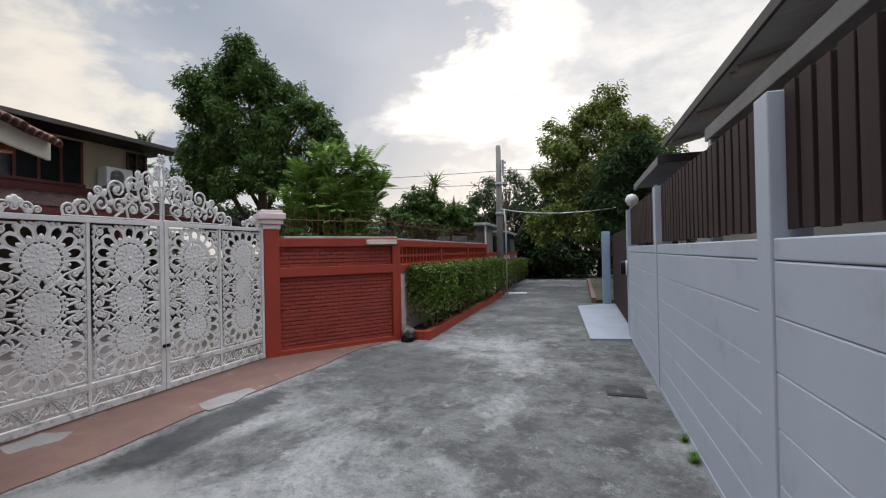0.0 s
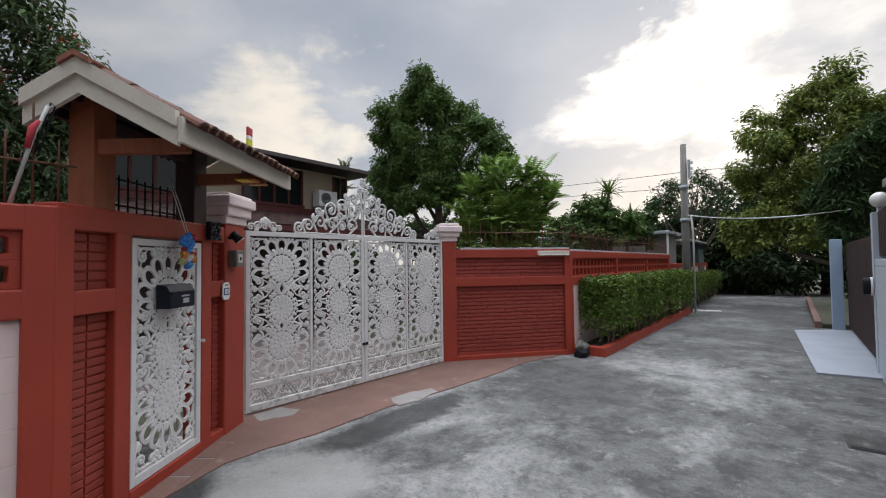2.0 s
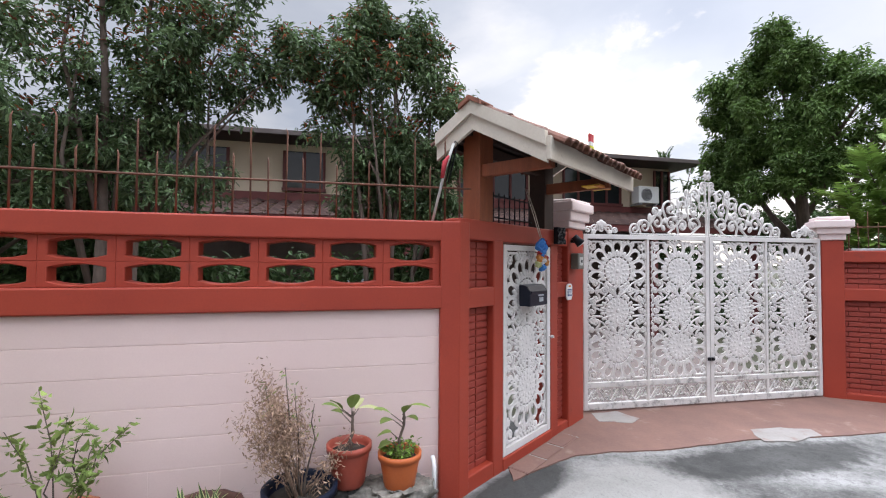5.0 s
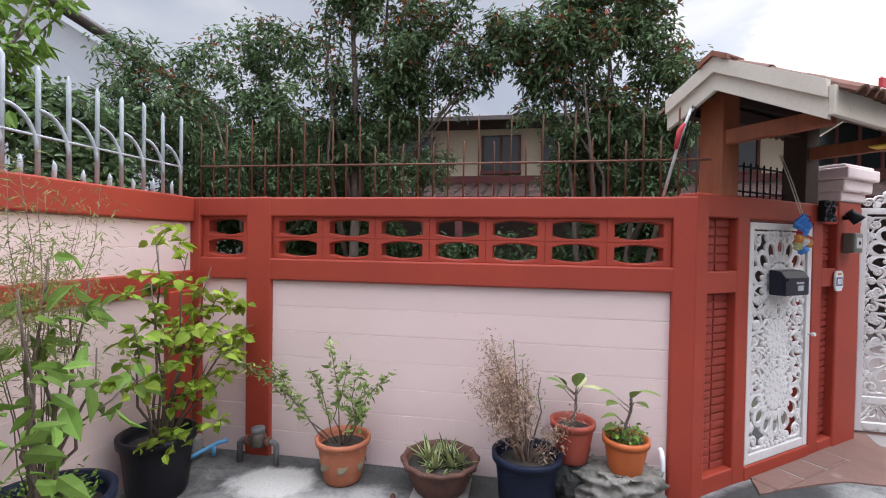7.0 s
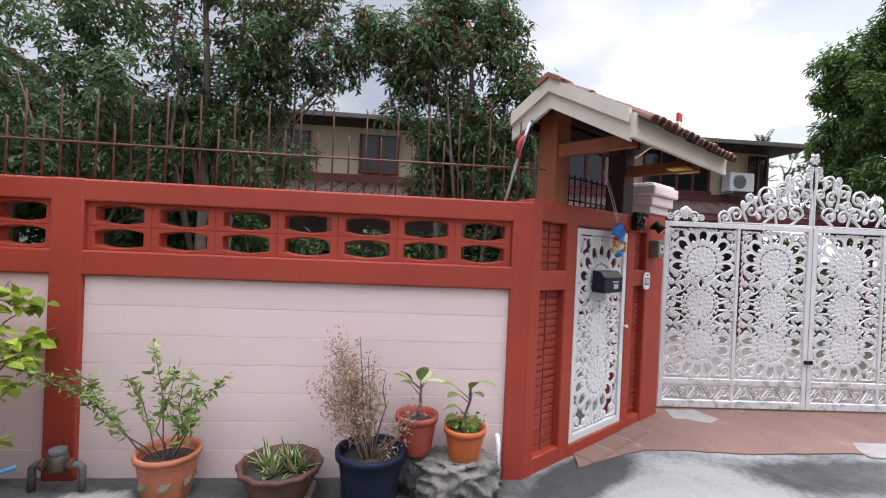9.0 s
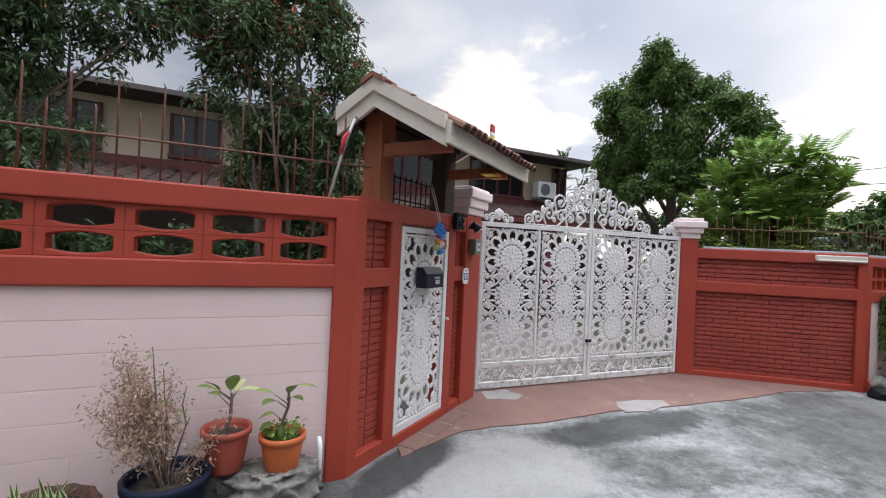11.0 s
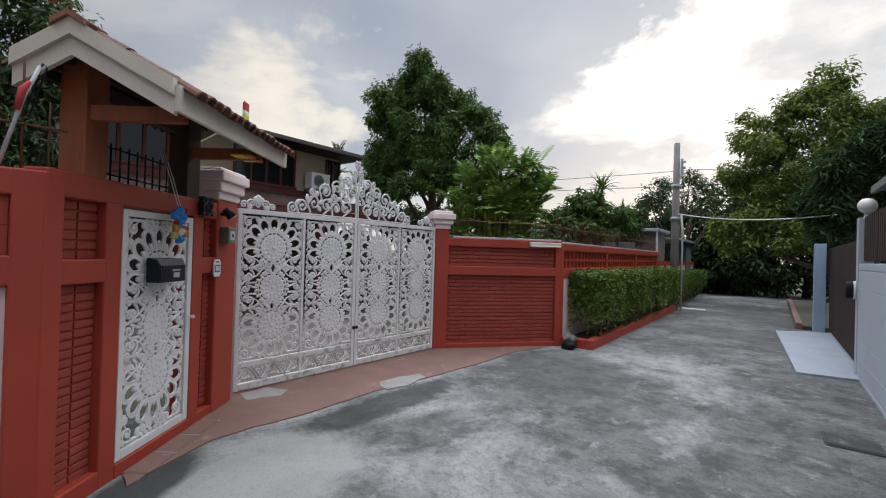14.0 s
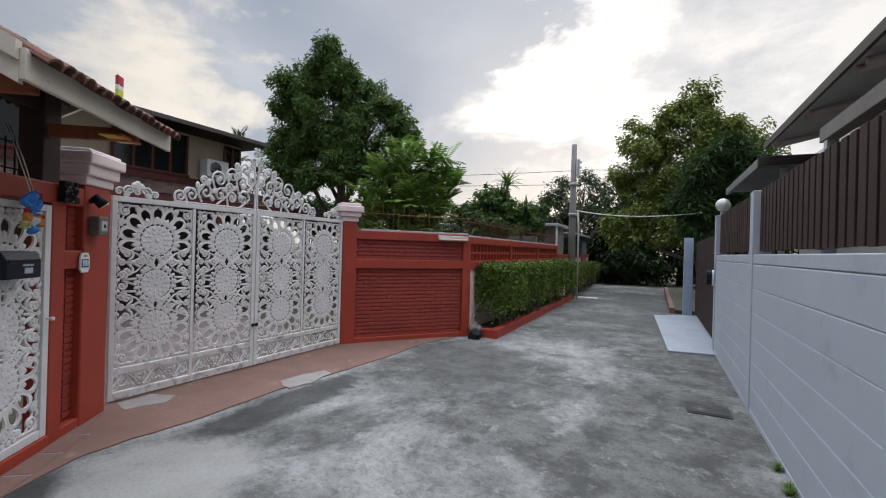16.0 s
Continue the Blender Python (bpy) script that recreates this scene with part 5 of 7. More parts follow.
AC = thing("air_conditioner", pose(HX + 0.30, 8.45, 3.60), "cream outdoor air conditioning unit on the house wall", "air conditioner")
boxpart("case", (-0.16, 0.20, -0.36, 0.36, 0, 0.52), M_WHITE, AC, 0.02)
bm = bmesh.new()
for rr in (0.06, 0.11, 0.155, 0.195):
    tube(bm, [(0.208, -0.08 + rr * math.cos(a), 0.26 + rr * math.sin(a)) for a in (2 * math.pi * k / 20 for k in range(21))], 0.006, 4)
part("grille", bm, M_WHITE, AC)
bm = bmesh.new(); tube(bm, [(0.18, -0.08, 0.26), (0.204, -0.08, 0.26)], 0.20, 24)
part("fan_opening", bm, M_BLACK, AC)
boxpart("bracket", (-0.28, 0.2, -0.3, -0.26, -0.05, 0.0), M_GREYSTEEL, AC, 0.004)
boxpart("bracket", (-0.28, 0.2, 0.26, 0.3, -0.05, 0.0), M_GREYSTEEL, AC, 0.004)

# pale building far behind the side wall
NB = thing("neighbour_house", pose(-4.2, -9.4, 0, 0, 0, -28), "pale grey house with a dark sloping roof edge", "house")
bm = bmesh.new()
vs = [bm.verts.new(p) for p in ((-7, 0, -0.05), (6, 0, -0.05), (6, 0, 8.0), (-2, 0, 4.7), (-7, 0, 4.7), (-7, -6, -0.05), (6, -6, -0.05), (6, -6, 8.0), (-2, -6, 4.7), (-7, -6, 4.7))]
for q in ((0, 1, 2, 3, 4), (9, 8, 7, 6, 5), (1, 6, 7, 2), (2, 7, 8, 3), (3, 8, 9, 4), (4, 9, 5, 0)):
    bm.faces.new([vs[i] for i in q])
part("wall", bm, mat("pale_grey_plaster", (0.34, 0.36, 0.39), (0.30, 0.32, 0.35), 0.8, 1, 30, 0.1), NB)
bm = bmesh.new()
tube(bm, [(-2.6, 0.1, 4.65), (2, 0.1, 6.55), (6.3, 0.1, 8.3)], 0.12, 4)
part("roof_edge", bm, M_ROOFDARK, NB)

# ---- trees ----
tree("tree", (-4.9, 10.2, 0), [(-5.24, 9.50, 6.96, 0.53, 0.53, 0.50), (-5.97, 9.50, 6.22, 0.82, 0.82, 0.78), (-4.79, 9.80, 6.25, 0.76, 0.76, 0.72), (-4.15, 9.80, 5.79, 0.50, 0.50, 0.47), (-6.57, 9.20, 5.41, 0.60, 0.60, 0.57), (-5.50, 9.50, 5.22, 0.97, 0.97, 0.92), (-4.37, 9.70, 5.00, 0.93, 0.93, 0.88), (-3.43, 9.90, 5.27, 0.58, 0.58, 0.55), (-3.06, 10.00, 4.95, 0.46, 0.46, 0.44), (-6.90, 9.50, 4.56, 0.68, 0.68, 0.64), (-5.72, 9.50, 4.07, 0.94, 0.94, 0.90), (-4.58, 9.70, 3.86, 0.78, 0.78, 0.74), (-3.63, 9.90, 4.21, 0.62, 0.62, 0.59), (-6.91, 9.50, 3.83, 0.45, 0.45, 0.43)],
     M_MANGO, "large dark green tree with dense rounded crown", 1200, 56, 0.24, 0.125, 0.38, 0.2, seed=2, limbs=14, inner=0.32)
tree("tree", (-0.2, 22.6, 0), [(-1.29, 23.00, 5.14, 0.61, 0.61, 0.58), (0.08, 23.00, 5.20, 0.72, 0.72, 0.68), (0.96, 23.00, 4.99, 0.59, 0.59, 0.56), (-0.54, 23.00, 4.48, 0.90, 0.90, 0.86), (0.94, 23.00, 4.10, 0.74, 0.74, 0.70), (-1.78, 23.00, 4.25, 0.46, 0.46, 0.44)],
     M_DARKTREE, "thin sparse tree beyond the power pole", 170, 26, 0.28, 0.15, 0.4, 0.13, seed=4, limbs=12)
tree("tree", (5.3, 20.5, 0), [(5.05, 19.50, 7.36, 0.91, 0.91, 0.86), (3.91, 19.50, 7.13, 0.83, 0.83, 0.78), (6.13, 19.50, 6.65, 0.84, 0.84, 0.80), (2.84, 19.50, 6.25, 0.94, 0.94, 0.89), (4.34, 19.50, 5.87, 1.33, 1.33, 1.26), (5.67, 19.50, 5.40, 1.18, 1.18, 1.12), (2.57, 19.50, 4.91, 1.11, 1.11, 1.06), (3.85, 19.50, 4.34, 1.33, 1.33, 1.27), (2.66, 19.50, 3.55, 1.04, 1.04, 0.99), (5.20, 19.50, 3.89, 1.19, 1.19, 1.13), (6.65, 19.50, 5.79, 0.70, 0.70, 0.66), (3.59, 19.50, 2.89, 1.10, 1.10, 1.04), (2.16, 19.50, 2.70, 0.87, 0.87, 0.83)],
     M_YELLOWTREE, "large olive green tree with yellowish new leaves", 950, 52, 0.34, 0.17, 0.42, 0.24, seed=5, limbs=13)
tree("tree", (5.5, 14.6, 0), [(5.23, 14.00, 4.57, 0.51, 0.51, 0.49), (4.58, 14.00, 4.07, 0.52, 0.52, 0.49), (5.53, 14.00, 3.83, 0.68, 0.68, 0.64), (4.40, 14.00, 3.30, 0.52, 0.52, 0.50), (5.04, 14.00, 3.00, 0.65, 0.65, 0.62), (5.82, 14.00, 3.13, 0.67, 0.67, 0.64), (4.55, 14.00, 2.60, 0.43, 0.43, 0.41)],
     M_DARKTREE, "dense deep green tree above the neighbour's gate", 480, 40, 0.26, 0.24, 0.2, 0.14, seed=6, limbs=7)
# unseen wall, added to keep low sky out of the gate's openings
slab_thing("wall_back", (-7.9, -0.05, 13.4, 13.55, -0.05, 2.15), M_CONCPOLE, "plain grey wall added to close off the garden", "wall")
# backdrop planting added inside the plot behind the gate, to cover bright sky
for i, (x, y, h, w) in enumerate(((-6.6, 8.0, 2.5, 0.9), (-3.6, 10.2, 2.6, 0.9), (-2.4, 10.6, 2.4, 0.8), (-5.2, 11.4, 2.8, 1.1), (-1.4, 10.2, 2.3, 0.7), (-6.9, 10.9, 3.4, 1.2), (-8.6, 12.4, 4.0, 1.5))):
    tree("shrub", (x, y, 0), [(x, y, h - 0.55, w, w, 0.55), (x + 0.2, y, h - 1.2, w, w, 0.6), (x, y + 0.2, 0.6, w, w, 0.5)], M_DARKTREE, "dark backdrop shrub added inside the plot", 150, 26, 0.22, 0.15, 0.5, 0.05, seed=90 + i, limbs=5, group="garden shrubs", category="shrub")
sheet("driveway", [(-7.9, 0.5), (-1.6, 1.9), (-1.5, 5.4), (-7.9, 7.5)], 0.0, 0.05, mat("worn_pinkish_drive", (0.15, 0.115, 0.10), (0.11, 0.085, 0.075), 0.8, 2, 40, 0.2), "dull pinkish cement driveway inside the gate", "driveway")
# far wood closing the lane, its shade put into the leaf colour
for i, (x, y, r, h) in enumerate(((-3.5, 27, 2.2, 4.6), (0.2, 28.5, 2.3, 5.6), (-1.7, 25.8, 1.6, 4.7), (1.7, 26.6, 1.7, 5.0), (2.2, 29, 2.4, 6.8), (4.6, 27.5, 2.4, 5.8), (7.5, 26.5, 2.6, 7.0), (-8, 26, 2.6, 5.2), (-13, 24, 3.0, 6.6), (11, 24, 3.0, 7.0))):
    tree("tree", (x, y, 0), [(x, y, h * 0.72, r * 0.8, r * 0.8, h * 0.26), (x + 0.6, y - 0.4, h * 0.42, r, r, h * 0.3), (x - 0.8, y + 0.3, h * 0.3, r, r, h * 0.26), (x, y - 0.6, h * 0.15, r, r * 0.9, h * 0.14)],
         M_FARWOOD, "tree at the lane's end, shade put into its leaf colour", 330, 28, 0.45, 0.27, 0.42, 0.16, seed=20 + i, limbs=5, group="far trees")
# tall shrubs with red tips behind the front wall
tree("shrub", (-1.5, -4.6, 0), [(-1.50, -5.16, 3.53, 0.72, 0.72, 0.69), (-1.50, -4.06, 3.60, 0.63, 0.63, 0.60), (-1.50, -5.64, 3.09, 0.67, 0.67, 0.63), (-1.50, -4.60, 3.01, 0.72, 0.72, 0.69), (-1.50, -3.62, 3.05, 0.51, 0.51, 0.49), (-1.50, -5.20, 2.45, 0.67, 0.67, 0.63), (-1.50, -4.33, 2.42, 0.60, 0.60, 0.57), (-1.50, -3.54, 2.45, 0.42, 0.42, 0.40), (-1.40, -6.27, 2.86, 0.54, 0.54, 0.51), (-1.90, -3.36, 2.53, 0.39, 0.39, 0.37), (-1.90, -4.28, 2.23, 0.39, 0.39, 0.37), (-1.90, -5.21, 2.19, 0.53, 0.53, 0.50)],
     M_BUSH, "broad dark shrub with dense glossy leaves", 720, 37, 0.17, 0.078, 0.36, 0.07, seed=31, limbs=14, group="shrubs behind the wall", extra=(M_REDTIP, 0.12), category="shrub", stems=(((-1.5, -4.7, 0), (-1.5, -5.0, 3.2), 0.05), ((-1.4, -4.4, 0), (-1.5, -3.9, 3.4), 0.045)))
tree("shrub", (-1.6, -2.9, 0), [(-1.60, -3.09, 4.13, 0.40, 0.40, 0.38), (-1.60, -2.53, 3.84, 0.46, 0.46, 0.43), (-1.60, -2.04, 3.92, 0.35, 0.35, 0.34), (-1.60, -2.27, 3.37, 0.49, 0.49, 0.46), (-1.60, -2.75, 3.17, 0.43, 0.43, 0.41), (-1.60, -1.72, 3.57, 0.29, 0.29, 0.28), (-1.60, -2.61, 2.62, 0.44, 0.44, 0.42), (-1.60, -2.23, 2.46, 0.28, 0.28, 0.26), (-1.60, -3.20, 3.58, 0.37, 0.37, 0.35), (-1.60, -3.30, 4.66, 0.43, 0.43, 0.41), (-1.60, -2.56, 4.57, 0.36, 0.36, 0.35), (-1.60, -1.94, 4.40, 0.24, 0.24, 0.23), (-1.60, -3.05, 2.85, 0.31, 0.31, 0.29), (-1.70, -1.43, 3.71, 0.27, 0.27, 0.26), (-1.70, -1.32, 4.02, 0.26, 0.26, 0.25), (-1.70, -1.57, 3.98, 0.25, 0.25, 0.24)],
     M_BUSH, "tall shrub on two grey stems with reddish young leaves", 640, 36, 0.15, 0.078, 0.34, 0.07, seed=32, limbs=14, group="shrubs behind the wall", extra=(M_REDTIP, 0.22), category="shrub", stems=(((-1.5, -2.92, 0), (-1.5, -3.05, 4.8), 0.06), ((-1.55, -2.78, 0), (-1.6, -2.65, 4.7), 0.05), ((-1.7, -2.4, 0), (-1.6, -2.1, 3.9), 0.025)))
tree("shrub", (-1.7, -0.4, 0), [(-1.70, -0.53, 4.17, 0.38, 0.38, 0.36), (-1.70, -0.88, 3.79, 0.38, 0.38, 0.36), (-1.70, 0.07, 3.88, 0.36, 0.36, 0.34), (-1.70, -0.40, 3.53, 0.49, 0.49, 0.47), (-1.70, -1.02, 3.35, 0.30, 0.30, 0.28), (-1.70, 0.28, 3.40, 0.34, 0.34, 0.32), (-1.70, -0.10, 3.02, 0.43, 0.43, 0.41), (-1.70, -0.66, 2.90, 0.28, 0.28, 0.26), (-1.70, 0.24, 2.78, 0.28, 0.28, 0.26), (-1.70, -0.48, 4.50, 0.25, 0.25, 0.23), (-1.70, -0.10, 4.27, 0.28, 0.28, 0.26), (-1.70, -0.36, 2.54, 0.25, 0.25, 0.24), (-1.70, -1.12, 3.69, 0.19, 0.19, 0.18), (-1.70, 0.47, 3.16, 0.22, 0.22, 0.20), (-1.70, 0.26, 2.48, 0.23, 0.23, 0.22), (-1.70, -0.82, 2.43, 0.17, 0.17, 0.17), (-1.70, 0.42, 3.62, 0.17, 0.17, 0.16), (-1.75, -0.27, 2.74, 0.34, 0.34, 0.33), (-1.75, -0.61, 2.57, 0.20, 0.20, 0.19), (-1.75, 0.15, 2.51, 0.26, 0.26, 0.25), (-1.75, -0.35, 2.40, 0.25, 0.25, 0.24)],
     M_BUSH, "rounded shrub on several slim stems with reddish young leaves", 740, 36, 0.15, 0.078, 0.34, 0.06, seed=33, limbs=14, group="shrubs behind the wall", extra=(M_REDTIP, 0.22), category="shrub", stems=(((-1.6, -0.5, 0), (-1.6, -0.75, 3.9), 0.035), ((-1.65, -0.3, 0), (-1.7, -0.25, 4.2), 0.035), ((-1.7, -0.25, 0), (-1.7, 0.2, 4.0), 0.03), ((-1.6, -0.15, 0), (-1.6, 0.4, 3.4), 0.03)))
# added backing shrubs, darker leaves standing in for the crowns' shaded depth
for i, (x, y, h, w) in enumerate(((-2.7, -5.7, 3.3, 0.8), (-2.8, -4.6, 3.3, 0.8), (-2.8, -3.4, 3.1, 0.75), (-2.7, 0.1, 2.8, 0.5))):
    tree("shrub", (x, y, 0), [(x, y, h - 0.6, w, w, 0.6), (x + 0.1, y - 0.2, h - 1.4, w, w, 0.6), (x, y + 0.2, 0.9, w, w, 0.6)], M_DARKTREE, "added backing shrub, leaves coloured dark for the taller ones' shade", 330, 28, 0.2, 0.11, 0.42, 0.05, seed=150 + i, limbs=6, group="shaded shrubs behind the wall", category="shrub")
# low shrubs added to darken the openings of the openwork
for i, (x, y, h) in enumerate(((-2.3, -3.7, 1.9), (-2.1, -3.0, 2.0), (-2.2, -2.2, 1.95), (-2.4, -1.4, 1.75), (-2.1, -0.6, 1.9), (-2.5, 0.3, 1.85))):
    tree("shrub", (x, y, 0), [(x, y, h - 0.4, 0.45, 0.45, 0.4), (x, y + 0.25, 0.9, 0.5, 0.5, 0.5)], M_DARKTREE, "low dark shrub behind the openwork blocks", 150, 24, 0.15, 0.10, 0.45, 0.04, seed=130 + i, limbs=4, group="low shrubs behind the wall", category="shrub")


tree("shrub", (0.3, -5.3, 0), [(-0.22, -5.20, 2.63, 0.48, 0.48, 0.46), (0.14, -5.20, 2.69, 0.25, 0.25, 0.23), (-0.52, -5.20, 2.59, 0.40, 0.40, 0.38), (-0.06, -5.20, 2.28, 0.47, 0.47, 0.44)], M_BUSH, "dark flowering shrub beyond the side wall", 300, 24, 0.14, 0.09, 0.5, 0.05, seed=44, limbs=6, category="shrub")
tree("tree", (2.0, -5.2, 0), [(0.82, -4.60, 3.15, 0.23, 0.23, 0.22), (0.51, -4.60, 3.36, 0.19, 0.19, 0.18), (0.95, -4.60, 2.90, 0.22, 0.22, 0.21), (0.63, -4.60, 2.95, 0.19, 0.19, 0.18), (0.38, -4.60, 3.49, 0.13, 0.13, 0.13), (0.88, -4.60, 2.63, 0.15, 0.15, 0.15)], M_MID, "light-leaved small tree leaning over the side wall", 40, 9, 0.14, 0.13, 0.4, 0.06, seed=45, limbs=8)
# ---- hedge, frond tree, spiky plant ----
def hedge(name, x0, x1, y0, y1, top, n, seed, label):
    rng = np.random.default_rng(seed)
    root = thing(name, pose(0, 0, 0), label, "hedge")
    bm = bmesh.new()
    for k in range(int((y1 - y0) / 0.16)):
        y = y0 + 0.1 + k * 0.16 + rng.uniform(-0.05, 0.05)
        x = rng.uniform(x0 + 0.12, x1 - 0.12)
        for j in range(2):
            tube(bm, [(x, y, 0.1), (x + rng.normal() * 0.04, y + rng.normal() * 0.05, 0.45), (x + rng.normal() * 0.1, y + rng.normal() * 0.1, 1.0)], [0.016, 0.012, 0.005], 5)
    tagged(part("stem_tangle", bm, M_BARK, root), kind="stuff")
    p = rng.random((n, 3))
    f = rng.random(n)
    z = np.where(f < 0.34, 1.0, p[:, 2] ** 0.75)
    x = np.where((f >= 0.34) & (f < 0.8), 1.0, p[:, 0])
    y = np.where(f >= 0.92, 0.0, p[:, 1])
    wob = 0.035 * np.sin(y * 23) + 0.03 * np.sin(y * 57 + x * 7)
    pts = np.stack([x0 + x * (x1 - x0) + wob * (x > 0.9), y0 + y * (y1 - y0), 0.22 + z * (top - 0.22) + wob * (z > 0.9)], 1)
    pts += rng.normal(size=pts.shape) * (0.022, 0.022, 0.022) - np.abs(rng.normal(size=pts.shape)) * (0.045, 0, 0.03)
    keep = rng.random(n) < np.clip((pts[:, 2] - 0.28) / 0.65, 0.05, 1)
    out = np.stack([(x > 0.99) * 1.0, (y < 0.01) * -1.0, (z > 0.99) * 1.0], 1)
    v, fc = leaves(rng, pts[keep], 0.066, 0.6, 0.25, out[keep])
    tagged(pydata("leaves", v, fc, M_HEDGE, root), kind="stuff")
    # solid core in a darker leaf green stands in for the shaded inside
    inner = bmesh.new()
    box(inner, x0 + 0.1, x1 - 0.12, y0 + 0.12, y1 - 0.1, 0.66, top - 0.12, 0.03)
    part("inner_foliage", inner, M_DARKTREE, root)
    return root


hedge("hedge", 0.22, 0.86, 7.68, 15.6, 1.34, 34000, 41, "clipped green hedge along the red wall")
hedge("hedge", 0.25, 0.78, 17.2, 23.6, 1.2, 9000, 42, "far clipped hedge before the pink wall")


def frond(rng, p, az, el, length, pairs, ll, wd, V, F, curve=0.7):
    d = np.array([math.cos(az) * math.cos(el), math.sin(az) * math.cos(el), math.sin(el)])
    pos = np.array(p, float)
    step = length / pairs
    for i in range(pairs):
        d = d + np.array([0, 0, -curve / pairs])
        d /= np.linalg.norm(d)
        side = np.cross(d, (0, 0, 1)); side /= np.linalg.norm(side) + 1e-9
        up = np.cross(side, d)
        L = ll * (0.55 + 0.9 * math.sin(math.pi * (i + 1) / (pairs + 1)) ** 0.6) * 0.8
        for s in (-1, 1):
            t = s * side * 0.85 + d * 0.5 - up * 0.22
            t /= np.linalg.norm(t)
            w = np.cross(t, up); w /= np.linalg.norm(w) + 1e-9
            b = len(V)
            V.extend([pos, pos + t * L * 0.5 + w * wd * L, pos + t * L, pos + t * L * 0.5 - w * wd * L])
            F.extend([(b, b + 1, b + 2), (b, b + 2, b + 3)])
        b = len(V)
        q = pos + d * step
        V.extend([pos - side * 0.004, pos + side * 0.004, q + side * 0.004, q - side * 0.004])
        F.append((b, b + 1, b + 2, b + 3))
        pos = q


def frond_tree(base, tips, label, seed, n=14, length=0.75, ll=0.17, material=None):
    rng = np.random.default_rng(seed)
    root = thing("tree", pose(*base), label, "tree")
    bm = bmesh.new()
    V, F = [], []
    for tip in tips:
        t = Vector(tip) - Vector(base)
        s = Vector((rng.normal() * 0.12, rng.normal() * 0.12, 0))
        mid = s.lerp(t, 0.55) + Vector((rng.normal() * 0.12, rng.normal() * 0.12, 0.1))
        tube(bm, [s, mid, t], [0.035, 0.025, 0.012], 6)
        for k in range(n):
            f = rng.uniform(0.45, 1.0)
            p = (mid.lerp(t, (f - 0.45) / 0.55))
            frond(rng, p, rng.uniform(0, 2 * math.pi), rng.uniform(0.25, 1.35), length * rng.uniform(0.7, 1.15), 9, ll, 0.15, V, F, 0.7)
    part("trunk", bm, M_BARK, root)
    pydata("crown", V, F, material or M_FROND, root)


frond_tree((-1.55, 8.1, 0), [(-2.35, 7.8, 3.45), (-2.0, 8.1, 3.85), (-1.6, 8.0, 3.75), (-1.2, 8.2, 3.6), (-0.85, 8.3, 3.75), (-0.65, 8.4, 3.3), (-2.5, 7.7, 2.9), (-1.5, 7.9, 3.0), (-1.1, 8.1, 2.7), (-1.9, 8.0, 2.4)], "light green young tree with feathery fronds", 51, 46, 0.58, 0.2)
tree("shrub", (-0.9, 11.7, 0), [(-0.9, 11.7, 3.0, 0.8, 0.7, 0.55), (-1.5, 11.5, 2.8, 0.5, 0.5, 0.45), (-0.2, 11.9, 2.6, 0.5, 0.5, 0.4), (-0.7, 11.7, 2.2, 0.9, 0.6, 0.4)], M_MANGO, "leafy shrub behind the wall", 230, 30, 0.14, 0.15, 0.5, 0.06, seed=52, limbs=6, category="shrub")
tree("shrub", (-1.9, 14.2, 0), [(-1.9, 14.2, 2.9, 1.1, 1.1, 0.7), (-0.9, 14.6, 2.5, 0.9, 0.9, 0.6)], M_DARKTREE, "dark bush behind the wall", 260, 30, 0.18, 0.17, 0.5, 0.08, seed=53, limbs=6, category="shrub")


def straps(rng, base, n, length, width, V, F, el=(0.3, 1.4), droop=1.2, seg=5):
    for k in range(n):
        az, e = rng.uniform(0, 2 * math.pi), rng.uniform(*el)
        d = np.array([math.cos(az) * math.cos(e), math.sin(az) * math.cos(e), math.sin(e)])
        side = np.array([-math.sin(az), math.cos(az), 0.0])
        pos = np.array(base, float)
        L = length * rng.uniform(0.7, 1.15)
        b = len(V)
        for i in range(seg + 1):
            w = width * (0.5 + 0.6 * math.sin(math.pi * min(1, 0.25 + 0.75 * i / seg))) * (1 - (i / seg) ** 3)
            V.extend([pos - side * w, pos + np.array([0, 0, -w * 0.4]), pos + side * w])
            pos = pos + d * L / seg
            d = d + np.array([0, 0, -droop / seg]); d /= np.linalg.norm(d)
        for i in range(seg):
            for j in range(2):
                F.append((b + 3 * i + j, b + 3 * i + j + 1, b + 3 * i + j + 4, b + 3 * i + j + 3))


DR = thing("dracaena", pose(-0.55, 11.8, 0), "spiky plant with arching yellow-green leaves", "plant")
bm = bmesh.new()
for x, y, h in ((0, 0, 3.55), (0.5, 0.25, 2.75), (-0.25, 0.15, 3.2)):
    tube(bm, [(x * 0.3, y * 0.3, 0), (x * 0.7, y * 0.8, h * 0.6), (x, y, h)], [0.06, 0.05, 0.04], 7)
part("stem", bm, M_BARK, DR)
rng = np.random.default_rng(55)
V, F = [], []
for x, y, h in ((0, 0, 3.55), (0.5, 0.25, 2.75), (-0.25, 0.15, 3.2)):
    straps(rng, (x, y, h), 46, 0.62, 0.026, V, F)
pydata("leaves", V, F, M_SPIKY, DR)
# distant pinnate tree by the house roof
frond_tree((-13.5, 13.2, 0), [(-13.5, 13.2, 6.7), (-12.6, 13.9, 6.1), (-14.0, 12.8, 6.3)], "distant thin feathery tree behind the house", 56, 16, 0.6, 0.2, M_DARKTREE)

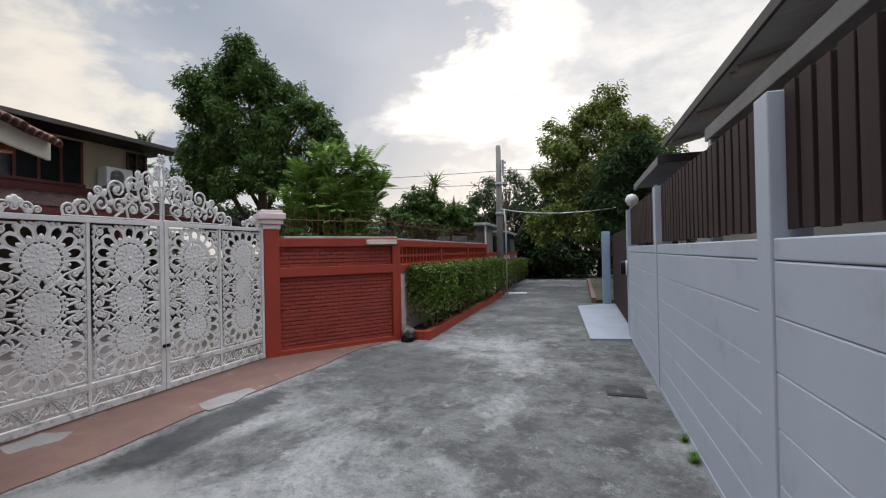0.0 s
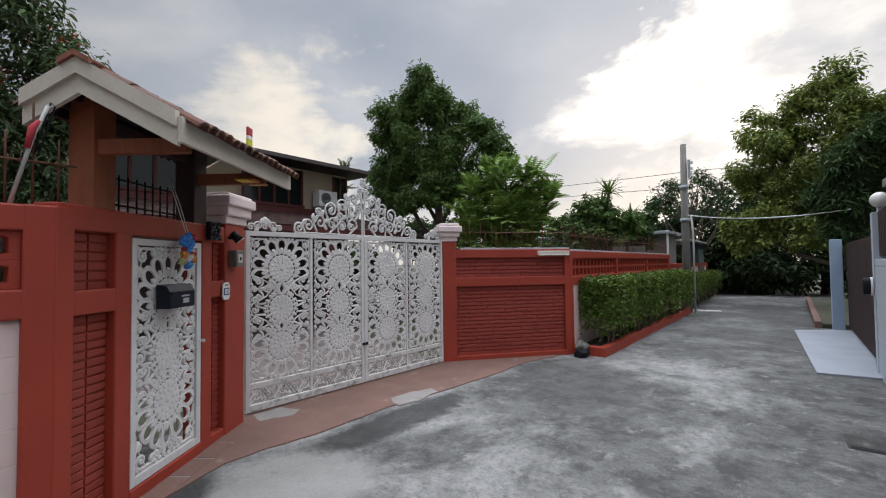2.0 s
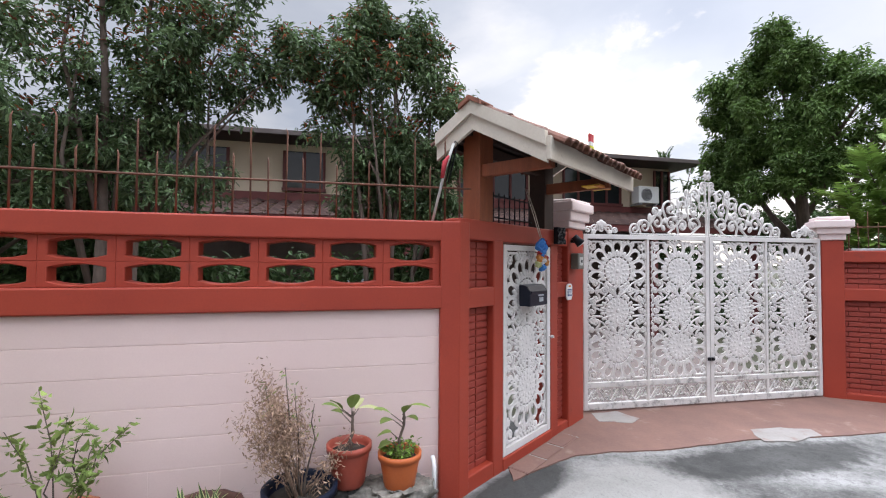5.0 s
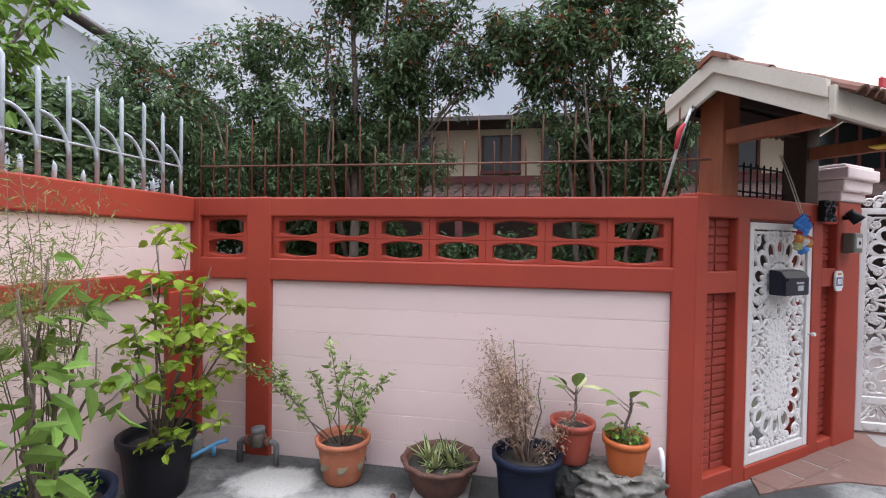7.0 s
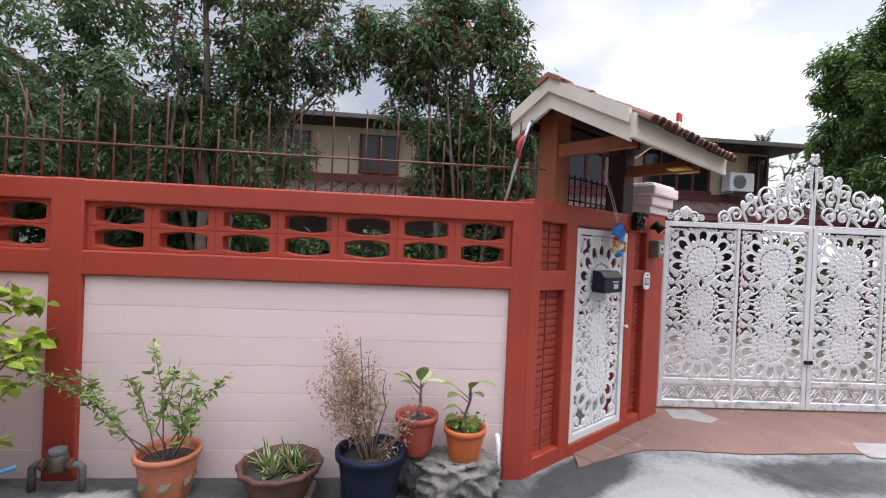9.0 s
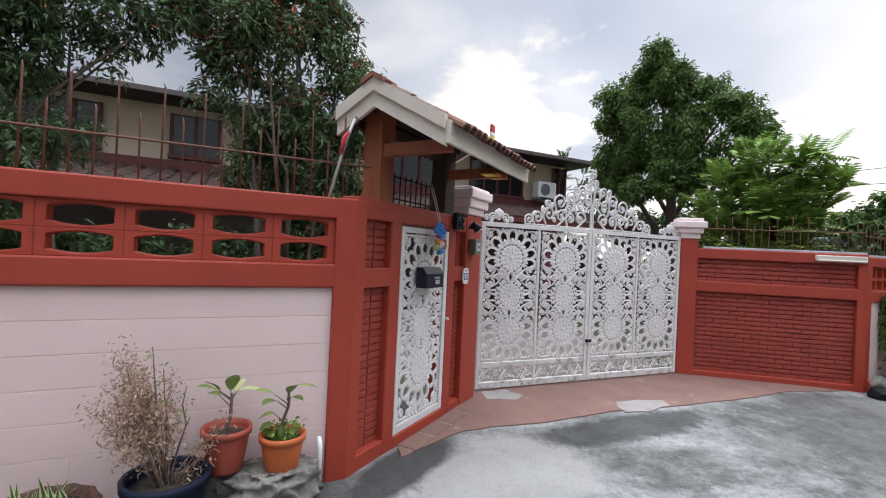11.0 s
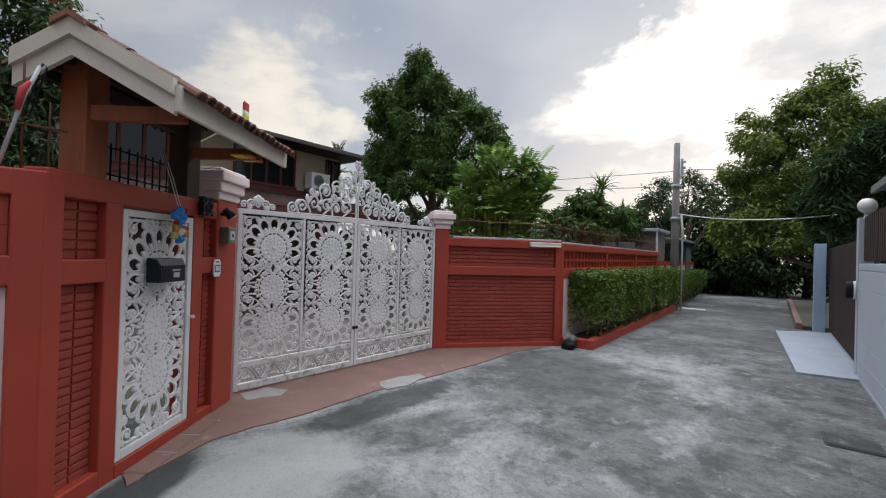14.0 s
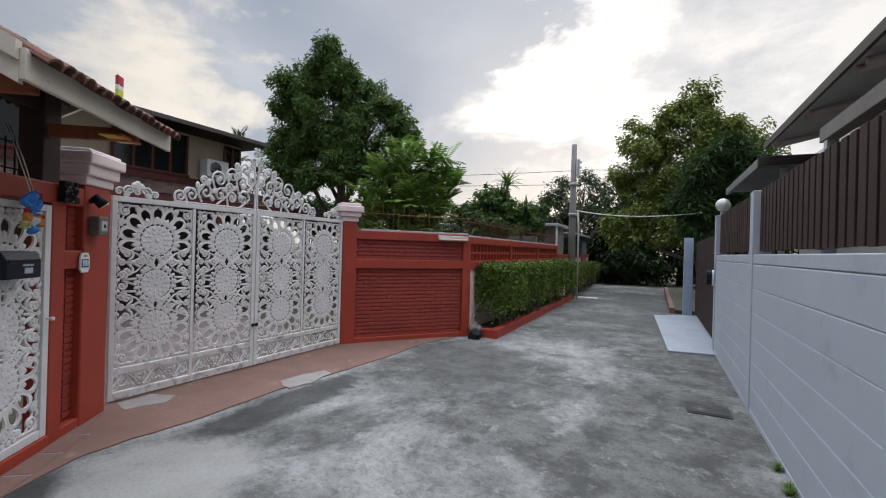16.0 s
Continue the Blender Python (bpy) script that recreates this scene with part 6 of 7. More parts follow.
# ---- power pole, cables and sheds ----
PO = thing("power_pole", pose(0.62, 16.0, 0), "tapered weathered concrete power pole", "pole")
bm = bmesh.new(); tube(bm, [(0, 0, -0.1), (0, 0, 3), (0, 0, 5.6)], [0.14, 0.12, 0.09], 4)
part("shaft", bm, M_CONCPOLE, PO)
for z in (3.0, 4.1):
    bm = bmesh.new(); tube(bm, [(0, 0, z), (0, 0, z + 0.1)], 0.165 - 0.012 * z / 2, 10)
    part("band", bm, M_GREYSTEEL, PO)
boxpart("insulator_rack", (0.12, 0.2, -0.05, 0.03, 4.45, 5.05), M_GREYSTEEL, PO, 0.004)
for k in range(3):
    bm = bmesh.new(); lathe(bm, [(0.02, 0), (0.05, 0.02), (0.03, 0.05), (0.05, 0.08), (0.02, 0.1)], 8, (0.24, 0, 4.5 + k * 0.2))
    part("insulator", bm, M_WHITE, PO)
bm = bmesh.new(); tube(bm, [(0.24, -0.1, -0.05), (0.24, -0.1, 2.6), (0.18, -0.06, 3.2)], 0.03, 8)
part("conduit", bm, M_CEMENT, PO, "pale plastic conduit")


def cable(name, a, b, sag, r, material, label):
    bm = bmesh.new()
    a, b = Vector(a), Vector(b)
    tube(bm, [a.lerp(b, t) - Vector((0, 0, sag * 4 * t * (1 - t))) for t in (i / 12 for i in range(13))], r, 5)
    return tagged(part(name, bm, material), label, "cable")


cable("cable", (0.72, 15.9, 3.2), (4.5, 13.4, 2.85), 0.16, 0.014, M_WHITE, "pale cable from the pole across the lane")
cable("cable", (-24, 17.5, 5.7), (0.5, 21.0, 5.55), 0.2, 0.012, M_BLACK, "dark power cable above the gardens")
cable("cable", (0.5, 21.0, 5.55), (24, 24.0, 5.6), 0.2, 0.012, M_BLACK, "dark power cable above the lane")
cable("cable", (-24, 17.5, 5.2), (24, 24.0, 5.1), 0.3, 0.012, M_BLACK, "dark power cable above the gardens")
cable("cable", (0.75, 16.0, 4.8), (-0.5, 26, 4.6), 0.2, 0.012, M_BLACK, "dark power cable along the lane")
SH = thing("shed", pose(0, 0, 0), "small shed with a pale metal roof", "shed")
boxpart("roof", (-1.3, 0.05, 16.4, 18.5, 2.66, 2.76), M_METAL, SH, 0.01)
boxpart("wall", (-1.2, -0.1, 16.7, 18.3, -0.05, 2.66), M_CONCPOLE, SH, 0)
boxpart("post", (-0.06, 0.0, 16.45, 16.51, -0.05, 2.68), M_WHITE, SH, 0.004)
SH2 = thing("shed", pose(0, 0, 0), "dark blue sheeted shed behind the pole", "shed")
boxpart("wall", (0.05, 0.16, 18.7, 23.0, 0.0, 2.45), mat("dark_blue_sheet", (0.03, 0.05, 0.09), (0.02, 0.035, 0.06), 0.5, 2, 30, 0.2, stretch=(8, 8, 0.5)), SH2, 0)
boxpart("roof", (-1.2, 0.35, 18.6, 23.1, 2.45, 2.52), M_ROOFGREY, SH2, 0.01)
boxpart("panel", (0.16, 0.2, 21.4, 22.9, 0.9, 2.2), mat("grey_green_sheet", (0.16, 0.2, 0.18), (0.12, 0.15, 0.14), 0.5, 2, 30, 0.1), SH2, 0)
SH3 = thing("shed", pose(0, 0, 0), "low pale metal roof among the trees", "shed")
boxpart("roof", (-4.0, -1.4, 11.6, 13.0, 2.36, 2.44), M_METAL, SH3, 0.01)
for x in (-3.9, -1.5):
    boxpart("post", (x - 0.04, x + 0.04, 11.7, 11.78, -0.05, 2.36), M_GREYSTEEL, SH3, 0.004)
slab_thing("wooden_board", (0.80, 1.50, 16.4, 16.62, 0.0, 0.03), M_WHITE, "white board lying on the lane", "board", "object", 0.006)

# ---- pots and plants along the pink wall ----
def pot(name, x, y, z, r, h, material, label, base=0.68, rim=0.03, wave=0.0, waves=0, soil=None):
    root = thing(name, pose(x, y, z, 0, 0, random.uniform(0, 90)), label, "plant pot")
    bm = bmesh.new()
    lathe(bm, [(r * base, 0), (r * (base + 0.08), h * 0.08), (r * 0.88, h * 0.55), (r * 0.95, h - rim * 1.4), (r * 0.96, h - rim), (r * 1.05, h - rim), (r * 1.06, h), (r * 0.94, h), (r * 0.92, h - rim), (r * 0.88, h * 0.80)], 36, wave=wave, waves=waves)
    part("body", bm, material, root)
    bm = bmesh.new()
    lathe(bm, [(r * 0.84, h * 0.72), (r * 0.885, h * 0.80), (r * 0.5, h * 0.82), (r * 0.1, h * 0.84)], 20)
    part("soil", bm, soil or M_EARTH, root)
    return root


POT1 = pot("flower_pot", 0.20, -2.40, 0, 0.185, 0.31, M_TERRA, "terracotta pot with wavy rim and faded green pattern", 0.66, 0.035, 0.015, 14)
bm = bmesh.new()
for k in range(14):
    one = bmesh.new()
    blob(one, 0, 0, 0.033 - 0.012 * (k % 2), 0, 0.004, 1.7, 10, 0.9 - 1.5 * (k % 2))
    turn = Matrix.Rotation(k * 2 * math.pi / 14, 4, "Z") @ pose(0, -0.159 + 0.002 * (k % 2), 0.15 + 0.05 * (k % 2), -9)
    bmesh.ops.transform(one, matrix=turn, verts=one.verts[:])
    me = bpy.data.meshes.new("leaf"); one.to_mesh(me); bm.from_mesh(me); one.free(); bpy.data.meshes.remove(me)
part("pattern", bm, mat("faded_green_glaze", (0.24, 0.19, 0.12), (0.17, 0.15, 0.095), 0.7, 8, 60, 0.2, dirt=(0.36, 0.13, 0.07), amount=0.6, dscale=14), POT1, "faded green leaf pattern")
pot("flower_pot", 0.24, -1.68, 0.03, 0.25, 0.22, M_BOWL, "wide dark clay bowl with scalloped rim", 0.62, 0.03, 0.035, 12)
slab_thing("paving_slab", (0.05, 0.47, -1.86, -1.48, 0.0, 0.03), M_PATCH, "worn grey slab under the bowl", "slab", "object", 0.005)
pot("flower_pot", 0.28, -1.10, 0, 0.215, 0.36, M_NAVY, "dark blue plastic pot with a wide rim", 0.74, 0.045)
pot("flower_pot", 0.155, -0.80, 0.275, 0.14, 0.27, M_REDPOT, "red plastic pot on the rock", 0.66, 0.04)
pot("flower_pot", 0.20, -0.47, 0.245, 0.138, 0.235, M_ORANGE, "bright orange plastic pot on the rock", 0.66, 0.04)
pot("flower_pot", 0.62, -3.54, 0, 0.225, 0.42, M_BLACK, "large black plastic pot", 0.72, 0.05)
pot("flower_pot", 1.46, -3.42, 0, 0.29, 0.45, M_NAVY, "large dark plastic pot with low green growth", 0.74, 0.05)
pot("flower_pot", 2.0, -3.4, 0, 0.24, 0.3, M_BOWL, "brown clay bowl by the side wall", 0.62, 0.03)

RK = bmesh.new()
bmesh.ops.create_icosphere(RK, subdivisions=5, radius=1)
for v in RK.verts:
    c = v.co.copy()
    crag = 0.20 - 0.75 * abs(noise.noise(c * 2.3 + Vector((3, 1, 7)))) - 0.22 * abs(noise.noise(c * 5.5 + Vector((1, 8, 2))))
    k = 1.06 + crag + noise.noise(c * 13) * 0.05 + noise.noise(c * 30) * 0.02
    c = Vector((c.x * 0.20 * k, c.y * 0.27 * k, c.z * 0.20 * k))
    c.z = min(c.z, 0.125 + 0.02 * noise.noise(v.co * 6))
    v.co = c + Vector((0.20, -0.52, 0.14))
for f in RK.faces:
    f.smooth = True
tagged(part("rock", RK, M_ROCK), "rough pale limestone rock carrying two pots", "rock")


SB = bmesh.new()
bmesh.ops.create_icosphere(SB, subdivisions=4, radius=1)
for v in SB.verts:
    k = 1.0 + 0.25 * noise.noise(v.co * 2.2) - 0.12 * abs(noise.noise(v.co * 6))
    v.co = Vector((v.co.x * 0.12 * k + 0.15, v.co.y * 0.13 * k - 0.80, min(v.co.z * 0.17 * k, 0.14) + 0.14))
tagged(part("stone", SB, M_MOULD), "dark weathered stone carrying the red pot", "stone")


def shoot(bm, a, b, r0, r1, sag=0.0, wob=0.03, rng=None, n=6):
    a, b = Vector(a), Vector(b)
    pts = []
    for i in range(n):
        t = i / (n - 1)
        j = Vector(rng.normal(size=3)) * wob * math.sin(math.pi * t)
        pts.append(a.lerp(b, t) + Vector((0, 0, sag * 4 * t * (1 - t))) + j)
    tube(bm, pts, [r0 + (r1 - r0) * i / (n - 1) for i in range(n)], 6)
    return pts


def potted(name, base, shoots, leafm, size, per, spread, label, seed, aspect=0.5, up=0.1, f0=0.3, r0=0.01, wob=0.03, stemm=None, whorl=1):
    """A plant: shoots run from the base to given tips; leaves along their outer part."""
    rng = np.random.default_rng(seed)
    root = thing(name, pose(*base), label, "plant")
    pts = []
    for tip, sag, *dense in shoots:
        bm = bmesh.new()
        line = shoot(bm, (rng.normal() * 0.015, rng.normal() * 0.015, -0.06), Vector(tip) - Vector(base), r0, r0 * 0.3, sag, wob, rng)
        for i in range(int(per * (dense[0] if dense else 1))):
            t = rng.uniform(f0, 1.0) * (len(line) - 1)
            k = min(int(t), len(line) - 2)
            at = line[k].lerp(line[k + 1], t - k)
            c = at + Vector(rng.normal(size=3)) * spread
            if whorl > 1: tube(bm, [at, c], [r0 * 0.25, r0 * 0.15], 4)
            for q in range(whorl):
                pts.append(c + Vector((rng.normal(), rng.normal(), 0.4 * rng.normal())) * (0.034 if whorl > 1 else 0.0))
        part("stem", bm, stemm or M_BARK, root)
    v, f = leaves(rng, np.array([p[:] for p in pts]), size, aspect, up, None, 0.25, True)
    pydata("leaves", v, f, leafm, root)
    return root


rng = np.random.default_rng(60)
tips = [((0.25, -3.36, 0.97), 0.0, 3.4), ((0.23, -3.0, 0.80), 0.02, 1.5), ((0.24, -2.50, 1.02), 0.02), ((0.3, -2.62, 0.82), 0.02), ((0.2, -2.38, 0.86), 0.03), ((0.3, -2.22, 0.84), 0.03), ((0.22, -2.05, 0.80), 0.06), ((0.35, -2.2, 0.62), 0.02), ((0.15, -2.25, 0.7), 0.02)]
potted("shrub", (0.20, -2.40, 0.25), tips, M_OLIVE, 0.058, 52, 0.022, "straggly potted shrub with drooping small green leaves", 61, 0.42, -0.6, 0.42, 0.006)
tips = [((0.28 + rng.normal() * 0.07, -1.12 - 0.30 * f + rng.normal() * 0.045, 0.62 + 0.52 * g - 0.10 * f), 0.01) for f, g in ((rng.uniform(0, 1), rng.uniform(0.15, 1.0)) for k in range(22))]
potted("shrub", (0.28, -1.10, 0.30), tips, M_DRY, 0.030, 150, 0.036, "withered brown twiggy shrub leaning in the blue pot", 62, 0.3, 0.1, 0.5, 0.0045, 0.02, M_DRY)
potted("shrub", (0.28, -1.09, 0.30), [((0.26, -1.20, 1.08), 0.02), ((0.30, -1.02, 0.86), 0.02), ((0.28, -1.14, 0.96), 0.0), ((0.25, -1.32, 0.98), 0.03)], M_OLIVE, 0.03, 26, 0.03, "few thin green twigs among the withered ones", 162, 0.3, 0.1, 0.6, 0.008, 0.02)
potted("plant", (0.28, -1.10, 0.30), [((0.33, -0.90 + k * 0.03, 0.48 + 0.05 * k), 0.03) for k in range(5)], M_DRY, 0.035, 40, 0.03, "withered brown side twigs in the blue pot", 63, 0.3, 0.1, 0.3, 0.004, 0.02, M_DRY)
potted("shrub", (0.62, -3.54, 0.35), [((0.80, -3.40, 1.72), 0.0), ((0.60, -3.34, 1.62), 0.04), ((0.42, -3.30, 1.52), 0.06), ((0.30, -3.30, 1.38), 0.08), ((0.02, -3.24, 1.04), 0.16), ((0.48, -3.25, 0.92), 0.05), ((1.02, -3.34, 1.22), 0.03), ((1.10, -3.30, 0.98), 0.03), ((0.2, -3.25, 1.22), 0.1), ((0.40, -3.2, 0.76), 0.02), ((0.88, -3.36, 1.45), 0.02)],
       M_BRIGHT, 0.09, 6, 0.075, "leggy shrub with bright lobed green leaves", 64, 0.85, 0.9, 0.5, 0.011, 0.03, None, 7)
potted("plant", (1.46, -3.42, 0.38), [((1.52, -3.3, 1.62), 0.03), ((1.3, -3.32, 1.5), 0.04), ((1.72, -3.2, 1.5), 0.05), ((1.60, -3.3, 1.30), 0.03), ((1.28, -3.30, 1.15), 0.03), ((1.72, -3.15, 1.12), 0.05), ((1.82, -3.1, 0.9), 0.05), ((1.2, -3.2, 0.95), 0.05)],
       M_MID, 0.16, 10, 0.06, "potted plant with broad drooping leaves", 65, 0.5, 0.3, 0.5, 0.012, 0.03)
potted("plant", (1.46, -3.42, 0.38), [((1.42 + rng.normal() * 0.16, -3.42 + rng.normal() * 0.06, 1.50 + rng.uniform(0, 0.55)), 0.0) for k in range(18)], M_FEATHER, 0.045, 150, 0.075, "tall wispy plant with pale feathery foliage", 66, 0.14, 0.3, 0.6, 0.0035, 0.03)
potted("ground_cover", (1.46, -3.42, 0.38), [((1.46 + 0.22 * math.cos(a), -3.42 + 0.22 * math.sin(a), 0.47), 0.03) for a in (k * 0.35 for k in range(18))], M_MID, 0.04, 30, 0.03, "low green growth in the dark pot", 67, 0.5, 0.6, 0.2, 0.003)
potted("plant", (0.20, -0.47, 0.44), [((0.20 + 0.1 * math.cos(a), -0.47 + 0.1 * math.sin(a), 0.50), 0.03) for a in (k * 0.4 for k in range(16))], M_MID, 0.035, 18, 0.02, "low green seedlings in the orange pot", 68, 0.6, 0.6, 0.1, 0.003)
potted("plant", (0.70, -3.50, 0.36), [((0.74 + 0.16 * math.cos(a), -3.42 + 0.14 * math.sin(a), 0.45), 0.03) for a in (k * 0.5 for k in range(9))], M_BRIGHT, 0.08, 6, 0.02, "bright seedlings in the black pot", 69, 0.7, 0.8, 0.3, 0.003)


def broad_leaf(V, F, p, az, el, L, W, seg=6):
    d = np.array([math.cos(az) * math.cos(el), math.sin(az) * math.cos(el), math.sin(el)])
    side = np.array([-math.sin(az), math.cos(az), 0.0])
    pos = np.array(p, float)
    b = len(V)
    for i in range(seg + 1):
        w = W * math.sin(math.pi * min(0.98, 0.06 + 0.92 * i / seg)) ** 0.8
        V.extend([pos - side * w + np.array([0, 0, w * 0.25]), pos, pos + side * w + np.array([0, 0, w * 0.25])])
        pos = pos + d * L / seg
        d = d + np.array([0, 0, -0.12]); d /= np.linalg.norm(d)
    for i in range(seg):
        for j in range(2):
            F.append((b + 3 * i + j, b + 3 * i + j + 1, b + 3 * i + j + 4, b + 3 * i + j + 3))


def cane(x, y, z, h, lv, label, seed, material):
    rng = np.random.default_rng(seed)
    root = thing("plant", pose(x, y, z), label, "plant")
    bm = bmesh.new()
    shoot(bm, (0, 0, -0.06), (0.01, 0.02, h), 0.011, 0.008, 0, 0.012, rng, 7)
    V, F = [], []
    for az, el, L, W, zz in lv:
        e = np.array([0.06 * math.cos(az), 0.06 * math.sin(az), zz + 0.03])
        tube(bm, [(0.01, 0.015, zz - 0.03), tuple(e)], [0.004, 0.003], 5)
        broad_leaf(V, F, e, az, el, L, W * 1.35)
    part("stem", bm, M_BARK, root)
    pydata("leaves", V, F, material, root)


cane(0.155, -0.80, 0.50, 0.25, ((-1.5, 0.6, 0.13, 0.026, 0.24), (0.2, 1.1, 0.14, 0.032, 0.26), (-1.0, 0.9, 0.12, 0.028, 0.25), (-2.2, 0.3, 0.10, 0.024, 0.2)), "potted cane plant with a few mottled leaves", 71, M_OLIVE)
cane(0.155, -0.80, 0.50, 0.22, ((1.4, 0.15, 0.16, 0.026, 0.24), (2.4, 0.8, 0.10, 0.022, 0.22)), "shoot with a yellowing leaf in the red pot", 72, M_CREAMLEAF)
cane(0.20, -0.47, 0.44, 0.33, ((1.3, 0.2, 0.15, 0.018, 0.31), (-1.5, 0.6, 0.13, 0.026, 0.26), (-1.0, 0.3, 0.11, 0.03, 0.23), (0.3, 0.9, 0.12, 0.028, 0.28), (-1.9, -0.1, 0.11, 0.032, 0.13), (-1.2, 0.1, 0.10, 0.03, 0.08), (0.6, 0.3, 0.11, 0.022, 0.25)), "potted cane plant with drooping green leaves", 73, M_OLIVE)
AL = thing("plant", pose(0.24, -1.68, 0.21), "low rosettes of cream-edged strap leaves in the bowl", "plant")
rng = np.random.default_rng(74)
V, F, V2, F2 = [], [], [], []
for x, y in ((0, -0.08), (0.05, 0.09), (-0.05, 0.03), (0.09, -0.02), (0.0, 0.14)):
    st = rng.bit_generator.state
    straps(rng, (x, y, 0.0), 12, 0.19, 0.0085, V, F, (0.2, 1.25), 0.5, 4)
    rng.bit_generator.state = st
    straps(rng, (x, y, -0.003), 12, 0.188, 0.0175, V2, F2, (0.2, 1.25), 0.5, 4)
tagged(pydata("leaf_core", V, F, M_DARKTREE, AL), kind="stuff")
tagged(pydata("leaf_edge", V2, F2, M_CREAMLEAF, AL, "cream leaf margins"), kind="stuff")

# ---- water meter, pipes, drain, weeds, stones ----
M_METER = mat("dull_grey_metal", (0.15, 0.15, 0.15), (0.09, 0.088, 0.085), 0.6, 9, 70, 0.2, dirt=(0.2, 0.1, 0.06), amount=0.3, dscale=20)
WM = thing("water_meter", along((0, 0), (0, 1)) @ pose(-3.12, -0.12, 0) @ Matrix.Scale(1.02, 4), "dull metal water meter between grey elbows", "water meter")
bm = bmesh.new(); tube(bm, [(-0.15, 0, 0), (-0.15, 0, 0.15), (-0.13, 0, 0.17), (0.13, 0, 0.17), (0.15, 0, 0.15), (0.15, 0, 0)], 0.022, 8)
part("pipe", bm, M_METER, WM)
bm = bmesh.new(); lathe(bm, [(0.045, 0.13), (0.06, 0.15), (0.06, 0.2), (0.05, 0.23), (0.045, 0.235)], 16)
part("meter_body", bm, mat("dull_brass", (0.14, 0.11, 0.085), (0.09, 0.075, 0.06), 0.5, 8, 60, 0.2, metal=0.5), WM)
bm = bmesh.new(); lathe(bm, [(0.045, 0.235), (0.05, 0.245), (0.05, 0.27), (0.04, 0.275)], 16)
part("lid", bm, M_METER, WM)
for x in (-0.085, 0.085):
    bm = bmesh.new(); tube(bm, [(x - 0.015, 0, 0.17), (x + 0.015, 0, 0.17)], 0.036, 6)
    part("coupling", bm, M_STEEL, WM)
BP = bmesh.new()
tube(BP, [(0.27, -3.66, 0.02), (0.17, -3.60, 0.05), (0.07, -3.50, 0.10), (0.03, -3.44, 0.11)], 0.017, 8)
tube(BP, [(0.09, -3.52, 0.09), (0.09, -3.52, 0.0)], 0.016, 8)
tagged(part("water_pipe", BP, mat("light_blue_plastic", (0.12, 0.38, 0.62), (0.09, 0.3, 0.52), 0.4)), "loose light blue plastic water pipe", "pipe")
CB = bmesh.new(); lathe(CB, [(0.065, 0), (0.07, 0.02), (0.07, 0.14), (0.06, 0.16)], 16, (0.12, -3.68, 0))
tagged(part("pipe_collar", CB, M_CONCPOLE), "grey cement pipe collar in the corner", "pipe collar")
WP = bmesh.new(); tube(WP, [(0.055, -0.20, 0.0), (0.055, -0.20, 0.28), (0.03, -0.20, 0.32), (0.0, -0.20, 0.33)], 0.017, 8)
tagged(part("drain_pipe", WP, M_WHITE), "short white plastic drain pipe on the wall", "pipe")
RB = bmesh.new(); tube(RB, [(0.36, -1.98, 0.015), (0.62, -1.92, 0.015)], 0.018, 6); tube(RB, [(0.46, -2.04, 0.016), (0.45, -1.95, 0.016)], 0.016, 6)
tagged(part("iron_bracket", RB, M_STEEL), "rusty iron angle lying on the concrete", "bracket")
DG = thing("drain_cover", pose(3.94, 4.93, 0.0), "dark iron drain cover set in the lane", "drain cover")
boxpart("frame", (-0.21, 0.21, -0.21, 0.21, -0.03, 0.006), M_MOULD, DG, 0.002)
boxpart("plate", (-0.19, 0.19, -0.15, 0.19, 0.0, 0.010), M_MOULD, DG, 0.003)
boxpart("slot", (-0.19, 0.19, -0.20, -0.16, 0.0, 0.009), M_BLACK, DG, 0.001)
for i, (x, y) in enumerate(((4.29, 3.62), (4.28, 3.22), (4.29, 3.3))):
    wd = thing("weed", pose(x, y, 0.0), "small grass tuft at the wall foot", "weed", "weeds")
    rng = np.random.default_rng(80 + i)
    V, F = [], []
    straps(rng, (0, 0, 0), 60, 0.085, 0.0035, V, F, (0.3, 1.4), 0.6, 3)
    pydata("blades", V, F, M_MID, wd)
for x, y, z, r, m, l in ((0.38, 7.16, 0.19, 0.11, M_ROCK, "pale rough stone on a dark one"), (0.40, 7.13, 0.06, 0.13, M_BLACK, "dark rough stone at the wall end")):
    sb = bmesh.new(); bmesh.ops.create_icosphere(sb, subdivisions=3, radius=r)
    for v in sb.verts:
        v.co = v.co * (1 + 0.5 * noise.noise(v.co * 9 + Vector((x * 9, 0, z * 9))))
        v.co.z *= 0.8
        v.co += Vector((x, y, z))
    tagged(part("stone", sb, m), l, "stone")
# ---- fittings on the door and gate post ----
MB = thing("mailbox", along(D0, D1) @ pose(1.01, -0.005, 1.36) @ Matrix.Scale(0.86, 4), "black metal mailbox hung on the small gate", "mailbox")
bm = bmesh.new()
prof = [(0, 0), (-0.13, 0), (-0.13, 0.15), (-0.09, 0.21), (0, 0.22)]
a = [bm.verts.new((-0.19, y, z)) for y, z in prof]; b = [bm.verts.new((0.19, y, z)) for y, z in prof]
bm.faces.new(a); bm.faces.new(b[::-1])
for i in range(5):
    bm.faces.new((a[i], b[i], b[(i + 1) % 5], a[(i + 1) % 5]))
bmesh.ops.bevel(bm, geom=bm.edges[:], offset=0.006, segments=2, affect="EDGES")
M_MAILBOX = mat("blue_black_enamel", (0.010, 0.014, 0.026), (0.007, 0.010, 0.018), 0.35, 5, 70, 0.06, dirt=(0.06, 0.06, 0.06), amount=0.15, dscale=12, spec=0.3)
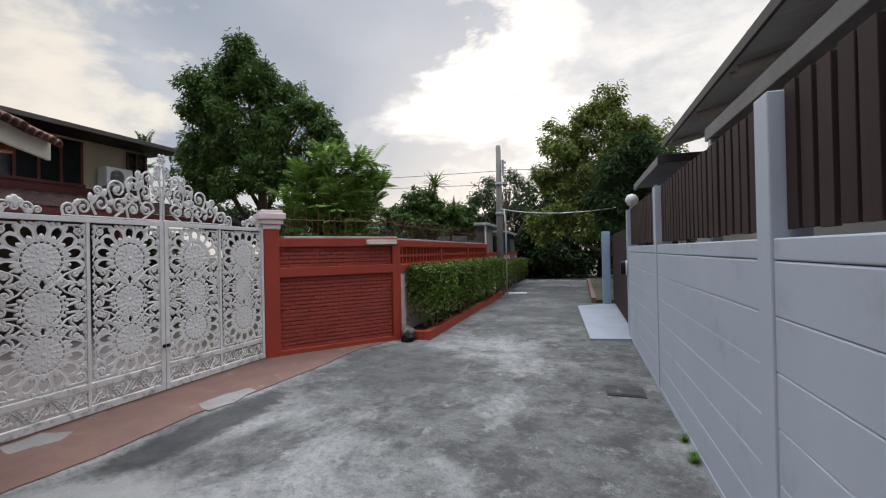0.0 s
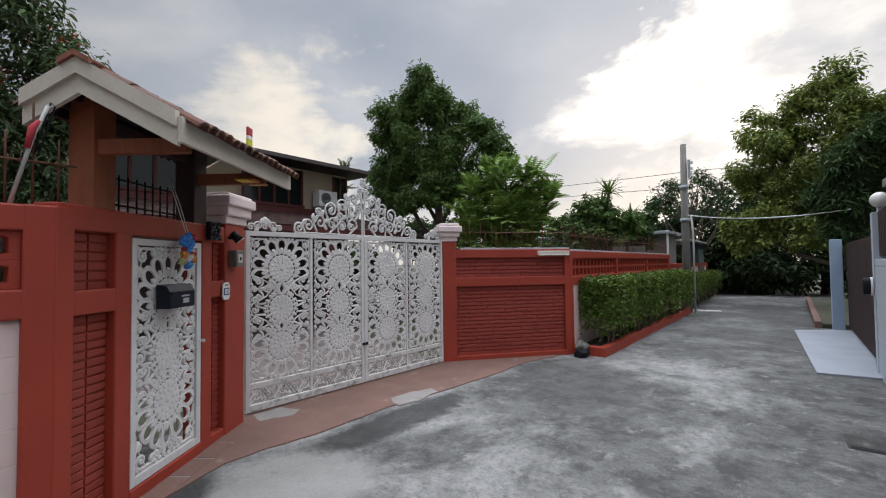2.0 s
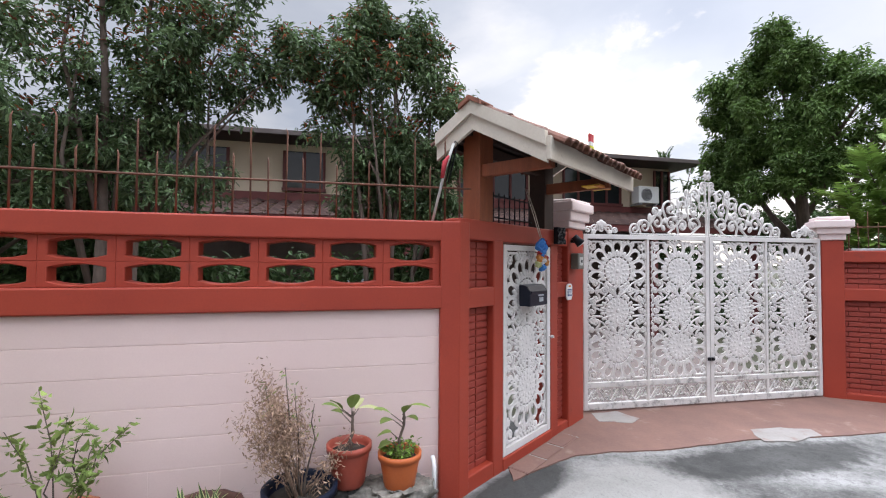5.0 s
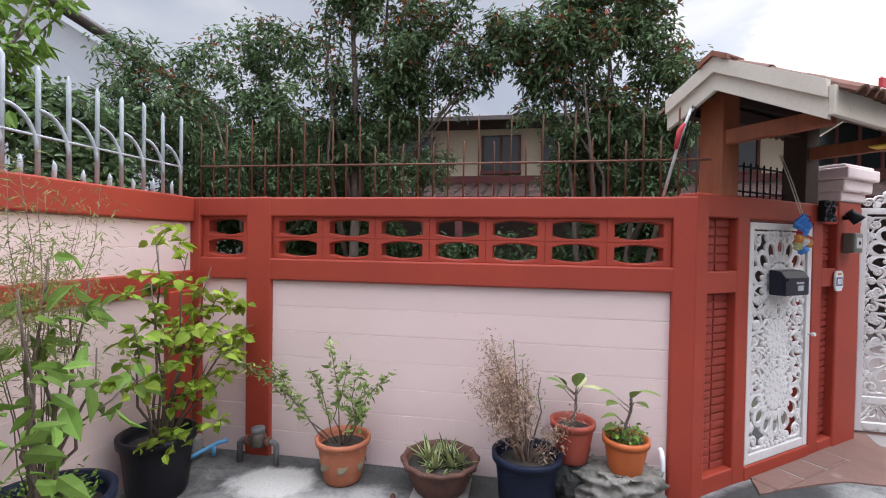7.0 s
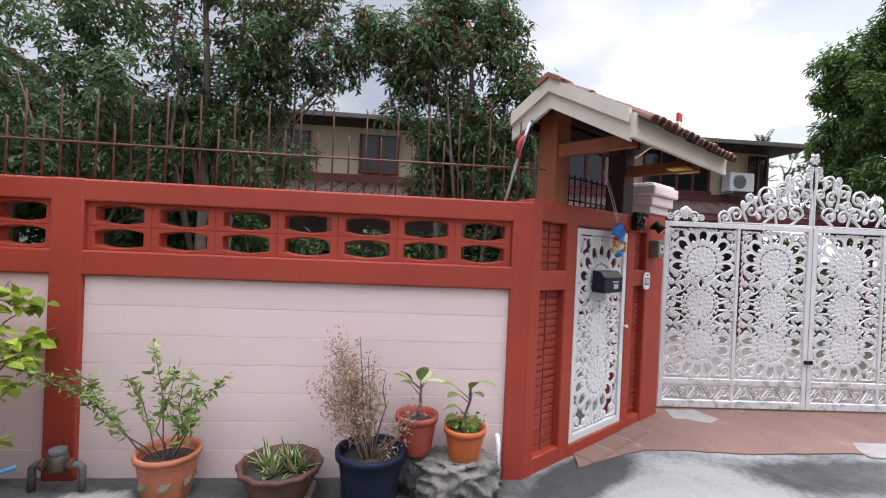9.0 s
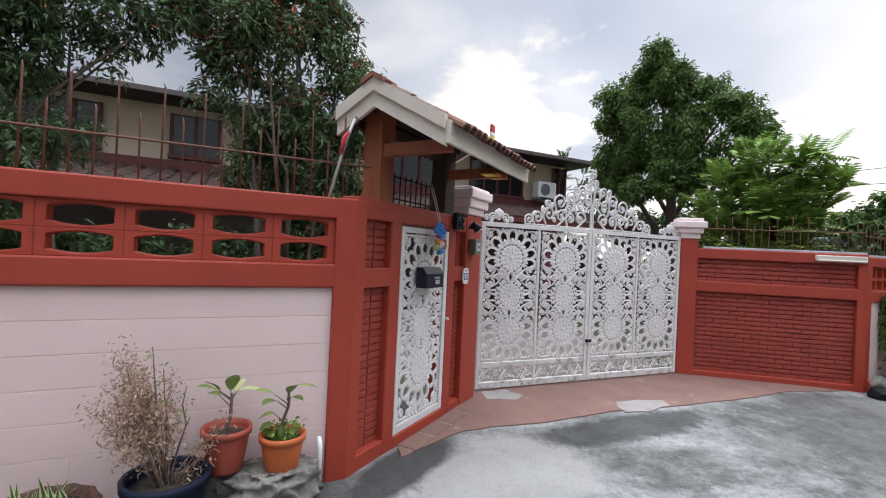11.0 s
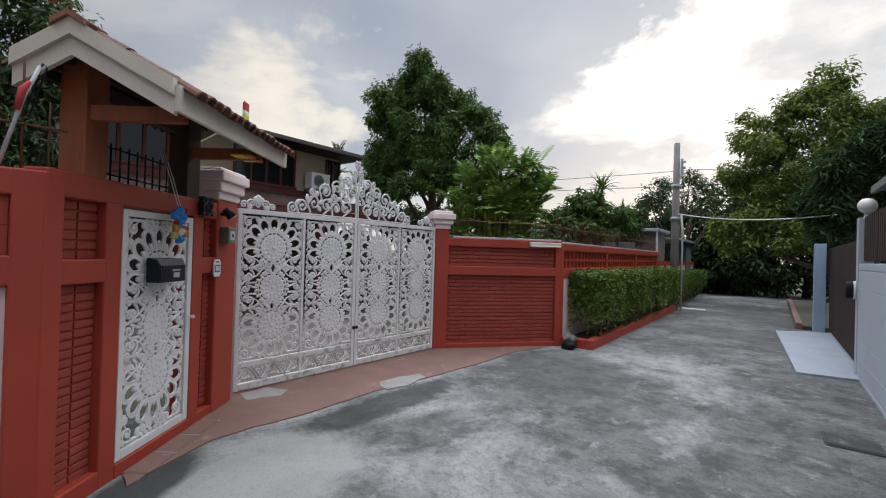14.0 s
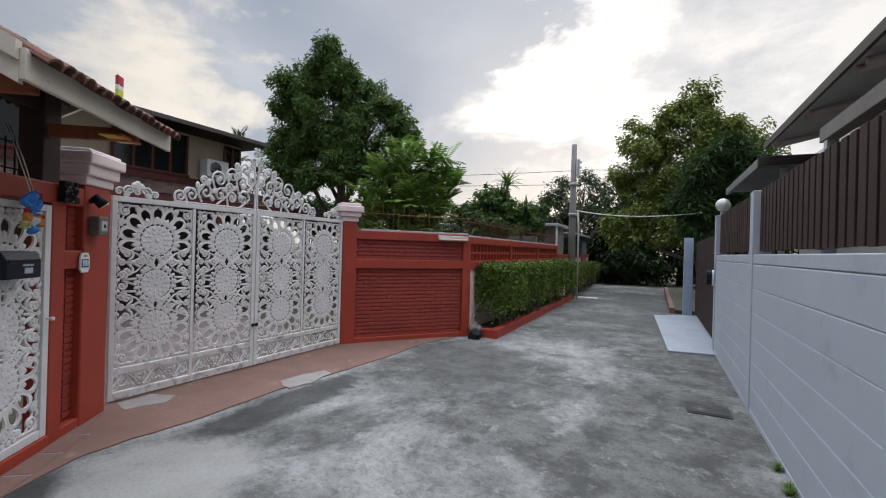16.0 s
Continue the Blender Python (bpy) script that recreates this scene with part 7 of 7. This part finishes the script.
part("box", bm, M_MAILBOX, MB)
boxpart("flap", (-0.17, 0.17, -0.138, -0.13, 0.125, 0.155), M_MAILBOX, MB, 0.003)
boxpart("window", (0.0, 0.09, -0.135, -0.129, 0.04, 0.085), M_GREYSTEEL, MB, 0.002, "pale name slot")
boxpart("emblem", (-0.02, 0.10, -0.134, -0.129, 0.10, 0.115), M_GREYSTEEL, MB, 0.001)

M_TOYB = mat("blue_cloth", (0.06, 0.25, 0.62), (0.04, 0.18, 0.5), 0.8, 10, 80, 0.2)
M_TOYR = mat("red_cloth", (0.5, 0.05, 0.06), (0.4, 0.04, 0.05), 0.8, 10, 80, 0.2)
M_TOYO = mat("orange_cloth", (0.62, 0.25, 0.06), (0.5, 0.2, 0.05), 0.8, 10, 80, 0.2)
TY = thing("hanging_mobile", along(D0, D1) @ pose(1.10, -0.10, 1.66), "string of small blue, red and orange cloth figures", "mobile")
bm = bmesh.new(); tube(bm, [(0.0, 0, 0.25), (-0.03, 0.08, 0.55), (-0.05, 0.15, 0.78)], 0.004, 5); tube(bm, [(0.03, 0, 0.25), (0.01, 0.08, 0.55), (-0.02, 0.15, 0.78)], 0.004, 5); tube(bm, [(0, 0, 0), (0, 0, 0.26)], 0.003, 5)
part("cord", bm, M_FASCIA, TY)
for x, z, r, m in ((-0.04, 0.24, 0.05, M_TOYB), (0.03, 0.22, 0.055, M_TOYB), (0.0, 0.28, 0.03, M_TOYB), (0.06, 0.27, 0.03, M_TOYR), (-0.01, 0.17, 0.035, M_TOYB), (-0.06, 0.12, 0.04, M_TOYO), (0.06, 0.10, 0.042, M_TOYO), (0.0, 0.10, 0.035, M_WHITE), (0.08, 0.13, 0.025, M_TOYR), (0.0, 0.04, 0.035, M_TOYB), (-0.08, 0.07, 0.03, M_CREAMLEAF), (-0.05, 0.17, 0.022, M_TOYR)):
    bm = bmesh.new(); bmesh.ops.create_icosphere(bm, subdivisions=2, radius=r)
    for v in bm.verts:
        v.co = Vector((v.co.x, v.co.y * 0.6, v.co.z * 1.1)) * (1 + 0.25 * noise.noise(v.co * 40 + Vector((x, z, 0)) * 50)) + Vector((x, random.uniform(-0.02, 0.02), z))
    part("figure", bm, m, TY)

bm = bmesh.new()
bmesh.ops.create_grid(bm, x_segments=10, y_segments=10, size=0.085)
for v in bm.verts:
    v.co = Vector((v.co.x, -0.05 + 0.03 * noise.noise(v.co * 45), v.co.y))
r = bmesh.ops.extrude_face_region(bm, geom=bm.faces[:])
for v in [g for g in r["geom"] if isinstance(g, bmesh.types.BMVert)]:
    v.co.y = 0.0
ob = part("ornament", bm, M_BLACK); ob.matrix_basis = along(D0, D1) @ pose(1.60, -0.012, 2.02)
tagged(ob, "black rough cast ornament on the door post", "ornament")
CM = thing("spot_lamp", along(D0, D1) @ pose(1.93, -0.012, 1.98), "small black lamp tilted down on the gate post", "lamp")
bm = bmesh.new(); tube(bm, [(0, 0, 0), (0, -0.06, 0)], 0.02, 8); part("arm", bm, M_BLACK, CM)
bm = bmesh.new(); tube(bm, [(-0.02, -0.04, 0.05), (0.02, -0.10, -0.03)], [0.035, 0.05], 12); part("head", bm, M_BLACK, CM)
bm = bmesh.new(); tube(bm, [(0.02, -0.10, -0.03), (0.023, -0.104, -0.036)], 0.042, 12); part("glass", bm, M_WHITE, CM)
EM = thing("electric_meter", along(D0, D1) @ pose(1.985, -0.012, 1.68), "grey electric bell box with a small window", "bell box")
boxpart("case", (-0.075, 0.075, -0.09, 0, 0, 0.17), mat("grey_green_case", (0.16, 0.16, 0.13), (0.11, 0.11, 0.09), 0.4), EM, 0.012)
boxpart("window", (-0.045, 0.045, -0.094, -0.088, 0.04, 0.13), M_CEMENT, EM, 0.004, "pale inner dial")
boxpart("button", (-0.012, 0.012, -0.1, -0.092, 0.07, 0.1), M_BLACK, EM, 0.003)
NP = thing("number_plate", along(D0, D1) @ pose(1.86, -0.012, 1.44), "white enamel house plate with blue marks", "house plate")
bm = bmesh.new()
o = [(-0.04, -0.085), (0.04, -0.085), (0.065, -0.05), (0.065, 0.05), (0.04, 0.085), (-0.04, 0.085), (-0.065, 0.05), (-0.065, -0.05)]
a = [bm.verts.new((x, -0.014, z)) for x, z in o]; b = [bm.verts.new((x, 0, z)) for x, z in o]
bm.faces.new(a[::-1])
for i in range(8): bm.faces.new((a[i], a[(i + 1) % 8], b[(i + 1) % 8], b[i]))
part("plate", bm, M_WHITE, NP)
M_BLUEINK = mat("blue_enamel", (0.03, 0.07, 0.2), (0.02, 0.05, 0.15), 0.4)
boxpart("field", (-0.05, 0.05, -0.017, -0.013, -0.042, 0.03), M_BLUEINK, NP, 0.001, "dark blue field")
for x in (-0.032, -0.011, 0.011, 0.032):
    boxpart("bar", (x - 0.006, x + 0.006, -0.020, -0.016, -0.03, 0.02), M_WHITE, NP, 0.001)
boxpart("motif", (-0.025, 0.025, -0.018, -0.013, 0.05, 0.068), M_TOYO, NP, 0.001)

TL = thing("tube_lamp", along(P0, P1), "cream fluorescent tube lamp under the coping", "lamp")
boxpart("housing", (1.74, 2.36, -0.05, 0.0, 1.82, 1.90), M_FASCIA, TL, 0.012)
bm = bmesh.new(); tube(bm, [(1.76, -0.055, 1.825), (2.34, -0.055, 1.825)], 0.017, 8); part("tube", bm, M_FASCIA, TL)

YS = thing("sign_board", along(D0, D1) @ pose(1.28, -0.40, 2.44), "yellow and orange board tucked under the eave", "board")
boxpart("board", (0, 0.30, -0.16, 0.0, 0.0, 0.012), mat("yellow_print", (0.75, 0.5, 0.03), (0.65, 0.42, 0.03), 0.5), YS, 0.002)
boxpart("stripe", (0.0, 0.30, -0.165, -0.12, -0.004, 0.016), M_TOYO, YS, 0.002)
FL = thing("wind_flag", along(D0, D1) @ pose(1.73, -0.30, 2.84), "small red, white and yellow cloth flag on the roof", "flag")
bm = bmesh.new(); tube(bm, [(0, 0, -0.2), (0, 0, 0.22)], 0.005, 5); part("stick", bm, M_WOOD, FL)
for z0, z1, m in ((0.0, 0.09, mat("yellow_cloth", (0.6, 0.6, 0.05), (0.5, 0.5, 0.04), 0.8)), (0.09, 0.13, M_WHITE), (0.13, 0.21, M_TOYR)):
    boxpart("cloth", (-0.01, 0.075, -0.014, 0.014, z0, z1), m, FL, 0.004)
PT = thing("pruning_pole", along((0, 0), (0, 1)) @ pose(-0.20, 0.08, 2.05), "grey pruning pole with a red head leaning on the railing", "pruning pole")
bm = bmesh.new(); tube(bm, [(0, 0, -0.01), (0.10, -0.02, 0.42), (0.16, -0.03, 0.60)], 0.011, 8); part("pole", bm, M_CEMENT, PT)
bm = bmesh.new(); tube(bm, [(0.07, -0.025, 0.33), (0.09, -0.03, 0.45), (0.12, -0.03, 0.5)], [0.014, 0.02, 0.01], 8); part("head", bm, M_TOYR, PT)
bm = bmesh.new(); tube(bm, [(0.10, -0.02, 0.30), (0.17, -0.03, 0.62), (0.19, -0.03, 0.60), (0.12, -0.02, 0.30)], 0.005, 5); part("cord", bm, M_BLACK, PT)
GR = thing("window_grille", along(D0, D1), "black iron bars above the small gate", "grille")
for k in range(8):
    bm = bmesh.new(); tube(bm, [(0.62 + k * 0.09, 0.12, 2.06), (0.62 + k * 0.09, 0.12, 2.36)], 0.007, 6); part("bar", bm, M_BLACK, GR)
for z in (2.14, 2.33):
    bm = bmesh.new(); tube(bm, [(0.52, 0.12, z), (1.30, 0.12, z)], 0.007, 6); part("rail", bm, M_BLACK, GR)

# ---- lamp and bell on the street wall ----
GLB = thing("globe_lamp", pose(4.42, 8.36, 2.34), "white globe lamp on the wall post", "lamp")
bm = bmesh.new(); bmesh.ops.create_uvsphere(bm, u_segments=20, v_segments=14, radius=0.115)
for f in bm.faces: f.smooth = True
for v in bm.verts: v.co.z += 0.2
part("globe", bm, mat("opal_glass", (0.72, 0.7, 0.64), (0.66, 0.64, 0.58), 0.25), GLB)
bm = bmesh.new(); lathe(bm, [(0.06, -0.01), (0.06, 0.02), (0.035, 0.04), (0.045, 0.1)], 14); part("base", bm, M_GREYSTEEL, GLB)
BL = thing("intercom", along((RX, 8.45), (RX, 0)) @ pose(0.08, -0.03, 1.28), "white and black oval intercom on the wall end", "intercom")
for nm, rr, y0, y1, m in (("rim", 1.0, 0.01, -0.018, M_WHITE), ("face", 0.92, -0.018, -0.10, M_BLACK)):
    bm = bmesh.new()
    rows = [[bm.verts.new((0.075 * rr * math.cos(t), y, 0.135 * rr * math.sin(t))) for t in (2 * math.pi * k / 20 for k in range(20))] for y in (y0, y1)]
    for k in range(20): bm.faces.new((rows[0][k], rows[0][(k + 1) % 20], rows[1][(k + 1) % 20], rows[1][k]))
    bm.faces.new(rows[1])
    part(nm, bm, m, BL)


# ---- car parked inside the plot, seen through the openwork ----
CAR = thing("car", pose(-3.9, -1.3, 0, 0, 0, 90), "pale silver car parked inside the plot", "car")
M_CAR = mat("silver_car_paint", (0.55, 0.57, 0.6), (0.5, 0.52, 0.55), 0.25, 2, 40, 0.0, metal=0.4)


def loft(bm, sections):
    rows = [[bm.verts.new(p) for p in sec] for sec in sections]
    for r, q in zip(rows, rows[1:]):
        for k in range(len(r)):
            f = bm.faces.new((r[k], r[(k + 1) % len(r)], q[(k + 1) % len(q)], q[k]))
            f.smooth = True
    bm.faces.new(rows[0][::-1])
    bm.faces.new(rows[-1])


def ring(x, w, z0, z1, r=0.12):
    pts = []
    for cx, cz, a0 in ((w - r, z1 - r, 0), (-w + r, z1 - r, 90), (-w + r, z0 + r, 180), (w - r, z0 + r, 270)):
        for i in range(4):
            a = radians(a0 + 30 * i)
            pts.append((x, cx + r * math.cos(a), cz + r * math.sin(a)))
    return pts


bm = bmesh.new()
loft(bm, [ring(-2.1, 0.62, 0.38, 0.72), ring(-1.95, 0.78, 0.28, 0.84), ring(-1.2, 0.84, 0.24, 0.93), ring(-0.5, 0.85, 0.22, 0.97), ring(0.9, 0.85, 0.22, 0.97), ring(1.8, 0.82, 0.26, 0.96), ring(2.05, 0.7, 0.36, 0.8)])
part("body", bm, M_CAR, CAR)
bm = bmesh.new()
loft(bm, [ring(-0.75, 0.70, 0.90, 1.02, 0.05), ring(-0.1, 0.64, 0.9, 1.42), ring(0.6, 0.64, 0.9, 1.47), ring(1.25, 0.62, 0.9, 1.38), ring(1.75, 0.66, 0.9, 1.0, 0.04)])
part("roof", bm, M_CAR, CAR)
for sgn in (-1, 1):
    for x0, x1 in ((-0.3, 0.35), (0.42, 1.1)):
        bm = bmesh.new()
        loft(bm, [[(x0, sgn * 0.70, 1.0), (x0, sgn * 0.66, 1.34), (x0, sgn * 0.62, 1.34), (x0, sgn * 0.62, 1.0)], [(x1, sgn * 0.70, 1.0), (x1, sgn * 0.66, 1.36), (x1, sgn * 0.62, 1.36), (x1, sgn * 0.62, 1.0)]])
        part("side_window", bm, M_GLASS, CAR)
    for x in (-1.3, 1.3):
        bm = bmesh.new(); tube(bm, [(x, sgn * 0.68, 0.3), (x, sgn * 0.86, 0.3)], 0.3, 20)
        wh = part("wheel", bm, M_BLACK, CAR)
        bm = bmesh.new(); tube(bm, [(x, sgn * 0.85, 0.3), (x, sgn * 0.87, 0.3)], 0.19, 16)
        part("rim", bm, M_GREYSTEEL, wh)

# ---- pavers between the small gate and the apron ----
PV = thing("paving", along(D0, D1), "faded terracotta pavers with pale mortar joints", "paving", kind="structure")
boxpart("mortar", (0.66, 1.66, -0.20, -0.012, 0.0, 0.016), M_APRON, PV, 0.003, "worn mortar bed")
for c in range(3):
    x0 = 0.67 + c * 0.335
    boxpart("paver", (x0, x0 + 0.318 - 0.01 * (c % 2), -0.205 + 0.012 * c, -0.03, 0.004, 0.0185 + 0.0015 * c), M_APRON, PV, 0.003)
    boxpart("joint", (x0 + 0.318, x0 + 0.334, -0.20, -0.03, 0.004, 0.0168), M_PATCH, PV, 0.001, "pale mortar joint")
